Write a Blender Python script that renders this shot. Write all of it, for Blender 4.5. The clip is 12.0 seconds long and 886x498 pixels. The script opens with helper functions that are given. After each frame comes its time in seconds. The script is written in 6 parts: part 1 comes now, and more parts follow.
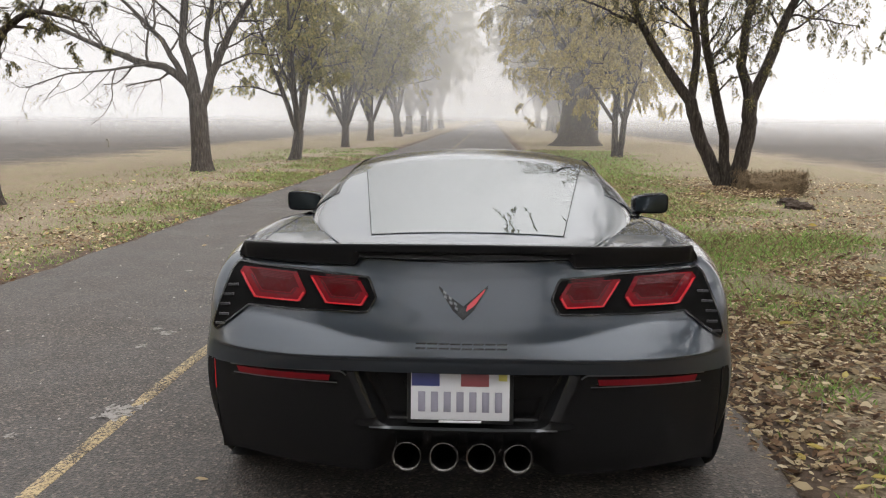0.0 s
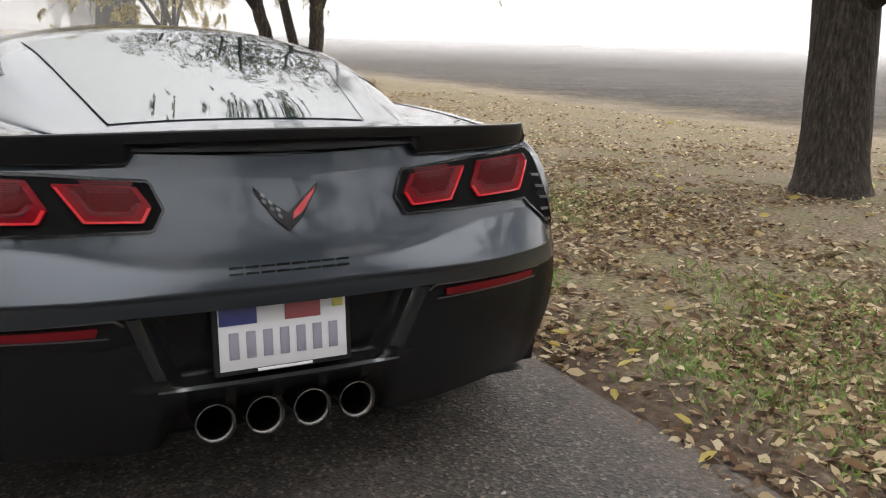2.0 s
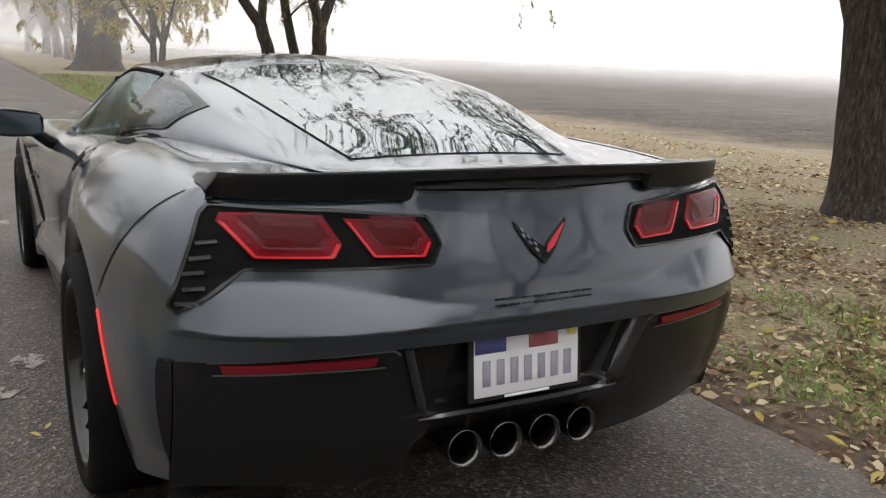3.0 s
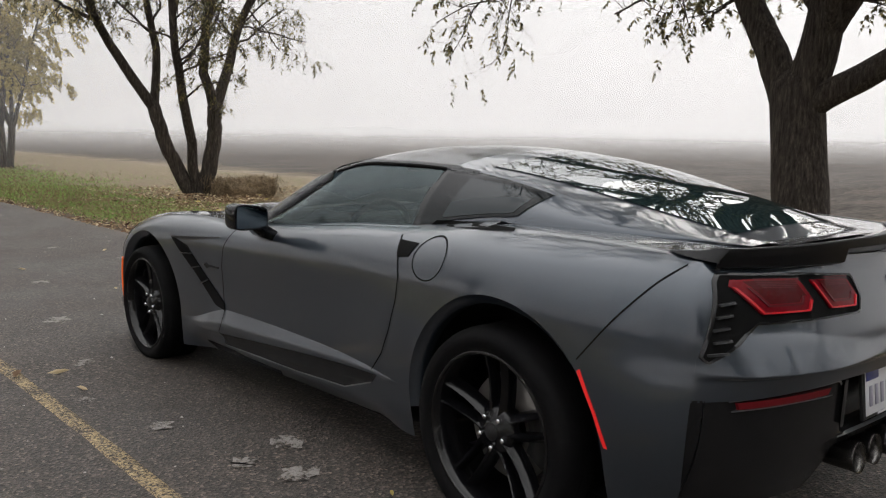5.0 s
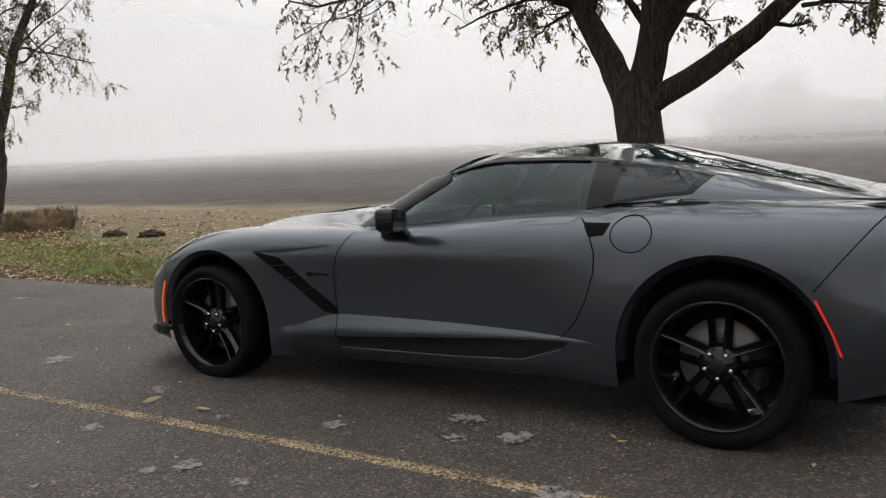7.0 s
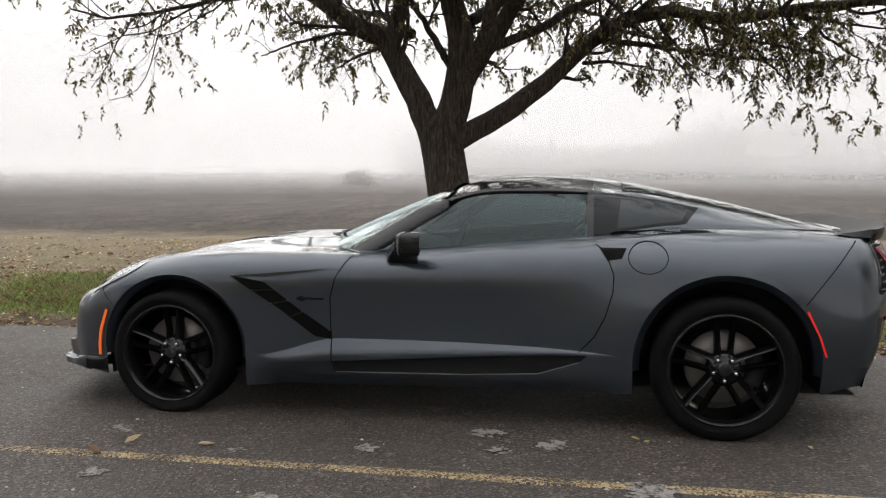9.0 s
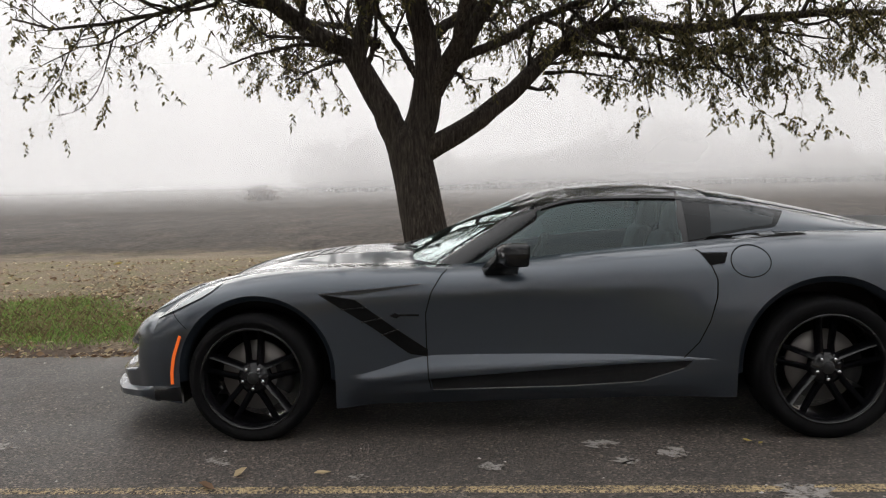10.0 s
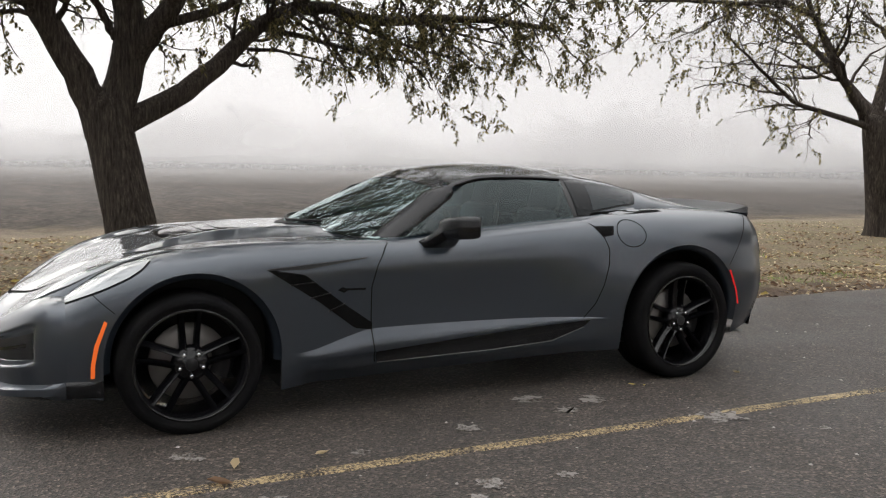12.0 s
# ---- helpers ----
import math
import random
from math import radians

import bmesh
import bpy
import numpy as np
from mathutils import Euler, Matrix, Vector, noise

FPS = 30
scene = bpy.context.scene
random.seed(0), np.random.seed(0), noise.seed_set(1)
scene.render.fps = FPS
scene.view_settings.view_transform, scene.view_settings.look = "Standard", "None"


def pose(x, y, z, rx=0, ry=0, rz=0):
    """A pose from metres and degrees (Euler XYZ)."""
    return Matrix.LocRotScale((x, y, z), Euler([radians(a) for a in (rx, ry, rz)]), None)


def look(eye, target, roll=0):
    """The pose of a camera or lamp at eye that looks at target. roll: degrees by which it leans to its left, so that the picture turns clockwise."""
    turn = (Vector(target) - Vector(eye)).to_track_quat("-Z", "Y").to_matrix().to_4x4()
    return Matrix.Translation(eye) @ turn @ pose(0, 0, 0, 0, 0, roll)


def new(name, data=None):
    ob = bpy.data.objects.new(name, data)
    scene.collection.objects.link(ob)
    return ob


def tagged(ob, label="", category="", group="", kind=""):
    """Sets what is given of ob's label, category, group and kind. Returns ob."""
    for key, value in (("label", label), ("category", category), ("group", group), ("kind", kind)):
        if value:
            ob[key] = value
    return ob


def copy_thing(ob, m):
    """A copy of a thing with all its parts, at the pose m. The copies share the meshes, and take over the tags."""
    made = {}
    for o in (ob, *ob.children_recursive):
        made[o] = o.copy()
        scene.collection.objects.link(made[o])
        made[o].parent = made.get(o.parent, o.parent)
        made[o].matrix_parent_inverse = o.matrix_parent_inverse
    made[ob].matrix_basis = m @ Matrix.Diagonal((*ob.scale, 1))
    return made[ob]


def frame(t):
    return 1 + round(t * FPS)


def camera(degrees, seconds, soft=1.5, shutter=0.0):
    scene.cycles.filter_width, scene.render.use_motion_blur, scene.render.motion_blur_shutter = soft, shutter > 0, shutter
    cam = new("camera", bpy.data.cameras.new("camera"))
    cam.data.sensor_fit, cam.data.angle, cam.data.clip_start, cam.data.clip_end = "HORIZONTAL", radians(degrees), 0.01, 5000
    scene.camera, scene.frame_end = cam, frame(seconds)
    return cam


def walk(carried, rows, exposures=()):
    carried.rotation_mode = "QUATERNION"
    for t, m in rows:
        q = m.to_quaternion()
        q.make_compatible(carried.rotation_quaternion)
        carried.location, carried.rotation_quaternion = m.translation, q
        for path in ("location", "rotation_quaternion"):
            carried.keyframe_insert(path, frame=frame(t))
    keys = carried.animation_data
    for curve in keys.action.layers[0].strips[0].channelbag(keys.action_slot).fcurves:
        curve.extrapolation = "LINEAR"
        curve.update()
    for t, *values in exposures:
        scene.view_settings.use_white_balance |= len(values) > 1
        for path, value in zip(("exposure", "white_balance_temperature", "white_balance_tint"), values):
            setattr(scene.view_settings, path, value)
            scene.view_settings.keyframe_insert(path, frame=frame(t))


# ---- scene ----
cam = camera(54.8, 12.0, soft=1.15)
PATH = [
    (0, (0.074, -3.305, 1.339), (-0.033, -1.331, 1.036), 0.2),
    (0.5, (-0.122, -3.245, 1.292), (-0.092, -1.282, 0.91), -2.2),
    (1, (-0.246, -3.074, 1.278), (-0.095, -1.132, 0.825), -2.8),
    (1.5, (-0.329, -2.849, 1.187), (0.181, -0.975, 0.711), -1.4),
    (2, (-0.546, -2.618, 1.163), (0.349, -0.894, 0.689), 1.6),
    (2.5, (-0.819, -2.469, 1.195), (0.124, -0.773, 0.71), 3.1),
    (3, (-1.15, -2.386, 1.199), (-0.188, -0.688, 0.763), 2.4),
    (3.2, (-1.299, -2.371, 1.212), (-0.308, -0.683, 0.802), 2.0),
    (4.8, (-2.537, -1.907, 1.258), (-1.185, -0.458, 0.987), 0.9),
    (5, (-2.699, -1.816, 1.236), (-1.394, -0.323, 0.97), 0.8),
    (5.5, (-3.13, -1.567, 1.241), (-1.972, 0.042, 0.978), -0.8),
    (6, (-3.531, -1.315, 1.249), (-2.269, 0.218, 1.013), -2.9),
    (6.5, (-3.849, -1.0, 1.203), (-2.372, 0.327, 0.962), -3.1),
    (7, (-4.174, -0.748, 1.205), (-2.47, 0.271, 0.965), -2.4),
    (7.2, (-4.337, -0.675, 1.218), (-2.547, 0.184, 0.98), -2.0),
    (8.8, (-4.825, 0.427, 1.219), (-2.867, 0.784, 1.021), 0.4),
    (9, (-4.856, 0.605, 1.214), (-2.894, 0.949, 1.034), -0.0),
    (9.5, (-4.847, 1.096, 1.213), (-2.874, 1.384, 1.052), -1.3),
    (10, (-4.873, 1.573, 1.217), (-2.881, 1.675, 1.062), -1.3),
    (10.5, (-4.798, 1.986, 1.2), (-2.809, 1.862, 1.029), 0.1),
    (11, (-4.733, 2.418, 1.203), (-2.76, 2.152, 1.006), 0.8),
    (11.5, (-4.75, 2.885, 1.202), (-2.836, 2.341, 1.001), 0.6),
    (12, (-4.628, 3.31, 1.18), (-2.834, 2.446, 0.984), 0.9),
]
walk(cam, [(t, look(eye, target, roll)) for t, eye, target, roll in PATH], exposures=[(0.0, 0.38), (0.5, 0.21), (1.0, 0.27), (1.5, 0.40), (2.5, 0.48), (3.2, 0.38), (5.0, -0.14), (6.0, -0.14), (6.5, -0.19), (7.2, -0.26), (8.8, -0.02), (9.0, -0.04), (9.5, -0.22), (10.5, -0.19), (12.0, -0.01)])

# ---- light: a white foggy sky and a very soft sun ----
SUN_AZ, SUN_EL = radians(75), radians(28)      # clockwise from +y, over the horizon
sky_level = 11.5
world = bpy.data.worlds.new("sky")
scene.world = world
world.use_nodes = True
wn, wl = world.node_tree.nodes, world.node_tree.links
wn.clear()
sky = wn.new("ShaderNodeTexSky")
sky.sky_type = "NISHITA"
sky.sun_disc = False
sky.sun_elevation, sky.sun_rotation = SUN_EL, SUN_AZ
sky.dust_density, sky.air_density = 6.0, 1.0
grey = wn.new("ShaderNodeHueSaturation")
grey.inputs["Saturation"].default_value = 0.12
wl.new(sky.outputs[0], grey.inputs["Color"])
geo = wn.new("ShaderNodeTexCoord")
sep = wn.new("ShaderNodeSeparateXYZ")
wl.new(geo.outputs["Generated"], sep.inputs[0])
ramp = wn.new("ShaderNodeValToRGB")
for _ in range(2):
    ramp.color_ramp.elements.new(0.5)
for stop, (at, level) in zip(ramp.color_ramp.elements, ((0.0, 0.52), (0.12, 0.58), (0.35, 1.0), (1.0, 2.4))):   # an overcast sky is brightest overhead
    stop.position, stop.color = at, (level * 1.0, level * 0.993, level * 0.998, 1)
wl.new(sep.outputs["Z"], ramp.inputs[0])
bright = wn.new("ShaderNodeMixRGB")
bright.blend_type, bright.inputs[0].default_value = "MIX", 0.9
scale = wn.new("ShaderNodeMixRGB")
scale.blend_type, scale.inputs[0].default_value = "MULTIPLY", 1.0
scale.inputs[2].default_value = (sky_level, sky_level, sky_level, 1)
wl.new(ramp.outputs[0], scale.inputs[1])
wl.new(grey.outputs[0], bright.inputs[1])
# the fog glows more on the sun's side
aim = wn.new("ShaderNodeVectorMath")
aim.operation = "DOT_PRODUCT"
aim.inputs[1].default_value = (math.sin(SUN_AZ) * math.cos(SUN_EL), math.cos(SUN_AZ) * math.cos(SUN_EL), math.sin(SUN_EL))
wl.new(geo.outputs["Generated"], aim.inputs[0])
sunny = wn.new("ShaderNodeMapRange")
for key, value in (("From Min", 0.2), ("From Max", 0.9), ("To Min", 0.88), ("To Max", 1.5)):
    sunny.inputs[key].default_value = value
wl.new(aim.outputs["Value"], sunny.inputs["Value"])
side_lit = wn.new("ShaderNodeMixRGB")
side_lit.blend_type, side_lit.inputs[0].default_value = "MULTIPLY", 1.0
wl.new(scale.outputs[0], side_lit.inputs[1])
wl.new(sunny.outputs[0], side_lit.inputs[2])
wl.new(side_lit.outputs[0], bright.inputs[2])
bg = wn.new("ShaderNodeBackground")
bg.inputs["Strength"].default_value = 0.1
wl.new(bright.outputs[0], bg.inputs["Color"])
out = wn.new("ShaderNodeOutputWorld")
wl.new(bg.outputs[0], out.inputs["Surface"])
sun_data = bpy.data.lights.new("sun", "SUN")
sun_data.energy, sun_data.angle, sun_data.color = 0.7, radians(35), (1.0, 0.96, 0.9)
sun = new("sun", sun_data)
sun.matrix_world = look((0, 0, 0), (-math.sin(SUN_AZ) * math.cos(SUN_EL), -math.cos(SUN_AZ) * math.cos(SUN_EL), -math.sin(SUN_EL)))


# ---- materials ----
def material(name, color, rough=0.6, metal=0.0, coat=0.0, coat_rough=0.03, spec=0.5, emit=None, emit_power=0.0):
    m = bpy.data.materials.new(name)
    m.use_nodes = True
    b = m.node_tree.nodes["Principled BSDF"]
    b.inputs["Base Color"].default_value = (*color, 1)
    b.inputs["Roughness"].default_value = rough
    b.inputs["Metallic"].default_value = metal
    b.inputs["Coat Weight"].default_value = coat
    b.inputs["Coat Roughness"].default_value = coat_rough
    b.inputs["Specular IOR Level"].default_value = spec
    if emit:
        b.inputs["Emission Color"].default_value = (*emit, 1)
        b.inputs["Emission Strength"].default_value = emit_power
    return m


def node(m, kind, **inputs):
    n = m.node_tree.nodes.new(kind)
    for key, value in inputs.items():
        n.inputs[key.replace("_", " ")].default_value = value
    return n


def wire(m, a, b):
    m.node_tree.links.new(a, b)


def shader(m):
    return m.node_tree.nodes["Principled BSDF"]


def noise_of(m, size, detail=6.0, rough=0.6, coords=None, kind="ShaderNodeTexNoise"):
    n = m.node_tree.nodes.new(kind)
    n.inputs["Scale"].default_value = size
    if kind == "ShaderNodeTexNoise":
        n.inputs["Detail"].default_value, n.inputs["Roughness"].default_value = detail, rough
    if coords is None:
        coords = m.node_tree.nodes.new("ShaderNodeNewGeometry").outputs["Position"]
    wire(m, coords, n.inputs["Vector"])
    return n


def ramp_of(m, source, *stops):
    r = m.node_tree.nodes.new("ShaderNodeValToRGB")
    els = r.color_ramp.elements
    while len(els) < len(stops):
        els.new(0.5)
    for e, (p, c) in zip(els, stops):
        e.position, e.color = p, (*c, 1) if len(c) == 3 else c
    wire(m, source, r.inputs[0])
    return r.outputs[0]


def mix_of(m, factor, a, b, blend="MIX"):
    x = m.node_tree.nodes.new("ShaderNodeMixRGB")
    x.blend_type = blend
    for slot, value in zip((0, 1, 2), (factor, a, b)):
        if isinstance(value, (int, float)):
            x.inputs[slot].default_value = value
        elif isinstance(value, tuple):
            x.inputs[slot].default_value = (*value, 1)
        else:
            wire(m, value, x.inputs[slot])
    return x.outputs[0]


def bump_of(m, height, strength=0.3, distance=0.01):
    b = node(m, "ShaderNodeBump", Strength=strength, Distance=distance)
    wire(m, height, b.inputs["Height"])
    wire(m, b.outputs[0], shader(m).inputs["Normal"])


def xyz_of(m):
    g = m.node_tree.nodes.new("ShaderNodeNewGeometry")
    s = m.node_tree.nodes.new("ShaderNodeSeparateXYZ")
    wire(m, g.outputs["Position"], s.inputs[0])
    return s


paint = material("shark_grey_paint", (0.033, 0.0425, 0.0555), 0.38, 0.70, 1.0, 0.04, spec=0.25)
shader(paint).inputs["Coat IOR"].default_value = 1.62
# the flanks take the same paint with a rougher clear coat, for softer reflections
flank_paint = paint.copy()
flank_paint.name = "soft_coat_grey_paint"
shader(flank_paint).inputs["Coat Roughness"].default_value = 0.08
gloss_black = material("gloss_black", (0.006, 0.0065, 0.0074), 0.08, spec=0.42)
satin_black = material("satin_black_plastic", (0.011, 0.011, 0.0115), 0.5, spec=0.25)
grain = noise_of(satin_black, 300.0, 3.0)
bump_of(satin_black, grain.outputs[0], 0.15, 0.001)
seam = material("dark_panel_gap", (0.004, 0.004, 0.004), 0.9, spec=0.1)
rubber = material("tyre_rubber", (0.008, 0.008, 0.008), 0.75, spec=0.08)
bump_of(rubber, noise_of(rubber, 120.0).outputs[0], 0.2, 0.002)
dusty = noise_of(rubber, 9.0)
wire(rubber, ramp_of(rubber, dusty.outputs[0], (0.4, (0.0035, 0.0035, 0.004)), (0.8, (0.008, 0.0078, 0.0075))), shader(rubber).inputs["Base Color"])
rim_black = material("gloss_black_alloy", (0.0035, 0.0035, 0.0042), 0.15, 0.0, spec=0.40)
lip_black = material("polished_rim_lip", (0.004, 0.004, 0.0045), 0.14, 0.0, spec=0.45)
disc_metal = material("brake_disc_steel", (0.15, 0.14, 0.13), 0.45, 0.6)
chrome = material("polished_steel", (0.55, 0.55, 0.56), 0.18, 1.0)
sill_trim = material("satin_sill_trim", (0.16, 0.165, 0.17), 0.3, 0.6, 0.5)
pipe_steel = material("sooty_exhaust_steel", (0.11, 0.105, 0.10), 0.26, 1.0)
soot = material("exhaust_soot", (0.01, 0.01, 0.01), 0.9)
edge_trim = material("satin_trim_edge", (0.10, 0.105, 0.11), 0.3, 0.6, 0.5)
red_lens = material("red_lamp_lens", (0.115, 0.002, 0.006), 0.10, 0.0, 0.0, 0.02, spec=0.14, emit=(1.0, 0.02, 0.02), emit_power=0.0)
red_bright = material("red_light_guide", (0.34, 0.008, 0.014), 0.15, 0.0, 0.2, 0.02, spec=0.35, emit=(1.0, 0.03, 0.04), emit_power=0.07)
red_rib = material("ribbed_red_reflector", (0.075, 0.004, 0.007), 0.25, 0.0, spec=0.35)
red_deep = material("deep_red_lamp", (0.050, 0.0012, 0.0025), 0.12, 0.0, 0.0, 0.02, spec=0.14)
red_lit = material("lit_red_marker", (0.45, 0.015, 0.015), 0.2, emit=(1.0, 0.03, 0.03), emit_power=0.3)
amber_lit = material("lit_amber_marker", (0.7, 0.15, 0.03), 0.2, emit=(1.0, 0.14, 0.015), emit_power=0.28)
reflector_red = material("red_reflector", (0.13, 0.006, 0.010), 0.25, 0.0, 0.0, spec=0.25)
emblem_red = material("emblem_red", (0.35, 0.01, 0.02), 0.25, 0.0, 0.6)
plate_white = material("plate_white", (0.62, 0.62, 0.64), 0.4)
plate_blue = material("plate_blue", (0.05, 0.06, 0.20), 0.4)
plate_red = material("plate_red", (0.30, 0.08, 0.09), 0.4)
sticker_yellow = material("sticker_yellow", (0.55, 0.50, 0.12), 0.4)
frit_black = material("black_glass_border", (0.006, 0.0075, 0.0085), 0.05, spec=0.20)
roof_black = material("dark_roof_gloss", (0.006, 0.0065, 0.007), 0.10, spec=0.16)
bumper_black = material("black_bumper_plastic", (0.0075, 0.0075, 0.008), 0.24, spec=0.26)
quarter_glass = material("dark_quarter_glass", (0.012, 0.017, 0.020), 0.03, spec=0.30)
lamp_clear = material("clear_headlamp_cover", (0.24, 0.255, 0.265), 0.22, 0.3, 1.0, 0.02)
spoiler_black = material("satin_black_spoiler", (0.006, 0.006, 0.0065), 0.30, spec=0.18)
# lighter grey that puts a highlight into the colour of the black bay's sides
cheek_highlight = material("grey_cheek_highlight", (0.018, 0.019, 0.021), 0.14, 0.4, 0.6)
fin_grey = material("dull_vent_fin", (0.030, 0.031, 0.033), 0.35, 0.4)
leather = material("black_leather", (0.024, 0.024, 0.025), 0.5)
bump_of(leather, noise_of(leather, 220.0).outputs[0], 0.15, 0.002)


def glass(name, tint, amount):
    """Tinted pane: mostly see-through, glossy by its grazing angle."""
    m = bpy.data.materials.new(name)
    m.use_nodes = True
    m.node_tree.nodes.clear()
    clear = node(m, "ShaderNodeBsdfTransparent", Color=(*tint, 1))
    shine = node(m, "ShaderNodeBsdfGlossy", Color=(0.84, 0.96, 0.97, 1), Roughness=0.0)
    edge = node(m, "ShaderNodeFresnel", IOR=amount)
    mixed = node(m, "ShaderNodeMixShader")
    wire(m, edge.outputs[0], mixed.inputs[0])
    wire(m, clear.outputs[0], mixed.inputs[1])
    wire(m, shine.outputs[0], mixed.inputs[2])
    o = node(m, "ShaderNodeOutputMaterial")
    wire(m, mixed.outputs[0], o.inputs[0])
    return m


side_glass = glass("tinted_side_glass", (0.27, 0.37, 0.39), 1.5)
screen_glass = glass("windscreen_glass", (0.50, 0.64, 0.58), 2.4)
hatch_glass = material("dark_hatch_glass", (0.010, 0.020, 0.021), 0.02, spec=1.0)
shader(hatch_glass).inputs["IOR"].default_value = 1.84
mirror_glass = material("mirror_glass", (0.16, 0.19, 0.21), 0.03, 1.0)


# ---- building tools ----
def curve(*keys, soft=0.0):
    """A smooth function through (at, value) keys; soft: evens it out over that span on either side."""
    keys = sorted(keys)
    ts, vs = [k[0] for k in keys], [k[1] for k in keys]
    ms = []
    for i in range(len(ts)):
        a, b = max(i - 1, 0), min(i + 1, len(ts) - 1)
        ms.append((vs[b] - vs[a]) / (ts[b] - ts[a]))
    for i in range(len(ts) - 1):
        if vs[i] == vs[i + 1]:
            ms[i] = ms[i + 1] = 0.0

    def at(t):
        if t <= ts[0]:
            return vs[0]
        if t >= ts[-1]:
            return vs[-1]
        i = max(k for k in range(len(ts) - 1) if ts[k] <= t)
        h = ts[i + 1] - ts[i]
        s = (t - ts[i]) / h
        return ((2 * s**3 - 3 * s**2 + 1) * vs[i] + (s**3 - 2 * s**2 + s) * h * ms[i]
                + (3 * s**2 - 2 * s**3) * vs[i + 1] + (s**3 - s**2) * h * ms[i + 1])
    if not soft:
        return at
    lo, hi, n = ts[0] - 0.3, ts[-1] + 0.3, 400
    raw = np.array([at(lo + (hi - lo) * k / n) for k in range(n + 1)])
    half = max(1, round(soft / (hi - lo) * n))
    kernel = np.bartlett(2 * half + 3)[1:-1]
    even = np.convolve(np.pad(raw, half, mode="edge"), kernel / kernel.sum(), mode="valid")
    grid = np.linspace(lo, hi, n + 1)
    return lambda t: float(np.interp(t, grid, even))


def steps(a, b, n):
    return [a + (b - a) * i / n for i in range(n + 1)]


def smooth(a, b, t):
    s = min(max((t - a) / (b - a), 0.0), 1.0)
    return s * s * (3 - 2 * s)


def mesh_ob(name, verts, faces, mat, parent=None, label="", flat=False):
    me = bpy.data.meshes.new(name)
    me.from_pydata([tuple(v) for v in verts], [], faces)
    me.materials.append(mat)
    if not flat:
        me.polygons.foreach_set("use_smooth", [True] * len(me.polygons))
    me.update()
    ob = new(name, me)
    ob.parent = parent
    if label:
        ob["label"] = label
    return ob


def part(name, bm, mat, parent, label="", flat=False):
    """One mesh from a bmesh, under its thing."""
    me = bpy.data.meshes.new(name)
    bm.to_mesh(me)
    bm.free()
    me.materials.append(mat)
    if not flat:
        me.polygons.foreach_set("use_smooth", [True] * len(me.polygons))
    ob = new(name, me)
    ob.parent = parent
    if label:
        ob["label"] = label
    return ob


def sheet(name, rows, mat, parent=None, label="", back=None):
    """A skin over rows of points, all rows alike in length. back: how far its rim is turned in, as a vector."""
    n, m = len(rows), len(rows[0])
    verts = [Vector(p) for r in rows for p in r]
    faces = [(i * m + j, i * m + j + 1, (i + 1) * m + j + 1, (i + 1) * m + j) for i in range(n - 1) for j in range(m - 1)]
    if back is not None:
        ring = [j for j in range(m)] + [i * m + m - 1 for i in range(1, n)] + [(n - 1) * m + j for j in range(m - 2, -1, -1)] + [i * m for i in range(n - 2, 0, -1)]
        start = len(verts)
        verts += [verts[k] + Vector(back) for k in ring]
        faces += [(ring[k], start + k, start + (k + 1) % len(ring), ring[(k + 1) % len(ring)]) for k in range(len(ring))]
    ob = mesh_ob(name, verts, faces, mat, parent, label)
    bm = bmesh.new()
    bm.from_mesh(ob.data)
    bmesh.ops.remove_doubles(bm, verts=bm.verts, dist=1e-5)
    bmesh.ops.recalc_face_normals(bm, faces=bm.faces)
    if back is not None:
        for e in bm.edges:
            if len(e.link_faces) == 2 and e.calc_face_angle(0) > 0.9:
                e.smooth = False
    bm.to_mesh(ob.data)
    bm.free()
    return ob


def crisp(ob, angle=0.5):
    """Keeps the folds of a skin sharp."""
    bm = bmesh.new()
    bm.from_mesh(ob.data)
    for e in bm.edges:
        if len(e.link_faces) == 2 and e.calc_face_angle(0) > angle:
            e.smooth = False
    bm.to_mesh(ob.data)
    bm.free()
    return ob


def along(points, n):
    """n + 1 points evenly spaced along a polyline in two or three axes."""
    pts = [Vector(p) for p in points]
    lengths = [0.0]
    for a, b in zip(pts, pts[1:]):
        lengths.append(lengths[-1] + (b - a).length)
    made = []
    for d in steps(0.0, lengths[-1], n):
        i = max(k for k in range(len(pts) - 1) if lengths[k] <= d + 1e-9)
        span = lengths[i + 1] - lengths[i]
        made.append(pts[i].lerp(pts[i + 1], (d - lengths[i]) / span if span else 0))
    return made


def between(low, high, skin, off, n=16, m=5):
    """Rows of points on a skin between two outlines given in the skin's own two axes."""
    a, b = along(low, n), along(high, n)
    return [[skin(*p.lerp(q, j / m), off) for p, q in zip(a, b)] for j in range(m + 1)]


def stripe(line, width, skin, off, n=40):
    """Rows of points of a narrow band along a line on a skin."""
    pts = along(line, n)
    rows = [[], []]
    for i, p in enumerate(pts):
        d = pts[min(i + 1, n)] - pts[max(i - 1, 0)]
        side = Vector((-d.y, d.x)).normalized() * width / 2
        rows[0].append(skin(*(p + side), off))
        rows[1].append(skin(*(p - side), off))
    return rows


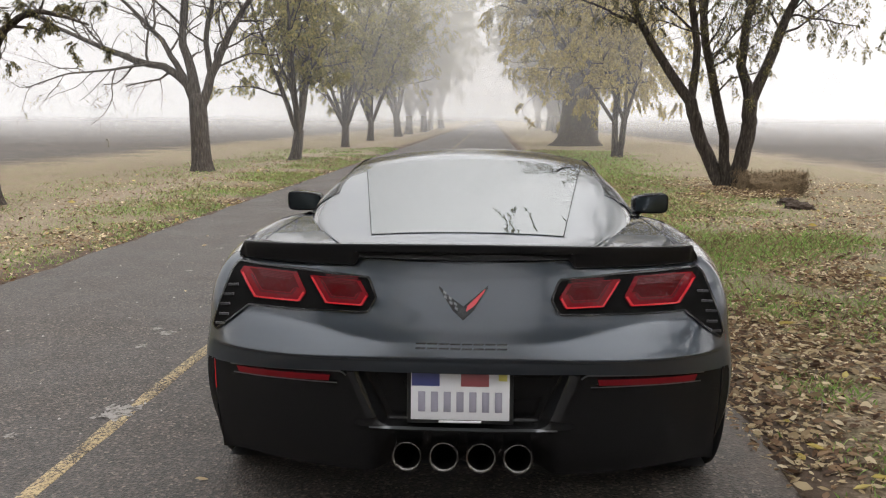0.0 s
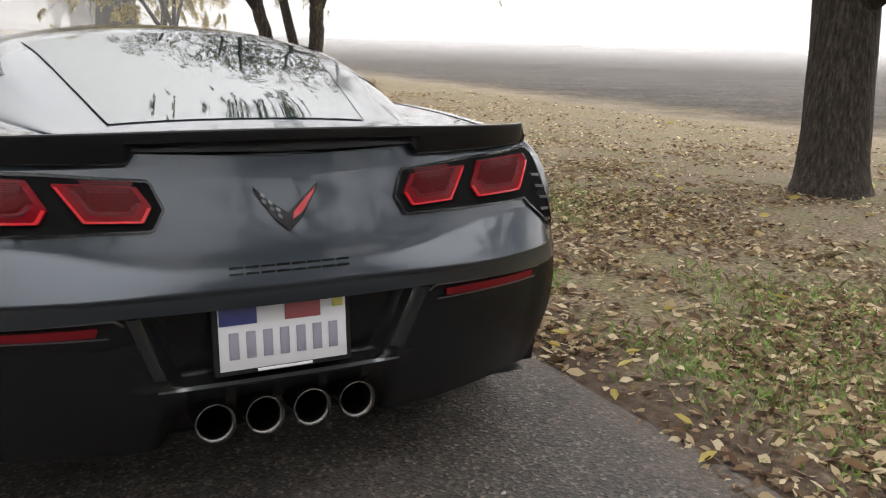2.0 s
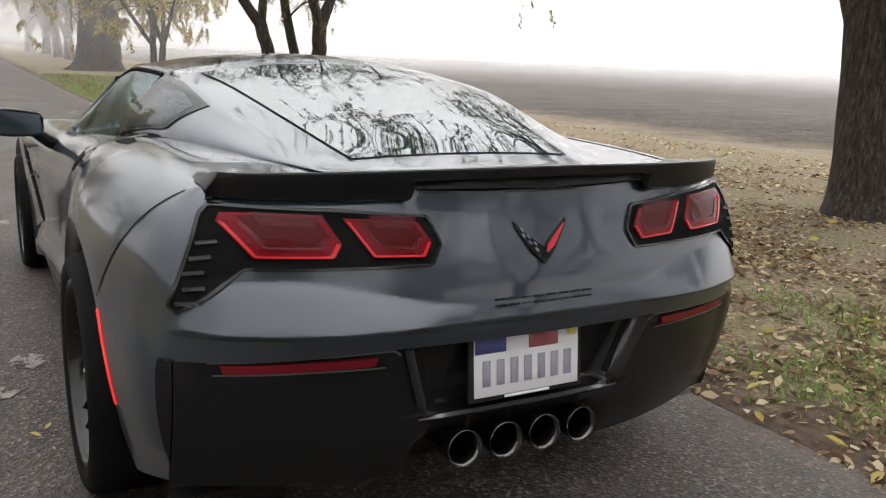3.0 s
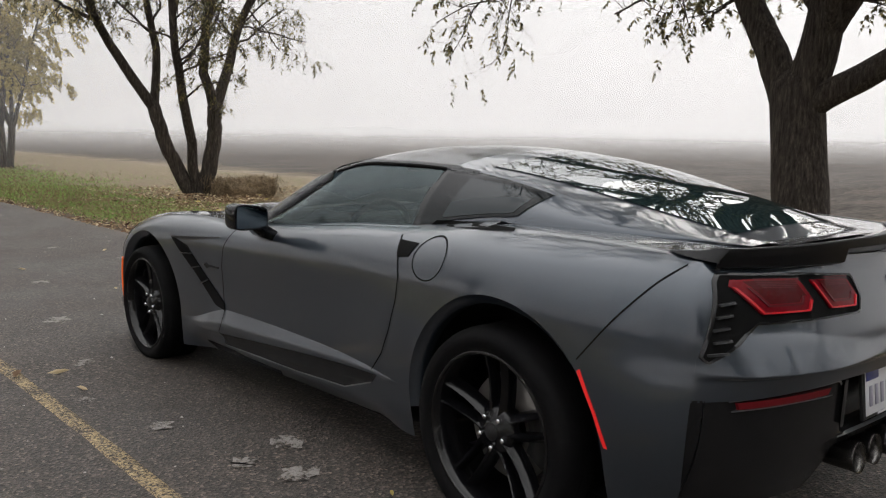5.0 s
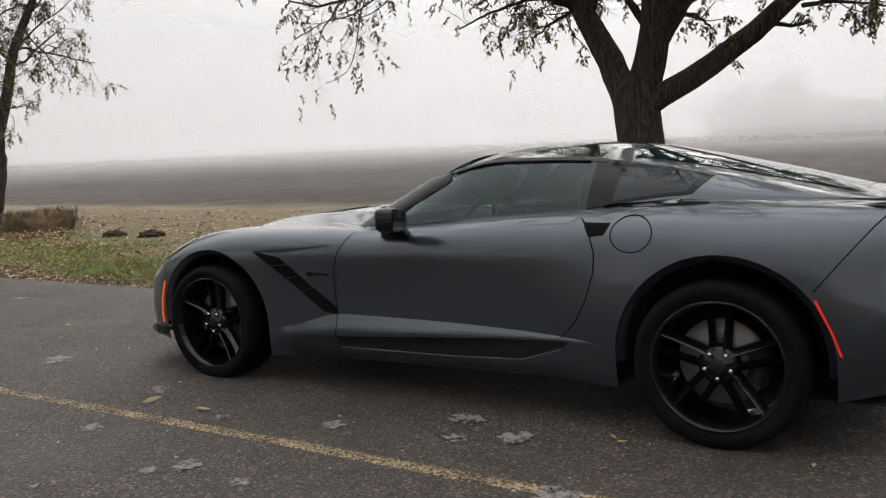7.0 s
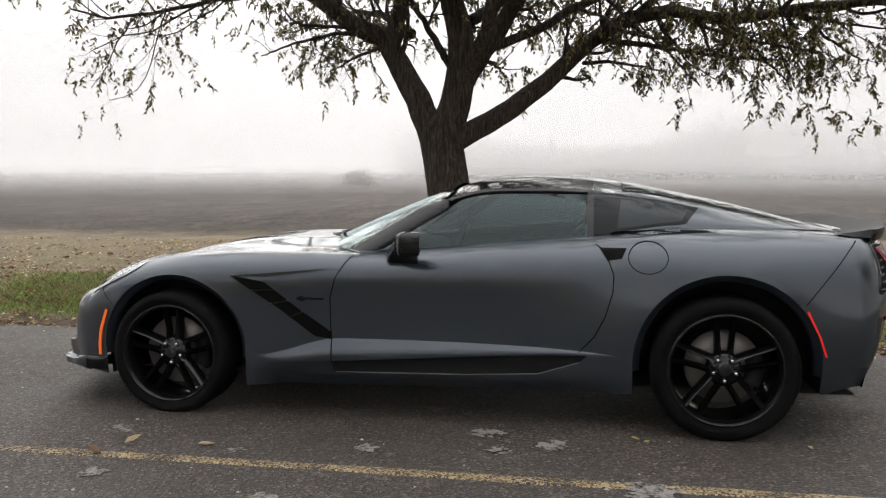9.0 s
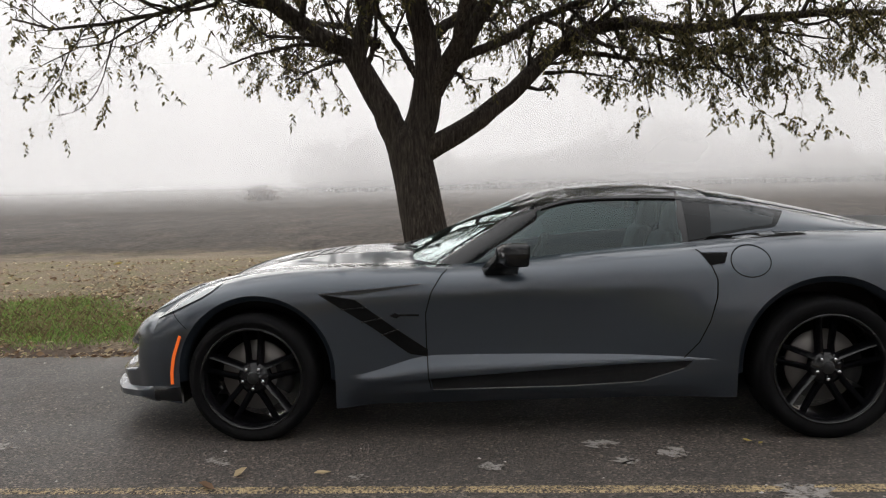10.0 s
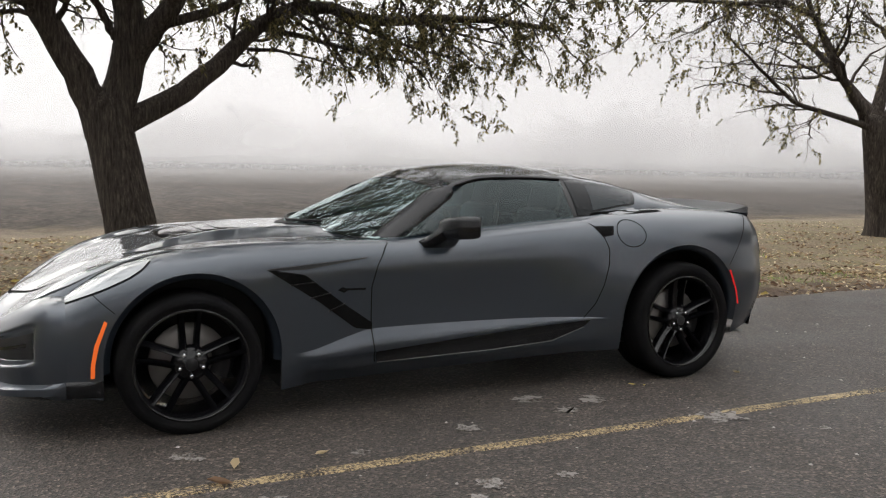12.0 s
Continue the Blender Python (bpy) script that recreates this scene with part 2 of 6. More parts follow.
def tube_rings(points, radii, sides):
    """Verts and faces of a tapered tube along points."""
    verts, faces = [], []
    a = None
    for i, p in enumerate(points):
        d = (points[min(i + 1, len(points) - 1)] - points[max(i - 1, 0)]).normalized()
        if a is None:
            a = d.cross(Vector((0.31, 0.95, 0.02) if abs(d.z) > 0.7 else (0, 0, 1)))
        a = a - d * a.dot(d)
        a.normalize()
        b = d.cross(a)
        for k in range(sides):
            w = 2 * math.pi * k / sides
            verts.append(p + (a * math.cos(w) + b * math.sin(w)) * radii[i])
        if i:
            o = (i - 1) * sides
            faces += [(o + k, o + (k + 1) % sides, o + sides + (k + 1) % sides, o + sides + k) for k in range(sides)]
    faces.append(tuple(range((len(points) - 1) * sides, len(points) * sides)))
    return verts, faces


def rod(name, points, radius, mat, parent, sides=10, label=""):
    pts = [Vector(p) for p in points]
    radii = radius if isinstance(radius, list) else [radius] * len(pts)
    v, f = tube_rings(pts, radii, sides)
    f.append(tuple(range(sides))[::-1])
    return mesh_ob(name, v, f, mat, parent, label)


def lathe(name, profile, place, axis_x, mat, parent, sides=48, label=""):
    """Turns a profile of (radius, along) round the x axis at a place."""
    rows = []
    for r, x in profile:
        rows.append([Vector(place) + Vector((x * axis_x, r * math.cos(2 * math.pi * k / sides), r * math.sin(2 * math.pi * k / sides))) for k in range(sides + 1)])
    return sheet(name, rows, mat, parent, label)


def rounded_box(name, size, place, bevel, mat, parent=None, label="", turn=None, taper=None, segments=3):
    bm = bmesh.new()
    bmesh.ops.create_cube(bm, size=1.0)
    for v in bm.verts:
        v.co = Vector((v.co.x * size[0], v.co.y * size[1], v.co.z * size[2]))
        if taper and v.co.z > 0:
            v.co.x, v.co.y = v.co.x * taper, v.co.y * taper
    bmesh.ops.bevel(bm, geom=bm.edges[:], offset=bevel, segments=segments, affect="EDGES", profile=0.5)
    m = Matrix.Translation(place) @ (turn or Matrix())
    bmesh.ops.transform(bm, matrix=m, verts=bm.verts)
    return part(name, bm, mat, parent, label)


# ---- the sports car ----
car = new("sports_car")
tagged(car, "dark grey metallic two-seat sports coupe parked on the road", "car")

# outlines of one half of the body; y runs from the rear axle (0) to the front axle (2.7)
belt_x = curve((-0.66, 0.69), (-0.4, 0.69), (0.0, 0.68), (0.3, 0.69), (0.6, 0.705), (1.0, 0.72), (1.6, 0.745), (1.9, 0.75), (2.4, 0.74), (2.8, 0.73), (3.05, 0.70), (3.2, 0.66), (3.5, 0.52), soft=0.11)
belt_z = curve((-0.66, 0.912), (-0.4, 0.932), (-0.1, 0.945), (0.2, 0.943), (0.6, 0.90), (1.0, 0.872), (1.6, 0.815), (1.8, 0.812), (2.1, 0.815), (2.4, 0.812), (2.7, 0.792), (2.9, 0.752), (3.05, 0.695), (3.2, 0.595), (3.4, 0.44), soft=0.11)
high_x = curve((-0.9, 0.60), (-0.72, 0.775), (-0.66, 0.815), (-0.6, 0.841), (-0.5, 0.868), (-0.3, 0.905), (0.0, 0.925), (0.3, 0.90), (0.6, 0.874), (1.0, 0.860), (1.6, 0.862), (2.0, 0.874), (2.4, 0.892), (2.7, 0.906), (3.0, 0.895), (3.12, 0.865), (3.2, 0.83), (3.4, 0.72), soft=0.11)
high_z = curve((-0.66, 0.66), (0.0, 0.70), (2.4, 0.66), (2.8, 0.62), (3.05, 0.56), (3.2, 0.47), soft=0.11)
mid_x = curve((-0.9, 0.62), (-0.72, 0.795), (-0.66, 0.834), (-0.6, 0.859), (-0.5, 0.885), (-0.3, 0.905), (0.0, 0.928), (0.4, 0.905), (0.8, 0.862), (1.2, 0.846), (1.8, 0.850), (2.3, 0.878), (2.7, 0.905), (3.0, 0.897), (3.12, 0.87), (3.2, 0.84), (3.4, 0.74), soft=0.11)
low_x = curve((-0.9, 0.66), (-0.66, 0.765), (-0.5, 0.82), (-0.4, 0.85), (0.4, 0.868), (1.0, 0.858), (2.0, 0.858), (2.33, 0.868), (3.0, 0.875), (3.2, 0.82), soft=0.11)
low_z = curve((-0.66, 0.27), (-0.45, 0.22), (-0.38, 0.21), (0.4, 0.185), (1.5, 0.160), (2.3, 0.145), (3.0, 0.17), (3.2, 0.19))
ledge_top = curve((0.395, 0.345), (0.55, 0.372), (1.0, 0.392), (1.81, 0.397), (1.92, 0.385), (2.2, 0.31), (2.335, 0.33))
ledge_low = curve((0.395, 0.33), (0.55, 0.368), (0.98, 0.352), (1.86, 0.295), (2.2, 0.282), (2.335, 0.30))
ledge_out = curve((0.5, 0.0), (0.8, 0.012), (1.2, 0.026), (1.84, 0.036), (2.0, 0.03), (2.24, 0.0))
ARCHES = ((0.0, 0.34, 0.414), (2.685, 0.322, 0.378))


def body_shape(y, z):
    """Half the body's width at a place along it and a height, before the sill crease."""
    zh, zb, zt = high_z(y), low_z(y), belt_z(y)
    if z > zh:
        s = min((z - zh) / (zt - zh), 1.0)
        x = belt_x(y) + (high_x(y) - belt_x(y)) * math.sqrt(max(1 - s**2.3, 0.0))
    else:
        a, b, c = low_x(y), mid_x(y), high_x(y)
        s = (z - zb) / (zh - zb)
        k = 0.52
        x = a * (s - k) * (s - 1) / k + b * s * (s - 1) / (k * (k - 1)) + c * s * (s - k) / (1 - k)
    return x


def body_half(y, z):
    """Half the body's width at a place along it and a height."""
    w = 0.045 * min(1.0, max(0.0, belt_z(y) - z) / 0.14, max(0.0, z - low_z(y)) / 0.10)
    x = sum(k * body_shape(y, z + w * d) for d, k in ((-1, 0.12), (-0.5, 0.23), (0, 0.30), (0.5, 0.23), (1, 0.12))) if w > 0.002 else body_shape(y, z)
    out_by, lt, ll = ledge_out(y), ledge_top(y), ledge_low(y)
    if out_by > 0 and z < lt:
        if z >= ll:
            x += out_by * (lt - z) / (lt - ll + 1e-6)
        else:
            x += out_by * (0.15 + 0.85 * max(0.0, 1 - (ll - z) / 0.035))
    # the sill turns under towards its lower edge
    x -= 1.0 * max(0.0, 0.232 - z) * smooth(0.42, 0.7, y) * smooth(2.33, 2.1, y)
    return x


def on_side(sign):
    def skin(y, z, off):
        return Vector((sign * (body_half(y, z) + off), y, z))
    return skin


# the rear face: how far back it lies
rear_mid = curve((0.20, -0.71), (0.30, -0.77), (0.40, -0.80), (0.56, -0.838), (0.62, -0.855), (0.70, -0.844), (0.752, -0.829), (0.85, -0.796), (0.915, -0.777))
corner_y = curve((0.24, -0.600), (0.45, -0.640), (0.66, -0.648), (0.80, -0.628), (0.915, -0.590))


def rear_y(x, z):
    yc = corner_y(z)
    xc = body_half(yc, min(z, belt_z(yc) - 0.002))
    y0 = rear_mid(z)
    s = min(abs(x) / xc, 1.0)
    y = y0 + (yc - y0) * (0.35 * s**2 + 0.65 * s**4)
    # the ledge under the lamps: it faces up, ends in a crisp edge and fades towards the middle
    edge, tall = 0.634, 0.045 + 0.06 * smooth(0.2, 0.6, abs(x))
    out_by = (0.006 + 0.034 * smooth(0.12, 0.55, abs(x))) * (1 - smooth(0.86, 1.0, s))
    d = z - edge
    y -= out_by * max(0.0, 1 - d / tall) if d >= 0 else out_by * max(0.0, 1 + d / 0.012)
    return y


def flow(ob, on_edge):
    """Lets the shading run smoothly round the rear corner: flank and rear face share their normals along their common edge."""
    made = []
    for v in ob.data.vertices:
        p = v.co
        if not on_edge(p):
            made.append((0.0, 0.0, 0.0))
            continue
        e, z = 0.01, min(p.z, 0.88)
        y, x = corner_y(z), abs(p.x)
        flank_n = Vector((1, -(body_half(y + e, z) - body_half(y - e, z)) / (2 * e), -(body_half(y, z + e) - body_half(y, z - e)) / (2 * e))).normalized()
        rear_n = Vector(((rear_y(x - e, z) - rear_y(x - 3 * e, z)) / (2 * e), -1, (rear_y(x - e, z + e) - rear_y(x - e, z - e)) / (2 * e))).normalized()
        n = (flank_n + rear_n).normalized()
        made.append((math.copysign(n.x, p.x), n.y, n.z))
    ob.data.normals_split_custom_set_from_vertices(made)


def on_rear(x, z, off):
    return Vector((x, rear_y(x, z) - off, z))


def arch_height(y):
    """The lower end of the upper side panel: the wheel arches, and the crease between them."""
    for cy, cz, r in ARCHES:
        if abs(y - cy) < r:
            return cz + math.sqrt(max(r * r - (y - cy) ** 2, 0))
    if y < ARCHES[0][0]:
        return ARCHES[0][1]
    if y > ARCHES[1][0]:
        return ARCHES[1][1]
    return ledge_top(y)


def arch_steps(cy, r):
    return [cy - r * math.cos(math.pi * i / 36) for i in range(37)]


def side_columns():
    (ra, _, rr), (fa, _, fr) = ARCHES
    return sorted(set([round(v, 6) for v in steps(-0.56, ra - rr, 6) + arch_steps(ra, rr) + steps(ra + rr, fa - fr, 60) + arch_steps(fa, fr) + steps(fa + fr, 3.2, 8)]))


def side_heights(y):
    lo, zt = arch_height(y), belt_z(y)
    return [lo + (zt - lo) * math.sin(math.pi / 2 * k / 36) for k in range(37)]


for sign in (-1, 1):
    skin = on_side(sign)
    cols = side_columns()
    rows = []
    for y in cols:
        rows.append([skin(y, z, 0) for z in side_heights(y)])
    # the rear end follows the rear face's corner
    tail = [skin(corner_y(p.z), min(p.z, belt_z(corner_y(p.z))), 0) for p in rows[0]]
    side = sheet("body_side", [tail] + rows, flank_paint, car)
    flow(side, lambda p: p.y < corner_y(p.z) + 0.0004)
    (ra, _, rr), (fa, _, fr) = ARCHES
    for y0, y1, n in ((-0.56, ra - rr, 5), (ra + rr, fa - fr, 60), (fa + fr, 3.2, 8)):
        low = []
        for y in steps(y0, y1, n):
            top, low_at, lip = arch_height(y), low_z(y), min(ledge_low(y), arch_height(y) - 0.005)
            if 0.4 < y < 2.33:
                zs = steps(low_at, lip - 0.036, 4) + [lip - 0.018, lip, lip + (top - lip) / 2, top]
            else:
                zs = steps(low_at, top, 8)
            low.append([skin(y, z, 0) for z in zs])
        if y0 < 0:
            low = [[skin(corner_y(p.z), p.z, 0) for p in low[0]]] + low
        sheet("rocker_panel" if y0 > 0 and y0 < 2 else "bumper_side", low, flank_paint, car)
    # arch lips and liners
    for cy, cz, r in ARCHES:
        edge = []
        for k in range(61):
            w = math.radians(-35 + 250 * k / 60)
            y, z = cy + r * math.cos(w), cz + r * math.sin(w)
            z = max(z, low_z(y))
            y = cy + (math.copysign(r, math.cos(w)) if w < 0 or w > math.pi else r * math.cos(w))
            x = body_half(y, z)
            edge.append((x, y, z))
        rows = [[Vector((sign * (x - d), cy + (y - cy) * k, cz + (z - cz) * k)) for x, y, z in edge[7:54]] for d, k in ((0.0, 1.0), (0.006, 0.992), (0.016, 0.962), (0.026, 0.932), (0.034, 0.922), (0.06, 0.920))]
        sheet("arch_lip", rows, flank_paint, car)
        rows = [[Vector((sign * (x - d), cy + (y - cy) * 1.02, cz + (z - cz) * 1.02)) for x, y, z in edge] for d in (0.05, 0.20, 0.36)]
        sheet("wheel_well_liner", rows, satin_black, car)
        well = [[Vector((sign * 0.53, cy + (y - cy) * k, cz + (z - cz) * k)) for _, y, z in edge] for k in (0.02, 1.05)]
        sheet("wheel_well_wall", well, satin_black, car)
    # the dark sill insert under the door crease
    low_line = [(0.66, 0.325), (0.85, 0.262), (1.2, 0.243), (1.84, 0.232)]
    high_line = [(0.62, 0.362), (0.98, 0.345), (1.4, 0.318), (1.85, 0.288)]
    sheet("sill_insert", between(low_line, high_line, skin, 0.003, 24, 3), gloss_black, car, back=(-sign * 0.006, 0, 0))
    sheet("sill_edge", stripe(low_line, 0.005, skin, 0.005, 24), sill_trim, car)
    # door, fuel flap and panel gaps
    door_front = [(1.755, 0.812), (1.79, 0.78), (1.84, 0.70), (1.868, 0.60), (1.868, 0.45), (1.86, 0.30), (1.85, 0.235)]
    door_back = [(0.60, 0.885), (0.565, 0.86), (0.535, 0.82), (0.505, 0.74), (0.508, 0.66), (0.54, 0.55), (0.59, 0.45), (0.66, 0.375)]
    sheet("door_gap", stripe(door_front, 0.006, skin, 0.0015), seam, car)
    sheet("door_gap", stripe(door_back, 0.006, skin, 0.0015), seam, car)
    cap = [(0.352 + 0.088 * math.cos(2 * math.pi * k / 40), 0.822 + 0.072 * math.sin(2 * math.pi * k / 40)) for k in range(41)]
    if sign < 0:
        sheet("fuel_flap_gap", stripe(cap, 0.005, skin, 0.0015, 60), seam, car)
    sheet("bumper_gap", stripe([(-0.33, 0.625), (-0.42, 0.74), (-0.52, 0.86), (-0.565, 0.905)], 0.005, skin, 0.0015), seam, car)
    sheet("bumper_gap", stripe([(3.015, 0.545), (3.06, 0.585), (3.10, 0.624)], 0.004, skin, 0.0015), seam, car)
    # the body-coloured door pull: its shading is put in as a near-black patch
    sheet("door_pull_shade", between([(0.535, 0.805), (0.47, 0.815)], [(0.572, 0.862), (0.448, 0.862)], skin, 0.003, 8, 3), seam, car, back=(-sign * 0.008, 0, 0))
    # side gill behind the front wheel
    gill_low = [(2.375, 0.70), (2.12, 0.535), (1.95, 0.405), (1.862, 0.392)]
    gill_high = [(2.372, 0.704), (2.20, 0.672), (2.02, 0.535), (1.862, 0.425)]
    gill = sheet("side_gill", between(gill_low, gill_high, skin, 0.003, 30, 4), seam, car, back=(-sign * 0.01, 0, 0), label="black side air vent with slanting fins")
    sheet("gill_strake", between([(2.372, 0.698), (2.2, 0.695), (1.9, 0.735)], [(2.374, 0.704), (2.2, 0.716), (1.885, 0.742)], skin, 0.0035, 24, 2), satin_black, car, back=(-sign * 0.008, 0, 0))
    for k in range(3):
        a = 0.25 + 0.22 * k
        p, q = Vector(gill_low[0]).lerp(Vector(gill_low[2]), a), Vector(gill_high[1]).lerp(Vector(gill_high[3]), a - 0.1)
        sheet("gill_fin", stripe([tuple(p), tuple(q)], 0.006, skin, 0.006, 6), spoiler_black, gill, back=(-sign * 0.008, 0, 0))
    badge = [(2.04, 0.592), (2.015, 0.607), (1.995, 0.597), (1.99, 0.588)]
    sheet("fender_badge", between([(2.04, 0.592), (2.01, 0.578), (1.99, 0.588)], badge, skin, 0.004, 8, 2), gloss_black, car, back=(-sign * 0.006, 0, 0))
    sheet("badge_wing", stripe([(1.995, 0.594), (1.90, 0.592)], 0.010, skin, 0.004, 6), gloss_black, car, back=(-sign * 0.006, 0, 0))
    # marker lamps
    sheet("side_marker", between([(3.112, 0.272), (3.110, 0.33), (3.096, 0.41), (3.056, 0.515)], [(3.096, 0.274), (3.094, 0.33), (3.080, 0.405), (3.044, 0.508)], skin, 0.006, 14, 3), amber_lit, car, back=(-sign * 0.01, 0, 0), label="lit amber side marker lamp")
    sheet("side_marker", between([(-0.432, 0.392), (-0.400, 0.48), (-0.342, 0.60)], [(-0.422, 0.394), (-0.390, 0.483), (-0.334, 0.594)], skin, 0.004, 14, 3), red_lit, car, back=(-sign * 0.01, 0, 0), label="lit red side marker lamp")

# underside
sheet("floor_pan", [[(x, y, 0.19 + 0.02 * abs(x)) for x in steps(-0.80, 0.80, 8)] for y in steps(-0.58, 3.25, 20)], satin_black, car)
for cy in (0.0, 2.69):
    rod("axle", [(-0.7, cy, 0.31), (0.7, cy, 0.31)], 0.05, satin_black, car)

# ---- rear face ----
def rear_half(z):
    yc = corner_y(z)
    return body_half(yc, min(z, belt_z(yc) - 0.0005))


def fascia_low(x):
    """The line where the black lower bumper begins."""
    return 0.585 - 0.018 * smooth(0.3, 0.75, abs(x))


rows = []
for j in range(61):
    row = []
    for i in range(97):
        u = -1 + 2 * i / 96
        z0 = fascia_low(u * 0.82)
        z = z0 + (0.634 - z0) * j / 14 if j < 14 else 0.634 + (0.912 - 0.634) * (j - 14) / 46
        row.append(on_rear(u * rear_half(z), z, 0))
    rows.append(row)
flow(sheet("rear_bumper", rows, paint, car), lambda p: abs(p.x) > rear_half(p.z) - 0.0004)
for sign in (-1, 1):
    rows = []
    for z in steps(0.245, 0.572, 22):
        half = rear_half(z)
        inner = 0.809
        rows.append([on_rear(sign * x, z, 0) for x in steps(inner, half, 6)])
    sheet("bumper_corner", rows, bumper_black, car)


def black_y(x, z):
    """The lower insert: set back, with the deep number-plate bay in its middle."""
    y = rear_y(x, z) + 0.012 * smooth(0.80, 0.72, abs(x))
    half = 0.345 - 0.06 * (0.585 - z) / 0.15
    bay = smooth(half, half - 0.05, abs(x)) * smooth(0.388, 0.41, z)
    y += 0.05 * bay
    y -= 0.007 * math.exp(-(((z - 0.392) / 0.012) ** 2)) * smooth(0.36, 0.32, abs(x))
    if z < 0.38:
        y += 0.10 * smooth(0.38, 0.24, z) * smooth(0.30, 0.22, abs(x))
    return y


rows = []
for j in range(49):
    row = []
    for i in range(161):
        u = -1 + 2 * i / 160
        x = u * 0.806
        z0 = 0.215 + 0.03 * smooth(0.3, 0.8, abs(x))
        z = z0 + (fascia_low(x) + 0.004 - z0) * j / 48
        row.append(Vector((x, black_y(x, z), z)))
    rows.append(row)
sheet("lower_bumper", rows, bumper_black, car, "black lower bumper insert with a deep plate bay")


def on_black(x, z, off):
    return Vector((x, black_y(x, z) - off, z))


for sign in (-1, 1):
    tag_line = [(sign * 0.745, 0.5655), (sign * 0.55, 0.575), (sign * 0.37, 0.580), (sign * 0.355, 0.566)]
    sheet("trim_edge", stripe(tag_line, 0.006, on_black, 0.006, 30), edge_trim, car)
    sheet("trim_edge", stripe([(sign * 0.735, 0.537), (sign * 0.55, 0.540), (sign * 0.385, 0.539)], 0.004, on_black, 0.006, 30), edge_trim, car)
    sheet("rear_reflector", between([(sign * 0.715, 0.541), (sign * 0.41, 0.545)], [(sign * 0.722, 0.560), (sign * 0.405, 0.565)], on_black, 0.008, 20, 2), reflector_red, car, back=(0, 0.012, 0), label="dull red strip reflector")
    # the bay's sides, coloured lighter for the bright curved reflections along them
    cheek = [[Vector((sign * (0.352 - 0.055 * k - d), rear_y(0.35 - 0.055 * k, 0.58 - 0.15 * k) + e, 0.580 - 0.155 * k)) for d, e in ((0.0, 0.002), (0.010, -0.002), (0.022, 0.002), (0.036, 0.018), (0.044, 0.045))] for k in steps(0, 1, 10)]
    sheet("bay_cheek", cheek, cheek_highlight, car)
sheet("trim_edge", stripe([(-0.29, 0.392), (0.29, 0.392)], 0.006, on_black, 0.004, 20), edge_trim, car)

# lettering on the bumper as plain bars, and the winged badge as plain shapes
for k in range(8):
    x = -0.141 + 0.0345 * k
    for z in (0.6645, 0.6775):
        sheet("badge_bar", between([(x, z - 0.0022), (x + 0.030, z - 0.0022)], [(x + 0.002, z + 0.0022), (x + 0.032, z + 0.0022)], on_rear, 0.002, 3, 1), gloss_black, car, back=(0, 0.003, 0))
emblem = sheet("rear_emblem", between([(-0.072, 0.836), (-0.03, 0.773), (0.0, 0.747)], [(-0.072, 0.843), (-0.048, 0.818), (0.001, 0.785)], on_rear, 0.006, 14, 3), gloss_black, car, back=(0, 0.01, 0), label="dark winged V badge")
sheet("emblem_wing", between([(0.0, 0.747), (0.03, 0.773), (0.073, 0.838)], [(0.001, 0.785), (0.028, 0.808), (0.073, 0.845)], on_rear, 0.006, 14, 3), gloss_black, emblem, back=(0, 0.01, 0))
sheet("emblem_flag", between([(0.008, 0.772), (0.032, 0.787), (0.062, 0.828)], [(0.012, 0.788), (0.03, 0.805), (0.065, 0.837)], on_rear, 0.0095, 10, 2), emblem_red, emblem, back=(0, 0.004, 0))
for k in range(3):
    for j in range(2):
        x, z = -0.060 + 0.016 * k + 0.003 * j, 0.829 - 0.016 * k - 0.013 * j
        sheet("emblem_check", between([(x, z - 0.004), (x + 0.009, z - 0.010)], [(x + 0.001, z + 0.003), (x + 0.010, z - 0.003)], on_rear, 0.0095, 2, 1), edge_trim, emblem)

plate_ink = material("plate_ink", (0.24, 0.23, 0.28), 0.5)
# number plate with its frame and plain bars
plate_pose = pose(-0.008, -0.795, 0.502, -6, 0, 0)
frame_ob = rounded_box("plate_frame", (0.325, 0.012, 0.172), (0, 0, 0), 0.004, satin_black, car)
frame_ob.matrix_local = plate_pose
for name, mat, w, h, x, z, off in (("plate", plate_white, 0.300, 0.148, 0, 0, 0.008), ("plate_bar", plate_blue, 0.085, 0.040, -0.105, 0.050, 0.0105), ("plate_bar", plate_red, 0.085, 0.040, 0.045, 0.050, 0.0105),
                                   *[("plate_bar", plate_ink, 0.022, 0.062, -0.117 + 0.039 * k, -0.018, 0.0105) for k in range(7)], ("plate_sticker", sticker_yellow, 0.026, 0.020, 0.130, 0.058, 0.0105), ("frame_bar", plate_white, 0.15, 0.007, 0, 0.0795, 0.0068), ("frame_bar", plate_white, 0.13, 0.007, 0, -0.0795, 0.0068)):
    p = rounded_box(name, (w, 0.002, h), (x, -off, z), 0.0008, mat, frame_ob, segments=1)

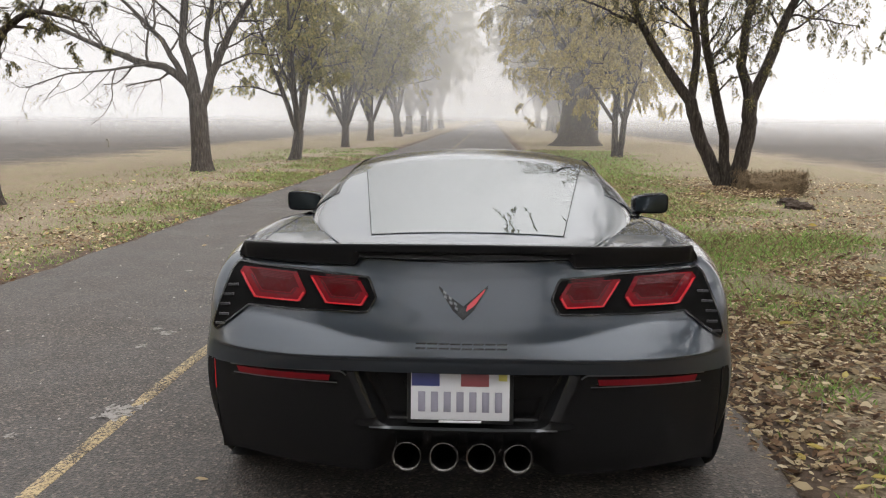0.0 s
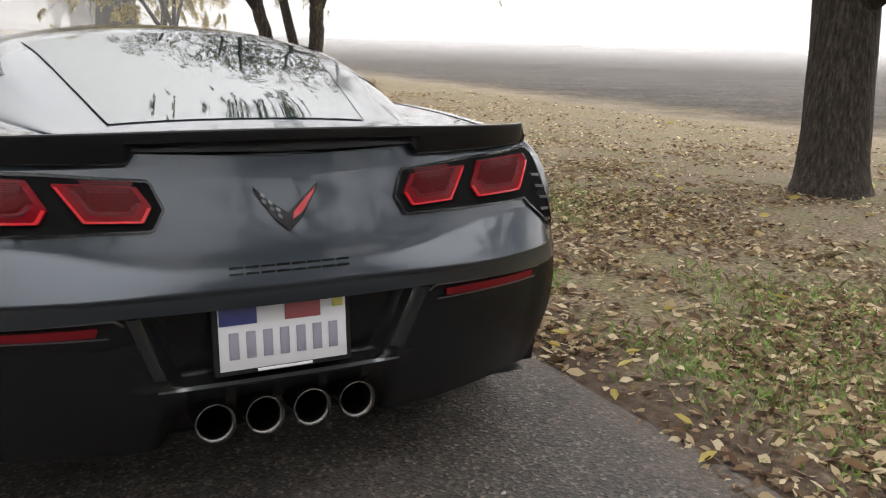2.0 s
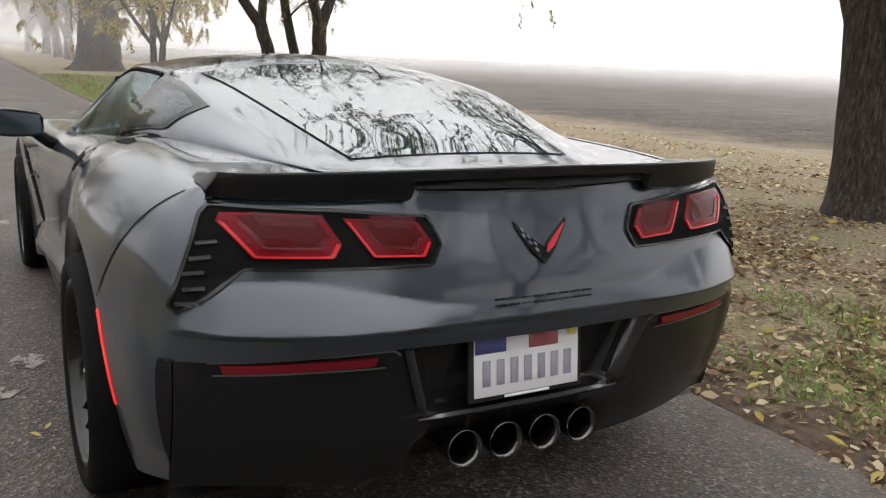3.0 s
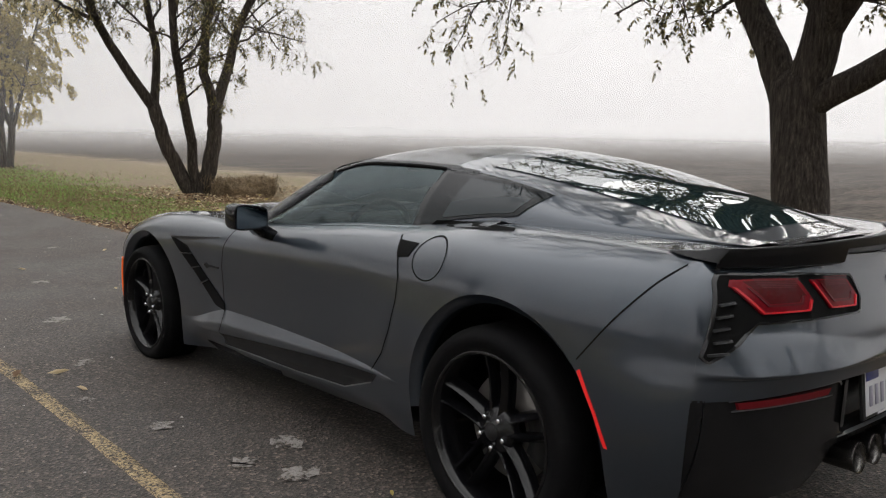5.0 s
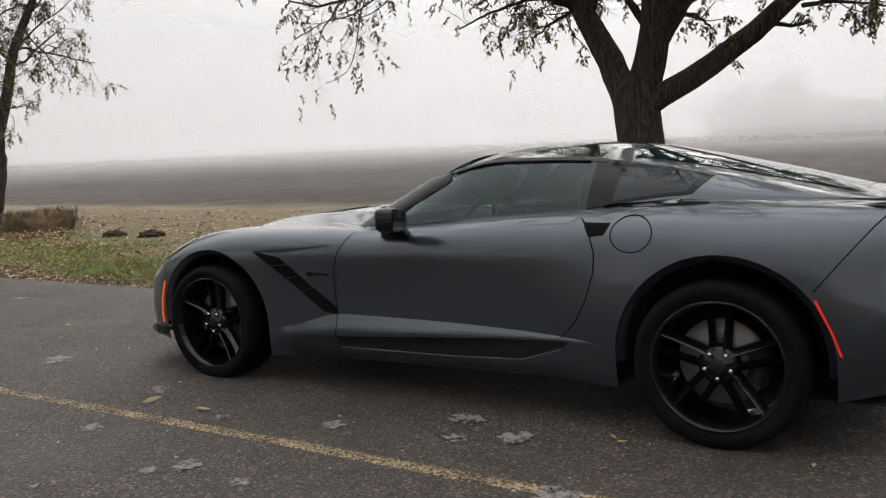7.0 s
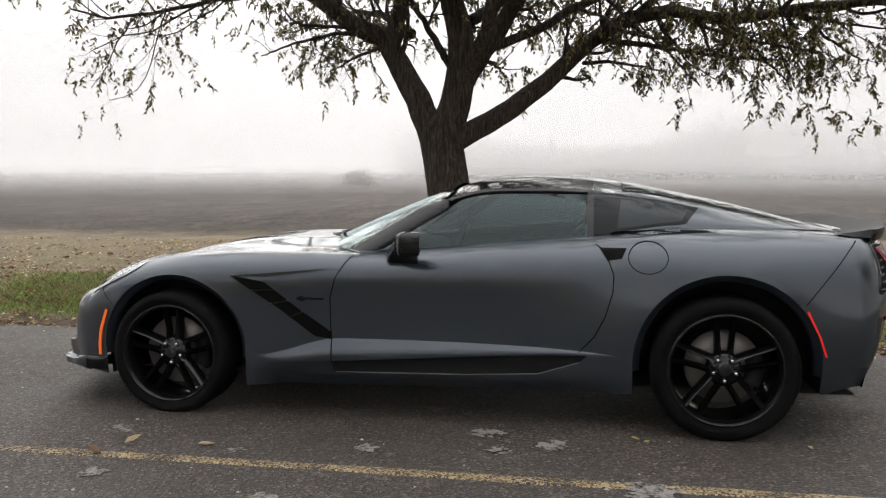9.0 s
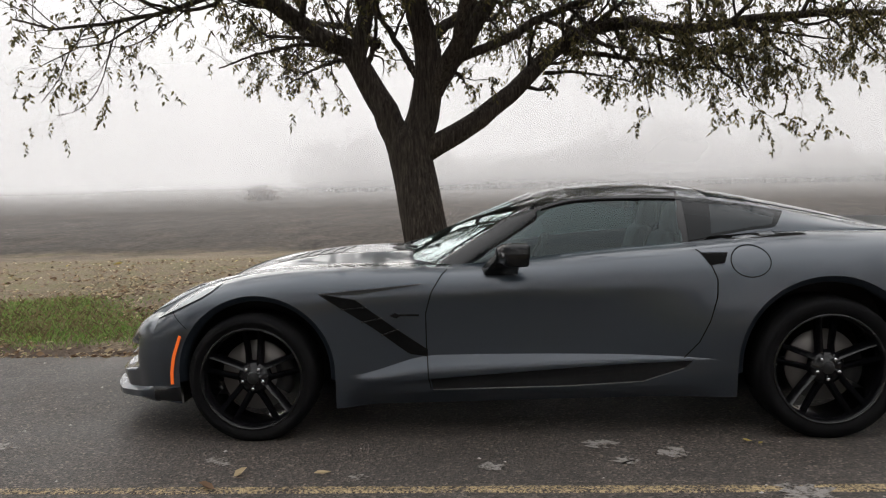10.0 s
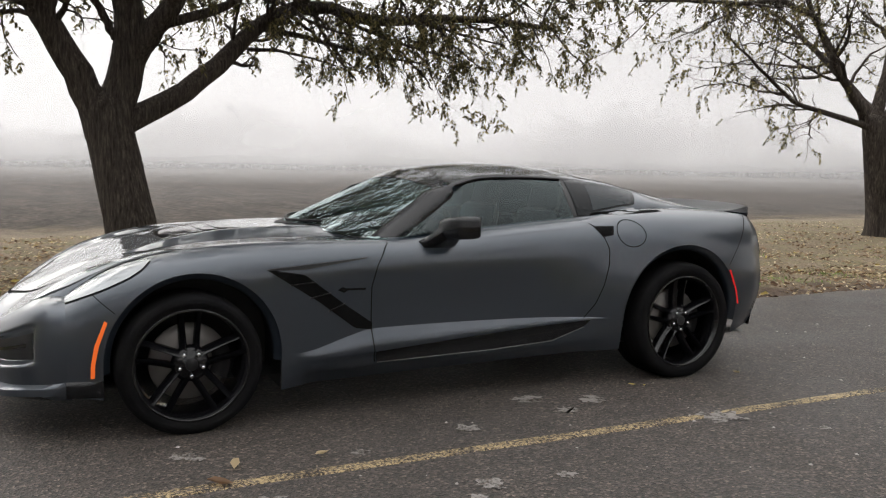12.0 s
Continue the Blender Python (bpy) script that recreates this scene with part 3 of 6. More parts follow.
# tail lamps
for sign in (-1, 1):
    def lamp_skin(x, z, off, sign=sign):
        return on_rear(sign * x, z, off)
    low = [(0.262, 0.806), (0.286, 0.764), (0.48, 0.764), (0.672, 0.764), (0.735, 0.715), (0.800, 0.668)]
    high = [(0.264, 0.812), (0.286, 0.864), (0.48, 0.880), (0.722, 0.888), (0.742, 0.868), (0.812, 0.684)]
    tail_lamp = sheet("tail_lamp", between(low, high, lamp_skin, 0.004, 60, 8), seam, car, back=(0, 0.012, 0), label="black housing with two hexagonal red lenses")
    sheet("housing_rim", stripe(low + high[::-1] + low[:1], 0.006, lamp_skin, 0.0075, 120), gloss_black, tail_lamp, back=(0, 0.006, 0))
    for lo, hi, wide in (([(0.714, 0.857), (0.655, 0.786), (0.497, 0.785), (0.480, 0.812)], [(0.703, 0.873), (0.62, 0.874), (0.514, 0.871), (0.482, 0.818)], 1.0),
                         ([(0.470, 0.860), (0.418, 0.785), (0.302, 0.781), (0.285, 0.810)], [(0.468, 0.864), (0.40, 0.861), (0.311, 0.853), (0.286, 0.815)], 0.75)):
        lens = sheet("lens", between(lo, hi, lamp_skin, 0.009, 40, 8), red_lens, tail_lamp, back=(0, 0.006, 0))
        c = sum((Vector(p) for p in lo + hi), Vector((0, 0))) / 8
        def ring(path, k, up, c=c):
            return [tuple(c + (Vector(p) - c) * k + Vector((0, up))) for p in path]
        sheet("lamp_bowl", between(ring(lo, 0.60, 0.006), ring(hi, 0.80, 0.004), lamp_skin, 0.0105, 30, 5), red_deep, lens)
        sheet("light_guide", between(ring(lo, 0.965, 0.0), ring(lo, 0.895, 0.0005), lamp_skin, 0.012, 40, 1), red_bright, lens, back=(0, 0.003, 0))
        sheet("guide_edge", between(ring(lo, 0.70, 0.004), ring(lo, 0.63, 0.005), lamp_skin, 0.0125, 40, 1), red_rib, lens, back=(0, 0.002, 0))
        for k in range(6):
            up = 0.014 + 0.0042 * k
            half = (0.052 + 0.0035 * k) * wide
            bar_lo = [tuple(c + Vector((-half, up))), tuple(c + Vector((half, up + 0.004)))]
            bar_hi = [tuple(c + Vector((-half, up + 0.0024))), tuple(c + Vector((half, up + 0.0064)))]
            sheet("reflector_rib", between(bar_lo, bar_hi, lamp_skin, 0.0128, 8, 1), red_rib, lens)
    for k in range(5):
        z = 0.820 - 0.031 * k
        x0 = 0.708 + 0.014 * k - 0.012 * (k > 2)
        sheet("vent_fin", between([(x0 + 0.008, z - 0.005), (x0 + 0.046, z - 0.011)], [(x0 + 0.008, z + 0.001), (x0 + 0.047, z - 0.005)], lamp_skin, 0.011, 5, 2), fin_grey, tail_lamp, back=(0, 0.010, 0))

# exhaust pipes
for k in range(4):
    x = -0.1715 + 0.1143 * k
    ring = []
    for r, y in ((0.040, -0.60), (0.044, -0.78), (0.0465, -0.800), (0.0458, -0.803), (0.0375, -0.788), (0.0345, -0.74), (0.033, -0.64)):
        ring.append([(x + r * math.cos(2 * math.pi * i / 32), y - 0.10 * (0.05 - r * math.sin(2 * math.pi * i / 32)) * (y < -0.7), 0.305 + r * math.sin(2 * math.pi * i / 32)) for i in range(33)])
    pipe = sheet("exhaust_pipe", ring, pipe_steel, car, "round polished steel exhaust tip")
    sheet("pipe_bore", [[(x + r * math.cos(2 * math.pi * i / 24), -0.65, 0.305 + r * math.sin(2 * math.pi * i / 24)) for i in range(25)] for r in (0.001, 0.034)], soot, pipe)

# ---- rear deck and spoiler ----
rows = []
for s in steps(0, 1, 24):
    row = []
    for u in steps(-1, 1, 40):
        y0 = rear_y(u * 0.69, 0.912)
        y = y0 + (0.66 - y0) * s
        xs = belt_x(max(y, -0.66))
        row.append((u * xs, y, belt_z(max(y, -0.66)) + 0.004 * (1 - u * u) - 0.002))
    rows.append(row)
sheet("rear_deck", rows, paint, car)
rows = []
for x in sorted(set(steps(-0.724, -0.690, 6) + steps(-0.690, -0.332, 14) + steps(-0.332, -0.312, 4) + steps(-0.312, 0.312, 24) + steps(0.312, 0.332, 4) + steps(0.332, 0.690, 14) + steps(0.690, 0.724, 6))):
    a = abs(x)
    yb = rear_y(min(a, 0.70), 0.905)
    end = smooth(0.727, 0.690, a)
    top = 0.912 + 0.043 * min(1.0, (0.727 - a) / 0.026) + 0.016 * (1 - (a / 0.67) ** 2) * (a < 0.67)
    middle = smooth(0.332, 0.312, a)
    low = 0.897 + middle * (0.015 + 0.006 * a / 0.312)
    yr = yb - 0.010 - 0.026 * end
    yf = yb + 0.16 - 0.05 * (1 - end)
    zf = belt_z(max(yf, -0.66)) + 0.003
    slot = 0.022 * middle
    rows.append([(x, yf, zf), (x, (yf + yr) / 2, (zf + top) / 2 - 0.003), (x, yr + 0.012, top - 0.001), (x, yr, top - 0.001), (x, yr - 0.002, top - 0.004), (x, yr - 0.001, top - 0.020 * end - 0.004),
                 (x, yr + slot, top - 0.022 * end - 0.005), (x, yr + 0.002 + slot, (top + low) / 2 - 0.006), (x, yr + 0.008 + slot * 0.5, low + 0.006), (x, yb - 0.012 + 0.016 * middle, low), (x, yb + 0.03, low - 0.003)])
crisp(sheet("rear_spoiler", rows, spoiler_black, car, "low satin black boot-lid spoiler"))
rows = []
for x in steps(-0.332, 0.332, 40):
    a = abs(x)
    full = smooth(0.334, 0.306, a)
    zt = 0.907 + 0.012 * min(a / 0.312, 1.0)
    zl = 0.858 + 0.020 * a / 0.332
    yb = rear_y(x, 0.89)
    flush = rear_y(x, zt) - 0.001
    ye = flush + (rear_y(x, 0.868) + 0.002 - flush) * full * 0.25
    yl = rear_y(x, zl) - 0.0008
    rows.append([(x, yb + 0.022, zt + 0.002), (x, ye + 0.004, zt + 0.001), (x, ye, zt - 0.001), (x, ye + (yl - ye) * 0.30, zt + (zl - zt) * 0.36), (x, ye + (yl - ye) * 0.66, zt + (zl - zt) * 0.7), (x, yl, zl)])
crisp(sheet("boot_lip", rows, paint, car), 0.7)

# ---- hood and nose ----
hood_mid = curve((1.72, 0.838), (1.9, 0.848), (2.1, 0.852), (2.5, 0.835), (2.8, 0.785), (3.06, 0.712), (3.27, 0.632), (3.45, 0.545), (3.60, 0.43))


def nose_line(a, edge, tip=3.555):
    """The nose seen from above, from its middle (a = 0) round to the flank (a = 1), where it is edge wide."""
    t = 1 - a
    k = ((1 - t) ** 3, 3 * t * (1 - t) ** 2, 3 * t * t * (1 - t), t**3)
    xs, ys = (edge, edge - 0.085, 0.36 * edge / 0.83, 0.0), (3.2, 3.36, tip, tip)
    return sum(p * q for p, q in zip(k, xs)), sum(p * q for p, q in zip(k, ys))


def on_hood(u, s, off):
    a = abs(u)
    nx, ny = nose_line(a, 0.66)
    y = 1.72 + s * (ny - 1.72)
    ys = 1.72 + s * 1.48
    ym = 1.72 + s * 1.88
    zs, zm = belt_z(ys), hood_mid(ym)
    z = zs + (zm - zs) * (1 - smooth(0.25, 0.95, a))
    z += 0.010 * math.exp(-(((a - 0.42) / 0.10) ** 2)) * smooth(0.95, 0.6, s) - 0.010 * math.exp(-(((a - 0.70) / 0.14) ** 2)) * smooth(0.9, 0.6, s)
    x = a * belt_x(ys)
    x += (nx - x) * smooth(0.55, 1.0, s)
    return Vector((math.copysign(x, u), y, z + off))


sheet("hood", [[on_hood(u, s, 0) for u in steps(-1, 1, 60)] for s in steps(0, 1, 50)], paint, car)
for sign in (-1, 1):
    def half_hood(u, s, off, sign=sign):
        return on_hood(sign * u, s, off)
    sheet("hood_gap", stripe([(0.86, 0.0), (0.84, 0.3), (0.80, 0.6), (0.70, 0.78), (0.60, 0.88), (0.0, 0.93)], 0.008, half_hood, 0.0018, 60), seam, car)
    lamp = sheet("headlamp", between([(0.995, 0.70), (0.995, 0.90), (0.93, 0.965), (0.80, 0.995)], [(0.955, 0.71), (0.80, 0.82), (0.68, 0.91), (0.68, 0.985)], half_hood, 0.003, 24, 6), lamp_clear, car, back=(0, 0, -0.006), label="clear swept-back headlamp cover")
    side_skin = on_side(sign)
    lamp_low = [(2.862, 0.750), (2.90, 0.718), (2.95, 0.688), (3.05, 0.642), (3.15, 0.600), (3.198, 0.578)]
    lamp_high = [(y, belt_z(y) - 0.001) for y in (2.862, 2.90, 2.95, 3.05, 3.15, 3.198)]
    sheet("headlamp_flank", between(lamp_low, lamp_high, side_skin, 0.003, 24, 5), lamp_clear, lamp)
    sheet("headlamp_gap", stripe(lamp_low, 0.005, side_skin, 0.0045, 40), seam, lamp)
    sheet("headlamp_projector", between([(0.93, 0.84), (0.88, 0.90)], [(0.86, 0.83), (0.81, 0.885)], half_hood, 0.006, 8, 3), gloss_black, lamp)
    sheet("headlamp_gap", stripe([(0.80, 0.997), (0.93, 0.968), (0.992, 0.90), (0.992, 0.69), (0.955, 0.695), (0.80, 0.815), (0.675, 0.91), (0.675, 0.985)], 0.007, half_hood, 0.0045, 30), seam, lamp)
vent = sheet("hood_vent", between([(-0.36, 0.36), (0.36, 0.36)], [(-0.30, 0.56), (0.30, 0.56)], on_hood, 0.003, 20, 5), gloss_black, car, back=(0, 0, -0.006), label="black hood air outlet")
for k in range(4):
    s = 0.39 + 0.042 * k
    sheet("vent_louvre", between([(-0.31, s), (0.31, s)], [(-0.31, s + 0.016), (0.31, s + 0.016)], on_hood, 0.006, 14, 2), gloss_black, vent, back=(0, 0, -0.006))
sheet("cowl_panel", between([(-0.86, 0.005), (0.0, 0.16), (0.86, 0.005)], [(-0.86, 0.07), (0.0, 0.215), (0.86, 0.07)], on_hood, 0.003, 40, 4), satin_black, car, back=(0, 0, -0.004))


def on_nose(u, w, off):
    """The front face from the hood's edge (w = 0) down to the lip (w = 1)."""
    top = on_hood(u, 1.0, 0)
    a = abs(u)
    z = top.z + (0.19 - top.z) * w
    top_edge = belt_z(3.2)
    x, y = nose_line(a, body_half(3.2, top_edge + (0.19 - top_edge) * w))
    y += (0.022 * math.sin(math.pi * w) ** 1.5 + off) * (1 - a**4)
    mouth = smooth(0.80, 0.66, a)
    y += mouth * (-0.05 * smooth(0.18, 0.26, w) * smooth(0.66, 0.60, w) + 0.035 * smooth(0.60, 0.68, w))
    return Vector((math.copysign(x, u), y, z))


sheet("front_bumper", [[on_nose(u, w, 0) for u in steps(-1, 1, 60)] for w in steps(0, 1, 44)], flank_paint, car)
grille = sheet("front_grille", between([(-0.70, 0.60), (0.0, 0.61), (0.70, 0.60)], [(-0.68, 0.27), (0.0, 0.25), (0.68, 0.27)], on_nose, 0.004, 30, 8), satin_black, car, back=(0, -0.02, 0), label="wide black front grille")
sheet("grille_bar", stripe([(-0.69, 0.42), (0.0, 0.42), (0.69, 0.42)], 0.05, on_nose, 0.034, 30), gloss_black, grille)
rows, tier = [], []
for u in steps(-1, 1, 50):
    p = on_nose(u, 1.0, 0)
    k = 0.048 * (1 - 0.35 * abs(u) ** 4) * (1 - 0.9 * smooth(0.92, 1.0, abs(u)))
    side_out = 0.012 * u
    up = 0.045 * abs(u) ** 3
    tier.append([(p.x, p.y - 0.03, 0.225 + up), (p.x + side_out * 0.6, p.y + 0.012, 0.212 + up), (p.x + side_out, p.y + k * 0.97, 0.197 + up), (p.x + side_out, p.y + k, 0.190 + up), (p.x + side_out, p.y + k * 0.97, 0.172 + up * 0.8), (p.x, p.y - 0.02, 0.158 + up * 0.5)])
    low = 0.028 * abs(u) ** 3
    rows.append([(p.x, p.y - 0.08, 0.180 + low), (p.x, p.y - 0.012, 0.150 + low), (p.x + side_out * 1.2, p.y + 0.006, 0.130 + low), (p.x + side_out * 1.4, p.y + k * 0.95, 0.116 + low), (p.x + side_out * 1.4, p.y + k * 0.95, 0.104 + low), (p.x, p.y - 0.10, 0.100 + low)])
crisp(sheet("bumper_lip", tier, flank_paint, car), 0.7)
for sign in (-1, 1):
    rows = []
    for y in steps(3.062, 3.205, 8):
        rows.append([Vector((sign * (body_half(y, z) + o * smooth(3.05, 3.15, y)), y, z)) for z, o in ((0.262, -0.004), (0.252, 0.008), (0.240, 0.012), (0.198, 0.012), (0.188, 0.008), (0.180, -0.02))])
    sheet("lip_return", rows, gloss_black, car)
sheet("front_splitter", rows, gloss_black, car, "thin black front splitter lip")

# ---- greenhouse ----
roof_mid = curve((1.33, 1.138), (1.2, 1.170), (1.05, 1.186), (0.8, 1.19), (0.57, 1.176), (0.45, 1.158), (0.14, 1.098), (-0.16, 1.033), (-0.45, 0.958), (-0.56, 0.932))
rail_x = curve((-0.56, 0.36), (-0.45, 0.40), (-0.3, 0.44), (-0.1, 0.485), (0.1, 0.518), (0.3, 0.526), (0.6, 0.532), (0.9, 0.546), (1.15, 0.548), (1.33, 0.575))
rail_z = curve((-0.56, 0.930), (-0.45, 0.942), (-0.3, 0.966), (-0.1, 1.002), (0.1, 1.044), (0.3, 1.085), (0.6, 1.118), (0.9, 1.128), (1.15, 1.120), (1.33, 1.075))
foot_x = curve((-0.56, 0.40), (-0.3, 0.52), (0.0, 0.615), (0.2, 0.655), (0.4, 0.690), (0.6, 0.708), (1.0, 0.722), (1.33, 0.735))
foot_z = curve((-0.56, 0.925), (-0.3, 0.935), (0.0, 0.944), (0.2, 0.944), (0.4, 0.925), (0.6, 0.90), (1.0, 0.872), (1.33, 0.84))


def on_roof(x, y, off):
    xr = rail_x(y)
    s = min(abs(x) / xr, 1.0)
    return Vector((x, y, rail_z(y) + (roof_mid(y) - rail_z(y)) * (1 - s**2.2) + off))


def on_flank(sign):
    """The side of the greenhouse: y and a height fraction from the belt to the roof rail."""
    def skin(y, v, off):
        xa, za, xb, zb = foot_x(y), foot_z(y), rail_x(y), rail_z(y)
        return Vector((sign * (xa + (xb - xa) * v + 0.022 * math.sin(math.pi * min(max(v, 0), 1)) + off), y, za + (zb - za) * v))
    return skin


def pane_x(y):
    return 0.322 + (0.466 - 0.322) * (y + 0.46) / 0.91


sheet("roof_panel", [[on_roof(u * rail_x(y), y, 0) for u in steps(-1, 1, 36)] for y in steps(0.60, 1.33, 20)], roof_black, car, "glossy black removable roof panel")
sheet("roof_bow", [[on_roof(u * rail_x(y), y, 0) for u in steps(-1, 1, 36)] for y in steps(0.46, 0.597, 6)], paint, car)
sheet("hatch_frame", [[on_roof(u * pane_x(-0.46), y, 0) for u in steps(-1, 1, 24)] for y in steps(-0.62, -0.45, 8)], paint, car)
sheet("hatch_glass", [[on_roof(u * pane_x(y), y, 0.003) for u in steps(-1, 1, 30)] for y in steps(-0.455, 0.455, 36)], hatch_glass, car, "dark curved hatch window")
for sign in (-1, 1):
    flank = on_flank(sign)
    rows = []
    for y in steps(-0.56, 0.46, 40):
        inner = [on_roof(sign * (pane_x(y) + (rail_x(y) - pane_x(y)) * k / 6), y, 0) for k in range(7)]
        rows.append(inner + [flank(y, 1 - k / 12, 0) for k in range(1, 13)])
    sheet("sail_panel", rows, paint, car)
    rows = [[flank(y, 1 - k / 12, 0) for k in range(13)] for y in steps(0.46, 0.64, 6)]
    sheet("door_pillar", rows, gloss_black, car)
    sheet("hatch_seam", [[on_roof(sign * (pane_x(y) + d), y, 0.0035) for d in (-0.0005, 0.0022)] for y in steps(-0.46, 0.46, 24)], seam, car)
    # quarter window, door window
    lo = [(0.60, 0.05), (0.40, 0.10), (0.20, 0.16), (0.165, 0.22), (0.10, 0.94)]
    hi = [(0.60, 0.97), (0.45, 0.97), (0.30, 0.96), (0.18, 0.955), (0.096, 0.95)]
    sheet("quarter_surround", between(lo, hi, flank, 0.005, 24, 8), frit_black, car, back=(-sign * 0.006, 0, 0), label="black surround of the rear quarter window")
    sheet("quarter_window", between([(0.49, 0.14), (0.36, 0.18), (0.22, 0.235), (0.185, 0.30), (0.15, 0.80)], [(0.47, 0.86), (0.40, 0.87), (0.28, 0.87), (0.20, 0.86), (0.152, 0.82)], flank, 0.0065, 24, 8), quarter_glass, car, label="dark tinted rear quarter window")
    # door window: behind the sloping screen pillar
    def screen_edge(s):
        return Vector((0.575 + 0.155 * s, 1.335 + 0.43 * s, 1.085 - 0.265 * s))
    rows = []
    for k in range(29):
        y = 0.63 + (1.70 - 0.63) * k / 28
        if y <= 1.22:
            hi_pt, lo_pt = flank(y, 0.965, 0.004), flank(y, 0.02, 0.004)
        else:
            s = min(max((y + 0.08 - 1.335) / 0.43, -0.1), 1.0)
            e = screen_edge(s)
            hi_pt = Vector((sign * (e.x + 0.012), y, e.z - 0.012))
            lo_pt = Vector((sign * (belt_x(y) + 0.010), y, belt_z(y) + 0.006))
            if hi_pt.z < lo_pt.z:
                hi_pt = lo_pt.copy()
        rows.append([lo_pt.lerp(hi_pt, j / 8) + Vector((sign * 0.015 * math.sin(math.pi * j / 8), 0, 0)) for j in range(9)])
    door_glass = sheet("door_window", rows, side_glass, car, "tinted frameless door window")
    door_glass.visible_shadow = False
    rows = []
    for s in steps(0.02, 1.0, 20):
        e = screen_edge(s)
        grown = smooth(0.0, 0.2, s)
        rows.append([(sign * (e.x + a), e.y + b * (0.3 + 0.7 * grown), e.z + c * grown - 0.006 * (1 - grown)) for a, b, c in ((-0.035, 0.055, 0.002), (-0.022, 0.050, 0.006), (0.0, 0.015, 0.004), (0.016, -0.035, -0.006), (0.020, -0.085, -0.018), (0.008, -0.090, -0.022))])
    sheet("screen_pillar", rows, gloss_black, car)
    rows = [[flank(y, v, o) for v, o in ((1.02, -0.003), (1.01, 0.003), (0.97, 0.007), (0.945, 0.004))] for y in steps(0.56, 1.33, 24)]
    sheet("roof_rail", rows, gloss_black, car)
    rows = [[flank(y, v, o) for v, o in ((0.975, 0.003), (0.965, 0.008), (0.925, 0.008), (0.918, 0.003))] for y in steps(0.63, 1.30, 24)]
    sheet("window_seal", rows, seam, car)
    # the shoulder of the door turns up to the glass
    side = on_side(sign)
    rows = []
    for y in steps(0.20, 1.74, 34):
        drop = 0.012 + 0.026 * smooth(1.70, 1.05, y) * smooth(0.50, 0.66, y)
        rows.append([side(y, belt_z(y) - drop, 0.0015), side(y, belt_z(y) - 0.6 * drop, 0.0045)] + [Vector((sign * (belt_x(y) + a), y, belt_z(y) + b)) for a, b in ((0.0, 0.005), (-0.008, 0.010), (-0.03, 0.006))])
    sheet("belt_shoulder", rows, paint, car)
    sheet("shoulder_scoop", between([(0.53, 0.912), (0.3, 0.924), (0.06, 0.936)], [(0.50, 0.931), (0.3, 0.941), (0.08, 0.9425)], side, 0.005, 20, 2), seam, car)

# windscreen
def on_screen(u, s, off):
    a = abs(u)
    top = Vector((u * 0.555, 1.345, on_roof(u * 0.555, 1.33, 0).z + 0.002))
    base = Vector((u * 0.715, 2.09 - 0.33 * a**2.0, 0.832 - 0.02 * a**2))
    p = top.lerp(base, s)
    p += Vector((0, 0.004, 0.006)) * math.sin(math.pi * s) * (1 - 0.5 * a * a)
    p.z += off
    return p


windscreen = sheet("windscreen", [[on_screen(u, s, 0) for u in steps(-1, 1, 36)] for s in steps(0, 1, 24)], screen_glass, car, "raked windscreen")
windscreen.visible_shadow = False
sheet("screen_header", [[on_screen(u, s, 0.003) for u in steps(-1, 1, 36)] for s in (-0.03, 0.0, 0.04, 0.08, 0.13)], gloss_black, car, "black band along the top of the windscreen")
for a, b in ((-0.45, 0.15), (0.15, 0.75)):
    rod("wiper", [on_screen(x, 0.93 - 0.10 * abs(x), 0.012) for x in steps(a, b, 8)], 0.007, satin_black, car, 6)

# door mirrors
for sign in (-1, 1):
    bm = bmesh.new()
    bmesh.ops.create_uvsphere(bm, u_segments=28, v_segments=16, radius=1.0)
    for v in bm.verts:
        p = v.co.copy()
        q = Vector([math.copysign(abs(c) ** 0.5, c) for c in p])
        taper = 1.0 + 0.10 * q.x
        v.co = Vector((sign * (0.955 + 0.094 * q.x), 1.450 + (0.066 * q.y * (1 - 0.15 * q.x) if q.y > 0 else max(0.080 * q.y, -0.048)) - 0.02 * q.x, 0.878 + (0.054 * q.z + 0.006 * q.x) * taper))
    mirror = part("door_mirror", bm, gloss_black, car, "gloss black door mirror on a stalk")
    stalk = [[(sign * x, y, z) for x, y, z in ring] for ring in (((0.80, 1.60, 0.760), (0.80, 1.44, 0.755), (0.80, 1.44, 0.800), (0.80, 1.60, 0.805), (0.80, 1.60, 0.760)),
             ((0.86, 1.575, 0.785), (0.86, 1.43, 0.780), (0.86, 1.43, 0.835), (0.86, 1.575, 0.835), (0.86, 1.575, 0.785)), ((0.92, 1.53, 0.835), (0.92, 1.42, 0.835), (0.92, 1.42, 0.89), (0.92, 1.53, 0.89), (0.92, 1.53, 0.835)))]
    sheet("mirror_stalk", stalk, gloss_black, mirror)
    sheet("mirror_pane", [[(sign * (0.955 + 0.080 * a), 1.3985 - 0.018 * a - 0.003 * b, 0.878 + (0.043 * b + 0.006 * a) * (1 + 0.10 * a)) for a in steps(-1, 1, 6)] for b in steps(-1, 1, 4)], mirror_glass, mirror)

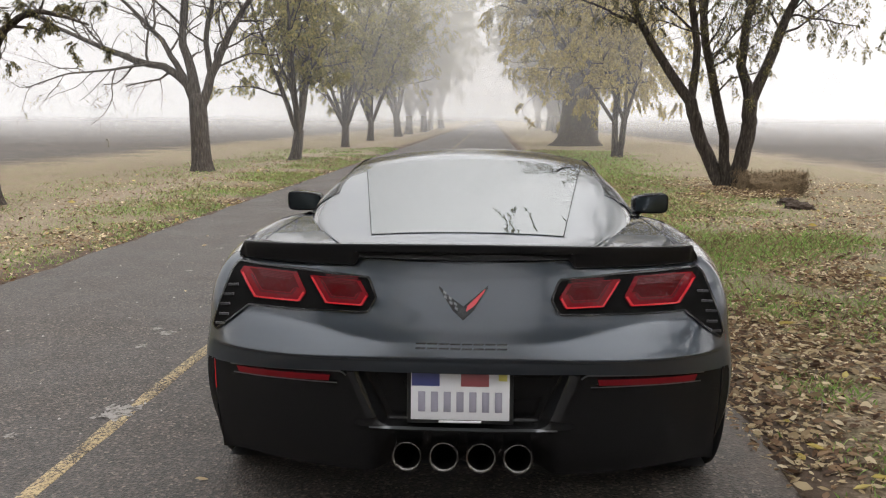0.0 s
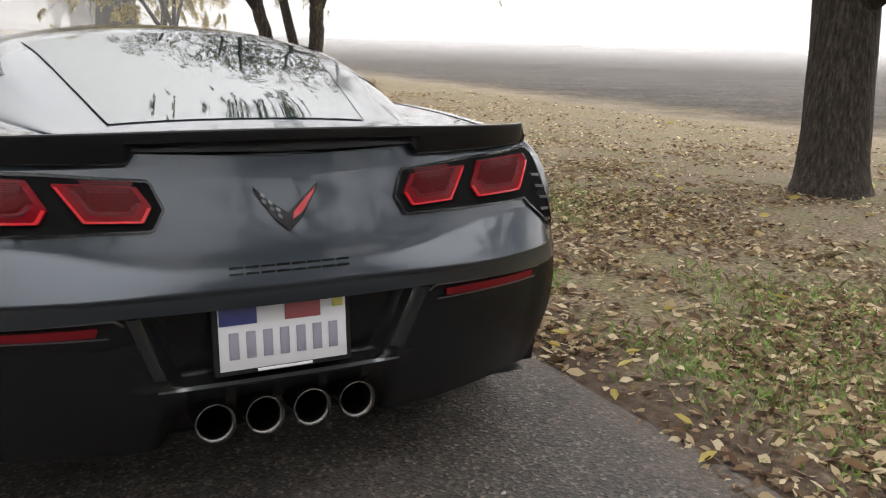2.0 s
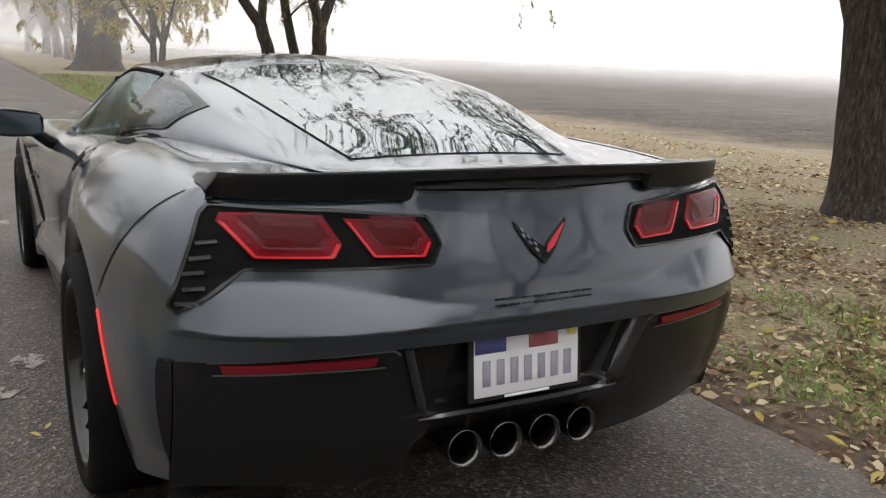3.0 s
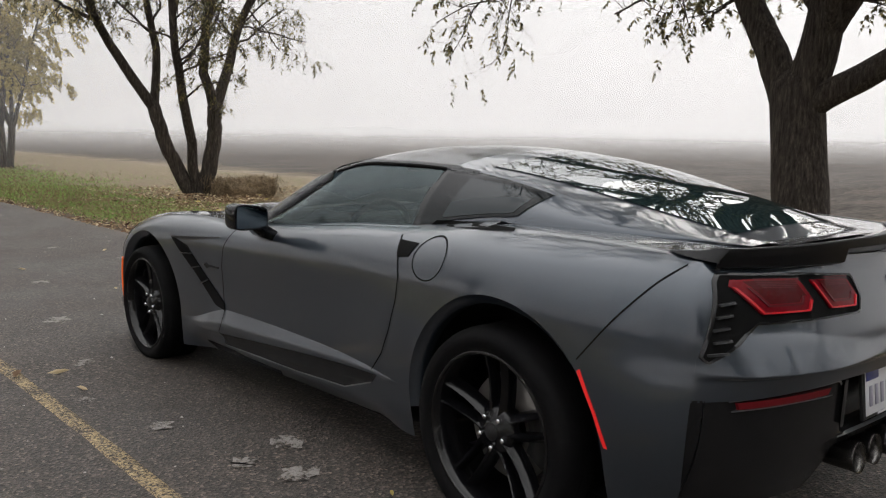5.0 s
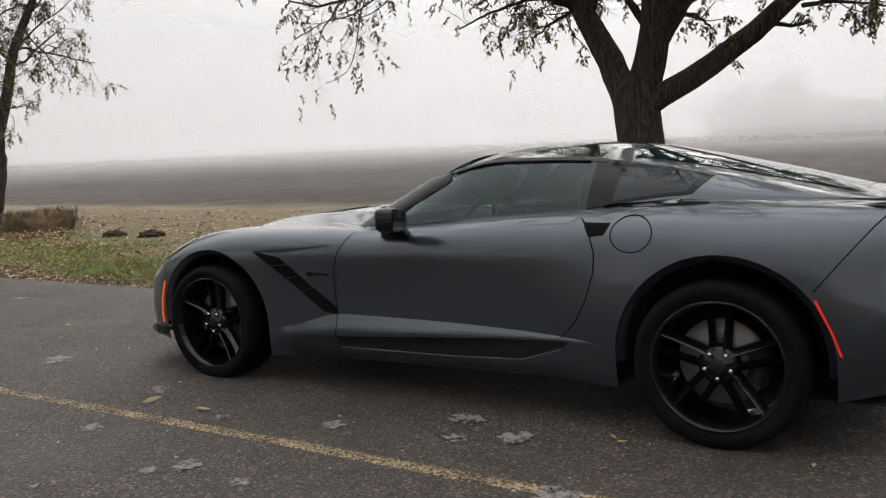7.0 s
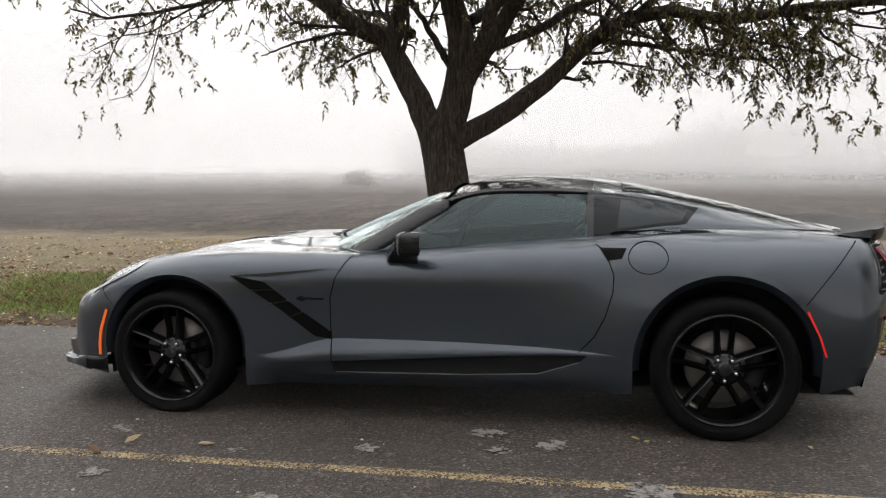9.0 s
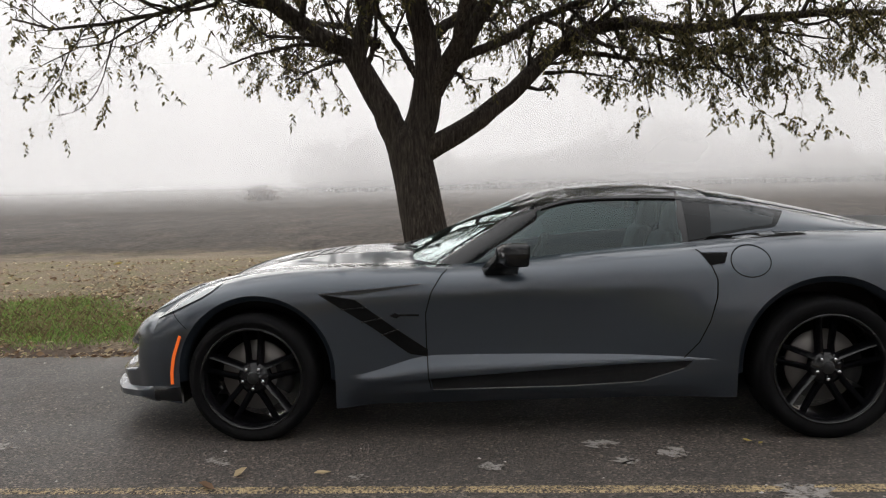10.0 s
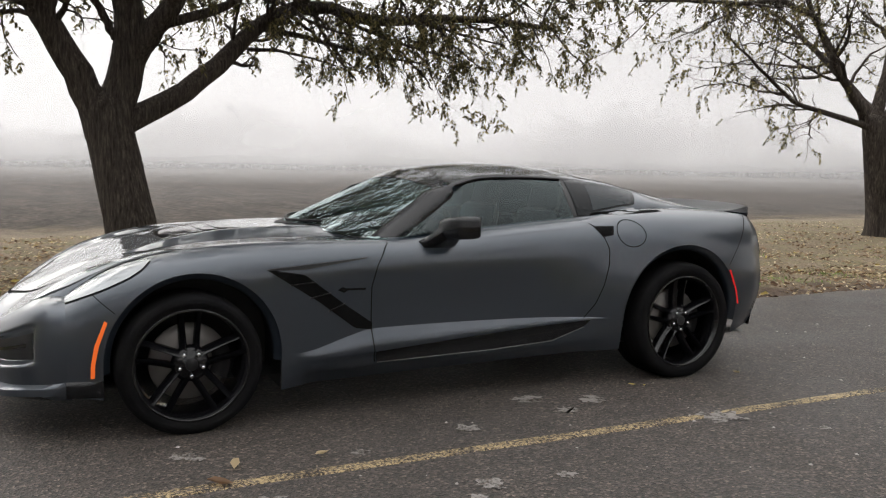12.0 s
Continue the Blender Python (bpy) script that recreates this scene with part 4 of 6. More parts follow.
# ---- cabin ----
sheet("cabin_tub", [[(x, y, z) for x, z in ((-0.70, 0.80), (-0.66, 0.35), (-0.3, 0.28), (0.3, 0.28), (0.66, 0.35), (0.70, 0.80))] for y in (0.35, 1.0, 1.75)], leather, car)
sheet("cabin_bulkhead", [[(x, 0.36, z) for x in steps(-0.66, 0.66, 6)] for z in (0.3, 0.6, 0.90)], leather, car)
sheet("boot_floor", [[(x, y, 0.86) for x in steps(-0.5, 0.5, 4)] for y in steps(-0.5, 0.38, 4)], leather, car)
sheet("dashboard", [[(x, y, z - 0.03 * abs(x)) for y, z in ((1.50, 0.55), (1.48, 0.74), (1.55, 0.81), (1.75, 0.83), (1.98, 0.82))] for x in steps(-0.68, 0.68, 16)], leather, car)
for x in (-0.36, 0.36):
    seat = rounded_box("seat", (0.50, 0.50, 0.16), (x, 0.98, 0.38), 0.06, leather, car)
    rounded_box("backrest", (0.50, 0.14, 0.58), (x, 0.70, 0.66), 0.06, leather, seat, turn=Euler((radians(14), 0, 0)).to_matrix().to_4x4(), taper=0.8)
    rounded_box("headrest", (0.26, 0.10, 0.17), (x, 0.60, 1.00), 0.04, leather, seat, turn=Euler((radians(10), 0, 0)).to_matrix().to_4x4(), taper=0.85)
wheel_ring = [Vector((-0.36 + 0.18 * math.cos(w), 1.33 + 0.18 * math.sin(w) * -0.35, 0.76 + 0.18 * math.sin(w) * 0.94)) for w in steps(0, 2 * math.pi, 36)]
steering = rod("steering_wheel", wheel_ring, 0.016, leather, car, 8)
for w in (0.2, math.pi - 0.2, -math.pi / 2):
    rod("steering_spoke", [(-0.36, 1.34, 0.755), (-0.36 + 0.17 * math.cos(w), 1.33 - 0.06 * math.sin(w), 0.76 + 0.16 * math.sin(w))], 0.018, leather, steering, 6)
rod("inner_mirror", [(-0.10, 1.42, 1.085), (0.10, 1.42, 1.085)], 0.025, satin_black, car, 8)


# ---- wheels ----
def build_wheel(place, sign, radius, rim_r, width):
    """One wheel: tyre, rim with five split spokes, disc, caliper, nuts. sign: the side its face looks to."""
    w = width
    px, py, pz = place
    tyre = lathe("wheel", [(rim_r - 0.004, 0.0), (rim_r + 0.006, 0.008), (rim_r + 0.02, 0.012), (radius - 0.035, 0.014), (radius - 0.014, 0.004), (radius - 0.004, -0.02), (radius, -0.05), (radius, -w + 0.04), (radius - 0.03, -w + 0.005), (rim_r, -w)], place, sign, rubber, car, 72, "low-profile tyre on a black alloy wheel")
    for k in range(3):
        x = -0.06 - 0.055 * k
        lathe("tread_groove", [(radius + 0.0006, x), (radius + 0.0006, x - 0.009)], place, sign, seam, tyre, 72)
    lathe("rim", [(rim_r - 0.002, -0.002), (rim_r - 0.008, 0.002), (rim_r - 0.016, -0.004), (rim_r - 0.024, -0.03), (rim_r - 0.030, -0.10), (rim_r - 0.02, -w + 0.01)], place, sign, rim_black, tyre, 72)
    lathe("rim_lip", [(rim_r - 0.003, 0.003), (rim_r - 0.009, 0.006), (rim_r - 0.013, 0.004), (rim_r - 0.015, -0.004)], place, sign, lip_black, tyre, 72)
    lathe("hub", [(0.001, -0.022), (0.030, -0.022), (0.036, -0.028), (0.062, -0.034), (0.078, -0.045), (0.082, -0.07)], place, sign, rim_black, tyre, 40)
    lathe("hub_cap", [(0.001, -0.018), (0.024, -0.0185), (0.029, -0.023)], place, sign, satin_black, tyre, 28)
    lathe("brake_disc", [(0.07, -0.105), (0.168, -0.105), (0.172, -0.115), (0.168, -0.13)], place, sign, disc_metal, tyre, 60)
    cal = []
    for k in range(9):
        a = math.radians(150 + 60 * k / 8)
        cal.append([(px + sign * x, py + r * math.cos(a), pz + r * math.sin(a)) for r, x in ((0.100, -0.14), (0.105, -0.085), (0.180, -0.085), (0.186, -0.14))])
    sheet("brake_caliper", cal, satin_black, tyre)
    for k in range(5):
        base = math.radians(90 + 72 * k)
        for side in (-1, 1):
            rows = []
            for t in steps(0, 1, 8):
                r = 0.050 + (rim_r - 0.016 - 0.050) * t
                across = side * (0.027 + 0.014 * t)
                half = 0.0140 - 0.002 * t
                face = -0.032 - 0.014 * math.sin(math.pi * t * 0.6) + 0.028 * t**2
                c, s = math.cos(base), math.sin(base)
                ring = []
                for tx, dx in ((-half * 1.15, -0.045), (-half, -0.016 + 0.010 * side), (-half * 0.6, -0.006 + 0.007 * side), (half * 0.6, -0.006 - 0.007 * side), (half, -0.016 - 0.010 * side), (half * 1.15, -0.045)):
                    ring.append((px + sign * (face + dx), py + r * c - (tx + across) * s, pz + r * s + (tx + across) * c))
                rows.append(ring)
            crisp(sheet("spoke", rows, rim_black, tyre), 0.6)
        a = base + math.radians(36)
        r = 0.052
        c, s = math.cos(a), math.sin(a)
        rod("wheel_nut", [(px + sign * -0.05, py + r * c, pz + r * s), (px + sign * -0.020, py + r * c, pz + r * s), (px + sign * -0.016, py + r * c, pz + r * s)], [0.0095, 0.0095, 0.006], chrome, tyre, 8)
    return tyre


for sign in (-1, 1):
    build_wheel((sign * 0.920, 0.006, 0.321), sign, 0.333, 0.261, 0.27)
    build_wheel((sign * 0.902, 2.706, 0.300), sign, 0.313, 0.251, 0.24)


# ---- ground, road and verges ----
def lumps(x, y, size, seed=0.0):
    return noise.noise(Vector((x / size, y / size, seed)))


def road_edge(y, side):
    if side > 0:
        return 1.24 + 0.05 * lumps(0, y, 0.7, 3) + 0.03 * lumps(0, y, 0.22, 5)
    return -3.88 + 0.07 * lumps(0, y, 0.9, 8) + 0.03 * lumps(0, y, 0.25, 9)


def ground_z(x, y):
    """The lie of the land: flat under the road, low uneven verges, ploughed ridges in the fields."""
    out_by = max(x - 1.24, -3.88 - x)
    if out_by < 0:
        return -0.05 + 0.04 * smooth(-0.12, 0.0, out_by)
    z = -0.010 + 0.025 * smooth(0.0, 0.5, out_by)
    z += smooth(0.05, 0.8, out_by) * (0.030 * lumps(x, y, 1.3, 1) + 0.014 * lumps(x, y, 0.4, 2) + 0.006 * lumps(x, y, 0.13, 4))
    z -= 0.18 * math.exp(-(((x - 5.6) / 2.2) ** 2) - ((y - 14.0) / 3.0) ** 2)
    field = smooth(8.0, 12.0, x) + smooth(-7.5, -10.5, x)
    z += field * (0.05 * lumps(x, y, 0.9, 6) + 0.03 * lumps(x, y, 0.3, 7) - 0.05)
    return z


earth = material("verge_earth", (0.12, 0.085, 0.06), 0.95, spec=0.15)
ep = xyz_of(earth)
big, mid, fine = noise_of(earth, 0.55, 5.0), noise_of(earth, 2.6, 6.0), noise_of(earth, 38.0, 5.0)
dirt = ramp_of(earth, fine.outputs[0], (0.30, (0.058, 0.044, 0.030)), (0.5, (0.172, 0.133, 0.090)), (0.70, (0.31, 0.25, 0.178)))
turf = ramp_of(earth, fine.outputs[0], (0.3, (0.066, 0.061, 0.032)), (0.55, (0.168, 0.153, 0.080)), (0.8, (0.31, 0.275, 0.155)))
turf_where = ramp_of(earth, mid.outputs[0], (0.46, (0, 0, 0)), (0.58, (1, 1, 1)))
verge = mix_of(earth, mix_of(earth, 1.0, turf_where, (0.72, 0.72, 0.72), "MULTIPLY"), dirt, turf)
# wet mud beside the asphalt
mud = ramp_of(earth, noise_of(earth, 16.0, 6.0, 0.7).outputs[0], (0.3, (0.042, 0.029, 0.021)), (0.6, (0.100, 0.072, 0.053)), (0.8, (0.18, 0.138, 0.107)))
mud_line = node(earth, "ShaderNodeMath")
mud_line.operation = "MULTIPLY_ADD"
wire(earth, mid.outputs[0], mud_line.inputs[0])
mud_line.inputs[1].default_value = -1.4
off_axis = node(earth, "ShaderNodeMath")
off_axis.operation = "ADD"
off_axis.inputs[1].default_value = 1.32
wire(earth, ep.outputs["X"], off_axis.inputs[0])
off_road = node(earth, "ShaderNodeMath")
off_road.operation = "ABSOLUTE"
wire(earth, off_axis.outputs[0], off_road.inputs[0])
from_edge = node(earth, "ShaderNodeMath")
from_edge.operation = "SUBTRACT"
from_edge.inputs[1].default_value = 1.32
wire(earth, off_road.outputs[0], from_edge.inputs[0])
wire(earth, from_edge.outputs[0], mud_line.inputs[2])
mud_where = ramp_of(earth, mud_line.outputs[0], (0.0, (1, 1, 1)), (0.70, (1, 1, 1)), (0.98, (0, 0, 0)))
verge = mix_of(earth, mud_where, verge, mud)
# trodden bare tracks along both verges
wander = node(earth, "ShaderNodeMath")
wander.operation = "MULTIPLY_ADD"
wire(earth, big.outputs[0], wander.inputs[0])
wander.inputs[1].default_value = 1.6
wire(earth, ep.outputs["X"], wander.inputs[2])
strip = node(earth, "ShaderNodeMapRange")
for key, value in (("From Min", -9.2), ("From Max", 14.8)):
    strip.inputs[key].default_value = value
wire(earth, wander.outputs[0], strip.inputs["Value"])
bare = ramp_of(earth, strip.outputs[0], (0.125, (0, 0, 0)), (0.146, (0.45, 0.45, 0.45)), (0.179, (0.45, 0.45, 0.45)), (0.20, (0, 0, 0)), (0.815, (0, 0, 0)), (0.835, (0.5, 0.5, 0.5)), (0.865, (0.5, 0.5, 0.5)), (0.885, (0, 0, 0)))
sandy = ramp_of(earth, fine.outputs[0], (0.28, (0.14, 0.105, 0.080)), (0.5, (0.24, 0.19, 0.148)), (0.75, (0.36, 0.30, 0.245)))
verge = mix_of(earth, mix_of(earth, 1.0, bare, ramp_of(earth, mid.outputs[0], (0.35, (0.2,) * 3), (0.6, (1.3,) * 3)), "MULTIPLY"), verge, sandy)
soil = ramp_of(earth, noise_of(earth, 7.0, 7.0).outputs[0], (0.3, (0.030, 0.026, 0.022)), (0.55, (0.062, 0.053, 0.045)), (0.8, (0.125, 0.107, 0.092)))
# wheel ruts and clods across the ploughed soil
furrow = node(earth, "ShaderNodeMapping")
furrow.inputs["Scale"].default_value = (0.25, 1.0, 1.0)
furrow.inputs["Rotation"].default_value = (0, 0, radians(-14))
wire(earth, earth.node_tree.nodes.new("ShaderNodeNewGeometry").outputs["Position"], furrow.inputs["Vector"])
soil = mix_of(earth, 1.0, soil, ramp_of(earth, noise_of(earth, 1.1, 6.0, 0.65, furrow.outputs[0]).outputs[0], (0.32, (0.75,) * 3), (0.5, (1.0,) * 3), (0.68, (1.4, 1.35, 1.3))), "MULTIPLY")
wob = node(earth, "ShaderNodeMath")
wob.operation = "MULTIPLY_ADD"
wire(earth, big.outputs[0], wob.inputs[0])
wob.inputs[1].default_value = 5.0
absx = node(earth, "ShaderNodeMath")
absx.operation = "ADD"
wire(earth, ep.outputs["X"], absx.inputs[0])
absx.inputs[1].default_value = 1.3
absd = node(earth, "ShaderNodeMath")
absd.operation = "ABSOLUTE"
wire(earth, absx.outputs[0], absd.inputs[0])
wire(earth, absd.outputs[0], wob.inputs[2])
far_out = node(earth, "ShaderNodeMapRange")
far_out.inputs["From Min"].default_value, far_out.inputs["From Max"].default_value = 13.6, 16.2
wire(earth, wob.outputs[0], far_out.inputs["Value"])
wire(earth, mix_of(earth, far_out.outputs[0], verge, soil), shader(earth).inputs["Base Color"])
bump_of(earth, mix_of(earth, 0.5, fine.outputs[0], noise_of(earth, 11.0).outputs[0]), 0.9, 0.04)


def axis_lines(lo, hi, fine_lo, fine_hi, fine_step, grow):
    made = []
    v = fine_lo
    while v < fine_hi:
        made.append(v)
        v += fine_step
    made.append(fine_hi)
    step, v = fine_step, fine_hi
    while v < hi:
        step *= grow
        v += step
        made.append(v)
    step, v, below = fine_step, fine_lo, []
    while v > lo:
        step *= grow
        v -= step
        below.append(v)
    return below[::-1] + made


gx = axis_lines(-1500, 1500, -6.0, 8.0, 0.07, 1.05)
gy = axis_lines(-1500, 1500, -3.5, 10.0, 0.09, 1.05)
sheet_rows = [[(x, y, ground_z(x, y)) for x in gx] for y in gy]
n, m = len(gy), len(gx)
ground = mesh_ob("ground", [p for r in sheet_rows for p in r], [(i * m + j, i * m + j + 1, (i + 1) * m + j + 1, (i + 1) * m + j) for i in range(n - 1) for j in range(m - 1)], earth)
tagged(ground, "brown earth verge with patchy grass running into dark ploughed fields", "ground", kind="structure")

def asphalt_look(m):
    """Worn stone chips in grey-brown tar: sets relief and gloss, returns the colour."""
    stones = noise_of(m, 95.0, kind="ShaderNodeTexVoronoi")
    patches, specks, smudge = noise_of(m, 0.9, 6.0), noise_of(m, 55.0, 5.0, 0.7), noise_of(m, 4.5, 5.0, 0.7)
    tar = ramp_of(m, patches.outputs[0], (0.3, (0.0415, 0.034, 0.0285)), (0.7, (0.0645, 0.053, 0.0445)))
    tar = mix_of(m, 1.0, tar, ramp_of(m, smudge.outputs[0], (0.3, (0.85,) * 3), (0.7, (1.15,) * 3)), "MULTIPLY")
    chips = ramp_of(m, stones.outputs["Color"], (0.2, (0.28, 0.28, 0.28)), (0.72, (1.0, 0.98, 0.96)), (0.97, (3.1, 2.95, 2.8)))
    wire(m, ramp_of(m, patches.outputs[0], (0.3, (0.58,) * 3), (0.7, (0.82,) * 3)), shader(m).inputs["Roughness"])
    bump_of(m, mix_of(m, 0.5, stones.outputs["Distance"], specks.outputs[0]), 0.9, 0.008)
    return mix_of(m, 1.0, mix_of(m, 1.0, tar, chips, "MULTIPLY"), ramp_of(m, specks.outputs[0], (0.3, (0.75,) * 3), (0.7, (1.25,) * 3)), "MULTIPLY")


asphalt = material("old_asphalt", (0.05, 0.05, 0.05), 0.75, spec=0.5)
# earth trodden over the asphalt along its edge
worn_edge = node(asphalt, "ShaderNodeMath")
worn_edge.operation = "MULTIPLY_ADD"
wire(asphalt, noise_of(asphalt, 3.0, 6.0, 0.7).outputs[0], worn_edge.inputs[0])
worn_edge.inputs[1].default_value = 0.9
wire(asphalt, xyz_of(asphalt).outputs["X"], worn_edge.inputs[2])
edge_where = node(asphalt, "ShaderNodeMapRange")
for key, value in (("From Min", 1.40), ("From Max", 1.80), ("To Min", 0.0), ("To Max", 0.8)):
    edge_where.inputs[key].default_value = value
wire(asphalt, worn_edge.outputs[0], edge_where.inputs["Value"])
edge_dirt = ramp_of(asphalt, noise_of(asphalt, 30.0, 6.0, 0.75).outputs[0], (0.3, (0.035, 0.025, 0.018)), (0.7, (0.115, 0.085, 0.063)))
wire(asphalt, mix_of(asphalt, edge_where.outputs[0], asphalt_look(asphalt), edge_dirt), shader(asphalt).inputs["Base Color"])
rows = []
for y in axis_lines(-400, 900, -5.0, 14.0, 0.12, 1.06):
    a, b = road_edge(y, -1), road_edge(y, 1)
    rows.append([(a, y, -0.05), (a + 0.01, y, -0.012)] + [(a + 0.05 + (b - a - 0.10) * k / 10, y, 0.0) for k in range(11)] + [(b - 0.01, y, -0.012), (b, y, -0.05)])
road = sheet("road", rows, asphalt)
tagged(road, "narrow worn grey asphalt road with speckled stone chips", "road", kind="structure")

# worn centre line, a few thin islands of old yellow paint
yellow = material("worn_yellow_paint", (0.42, 0.27, 0.08), 0.8, spec=0.3)
worn = mix_of(yellow, 0.27, noise_of(yellow, 70.0, 6.0, 0.8).outputs[0], noise_of(yellow, 3.1, 5.0).outputs[0])
keep = ramp_of(yellow, worn, (0.479, (0, 0, 0)), (0.545, (0.85, 0.85, 0.85)))
tone = ramp_of(yellow, noise_of(yellow, 9.0, 5.0).outputs[0], (0.35, (0.33, 0.245, 0.130)), (0.7, (0.50, 0.385, 0.205)))
wire(yellow, mix_of(yellow, keep, asphalt_look(yellow), tone), shader(yellow).inputs["Base Color"])
rows = []
for y in axis_lines(-200, 500, -5.0, 14.0, 0.10, 1.08):
    c = -1.565 + 0.010 * lumps(y, 0, 1.5, 12)
    h = 0.032 + 0.012 * lumps(y, 0, 0.3, 13)
    rows.append([(c - h - 0.005, y, -0.001), (c - h, y, 0.0035), (c + h, y, 0.0035), (c + h + 0.005, y, -0.001)])
tagged(sheet("centre_line", rows, yellow), "faded broken yellow paint line on the asphalt", "road marking", kind="structure")

# pale spalled spots on the road
spot_mat = material("spalled_asphalt", (0.16, 0.155, 0.15), 0.9, spec=0.2)
sn = noise_of(spot_mat, 60.0, 5.0, 0.7)
wire(spot_mat, mix_of(spot_mat, ramp_of(spot_mat, mix_of(spot_mat, 0.5, sn.outputs[0], noise_of(spot_mat, 17.0, 4.0).outputs[0]), (0.43, (0, 0, 0)), (0.53, (1, 1, 1))), asphalt_look(spot_mat), (0.225, 0.21, 0.195)), shader(spot_mat).inputs["Base Color"])
rng = random.Random(4)
SPOTS = [(-1.12, 0.77, 0.085), (-1.0, 1.06, 0.075), (-1.31, 1.57, 0.06), (-1.94, 1.80, 0.06), (-1.78, 2.58, 0.06), (-1.23, 0.99, 0.055), (-1.20, 2.80, 0.05), (-2.04, 1.90, 0.035), (-1.97, 1.49, 0.04), (-1.43, 2.12, 0.04),
         (-2.33, 2.17, 0.03), (-1.44, 4.56, 0.05), (-1.98, 4.93, 0.05), (-1.45, 4.03, 0.035), (-0.66, 5.48, 0.08), (-1.62, 0.36, 0.12), (-0.86, 3.45, 0.05), (-1.25, 2.75, 0.03), (-0.30, -1.88, 0.05), (-2.69, 5.28, 0.04), (-2.56, 3.97, 0.035), (-1.94, 0.05, 0.03), (-1.0, 3.95, 0.09)]
for _ in range(14):
    SPOTS.append((rng.uniform(-3.4, 0.9), rng.uniform(5.5, 16.0), rng.uniform(0.04, 0.10)))
for x, y, r in SPOTS:
    if abs(x) < 0.9 and y < 3.8:
        continue
    pts = [(x + r * math.cos(w) * (0.8 + 0.9 * lumps(math.cos(w) + x, math.sin(w) + y, 0.5, 2)), y + 1.1 * r * math.sin(w) * (0.8 + 0.9 * lumps(math.cos(w) + x, math.sin(w) + y, 0.4, 7)), 0.0045) for w in steps(0, 2 * math.pi, 22)[:-1]]
    ob = mesh_ob("road_spot", pts, [tuple(range(len(pts)))], spot_mat)
    tagged(ob, "pale worn patch on the asphalt", "road patch", "worn patches on the road", "structure")


# ---- trees ----
bark = material("rough_grey_bark", (0.07, 0.06, 0.05), 0.95, spec=0.15)
bg_ = bark.node_tree.nodes.new("ShaderNodeNewGeometry")
bmap = node(bark, "ShaderNodeMapping")
bmap.inputs["Scale"].default_value = (1.0, 1.0, 0.13)
wire(bark, bg_.outputs["Position"], bmap.inputs["Vector"])
ridges = noise_of(bark, 36.0, 7.0, 0.7, bmap.outputs[0])
wire(bark, ramp_of(bark, ridges.outputs[0], (0.35, (0.022, 0.018, 0.015)), (0.55, (0.070, 0.058, 0.048)), (0.75, (0.16, 0.138, 0.118))), shader(bark).inputs["Base Color"])
bump_of(bark, ridges.outputs[0], 1.0, 0.05)


def leaf_material(name, dark, middle, light):
    m = material(name, middle, 0.65, spec=0.25)
    g = m.node_tree.nodes.new("ShaderNodeNewGeometry")
    c = ramp_of(m, g.outputs["Random Per Island"], (0.0, dark), (0.5, middle), (1.0, light))
    wire(m, c, shader(m).inputs["Base Color"])
    soft = node(m, "ShaderNodeBsdfTranslucent")
    wire(m, c, soft.inputs["Color"])
    mixed = node(m, "ShaderNodeMixShader", Fac=0.45)
    wire(m, shader(m).outputs[0], mixed.inputs[1])
    wire(m, soft.outputs[0], mixed.inputs[2])
    wire(m, mixed.outputs[0], m.node_tree.nodes["Material Output"].inputs[0])
    return m


leaf_olive = leaf_material("olive_autumn_leaves", (0.038, 0.034, 0.018), (0.09, 0.083, 0.036), (0.18, 0.145, 0.06))
leaf_yellow = leaf_material("yellowing_leaves", (0.15, 0.12, 0.04), (0.31, 0.245, 0.075), (0.48, 0.375, 0.12))
leaf_dry = leaf_material("dry_brown_leaves", (0.035, 0.025, 0.018), (0.07, 0.05, 0.035), (0.12, 0.09, 0.06))


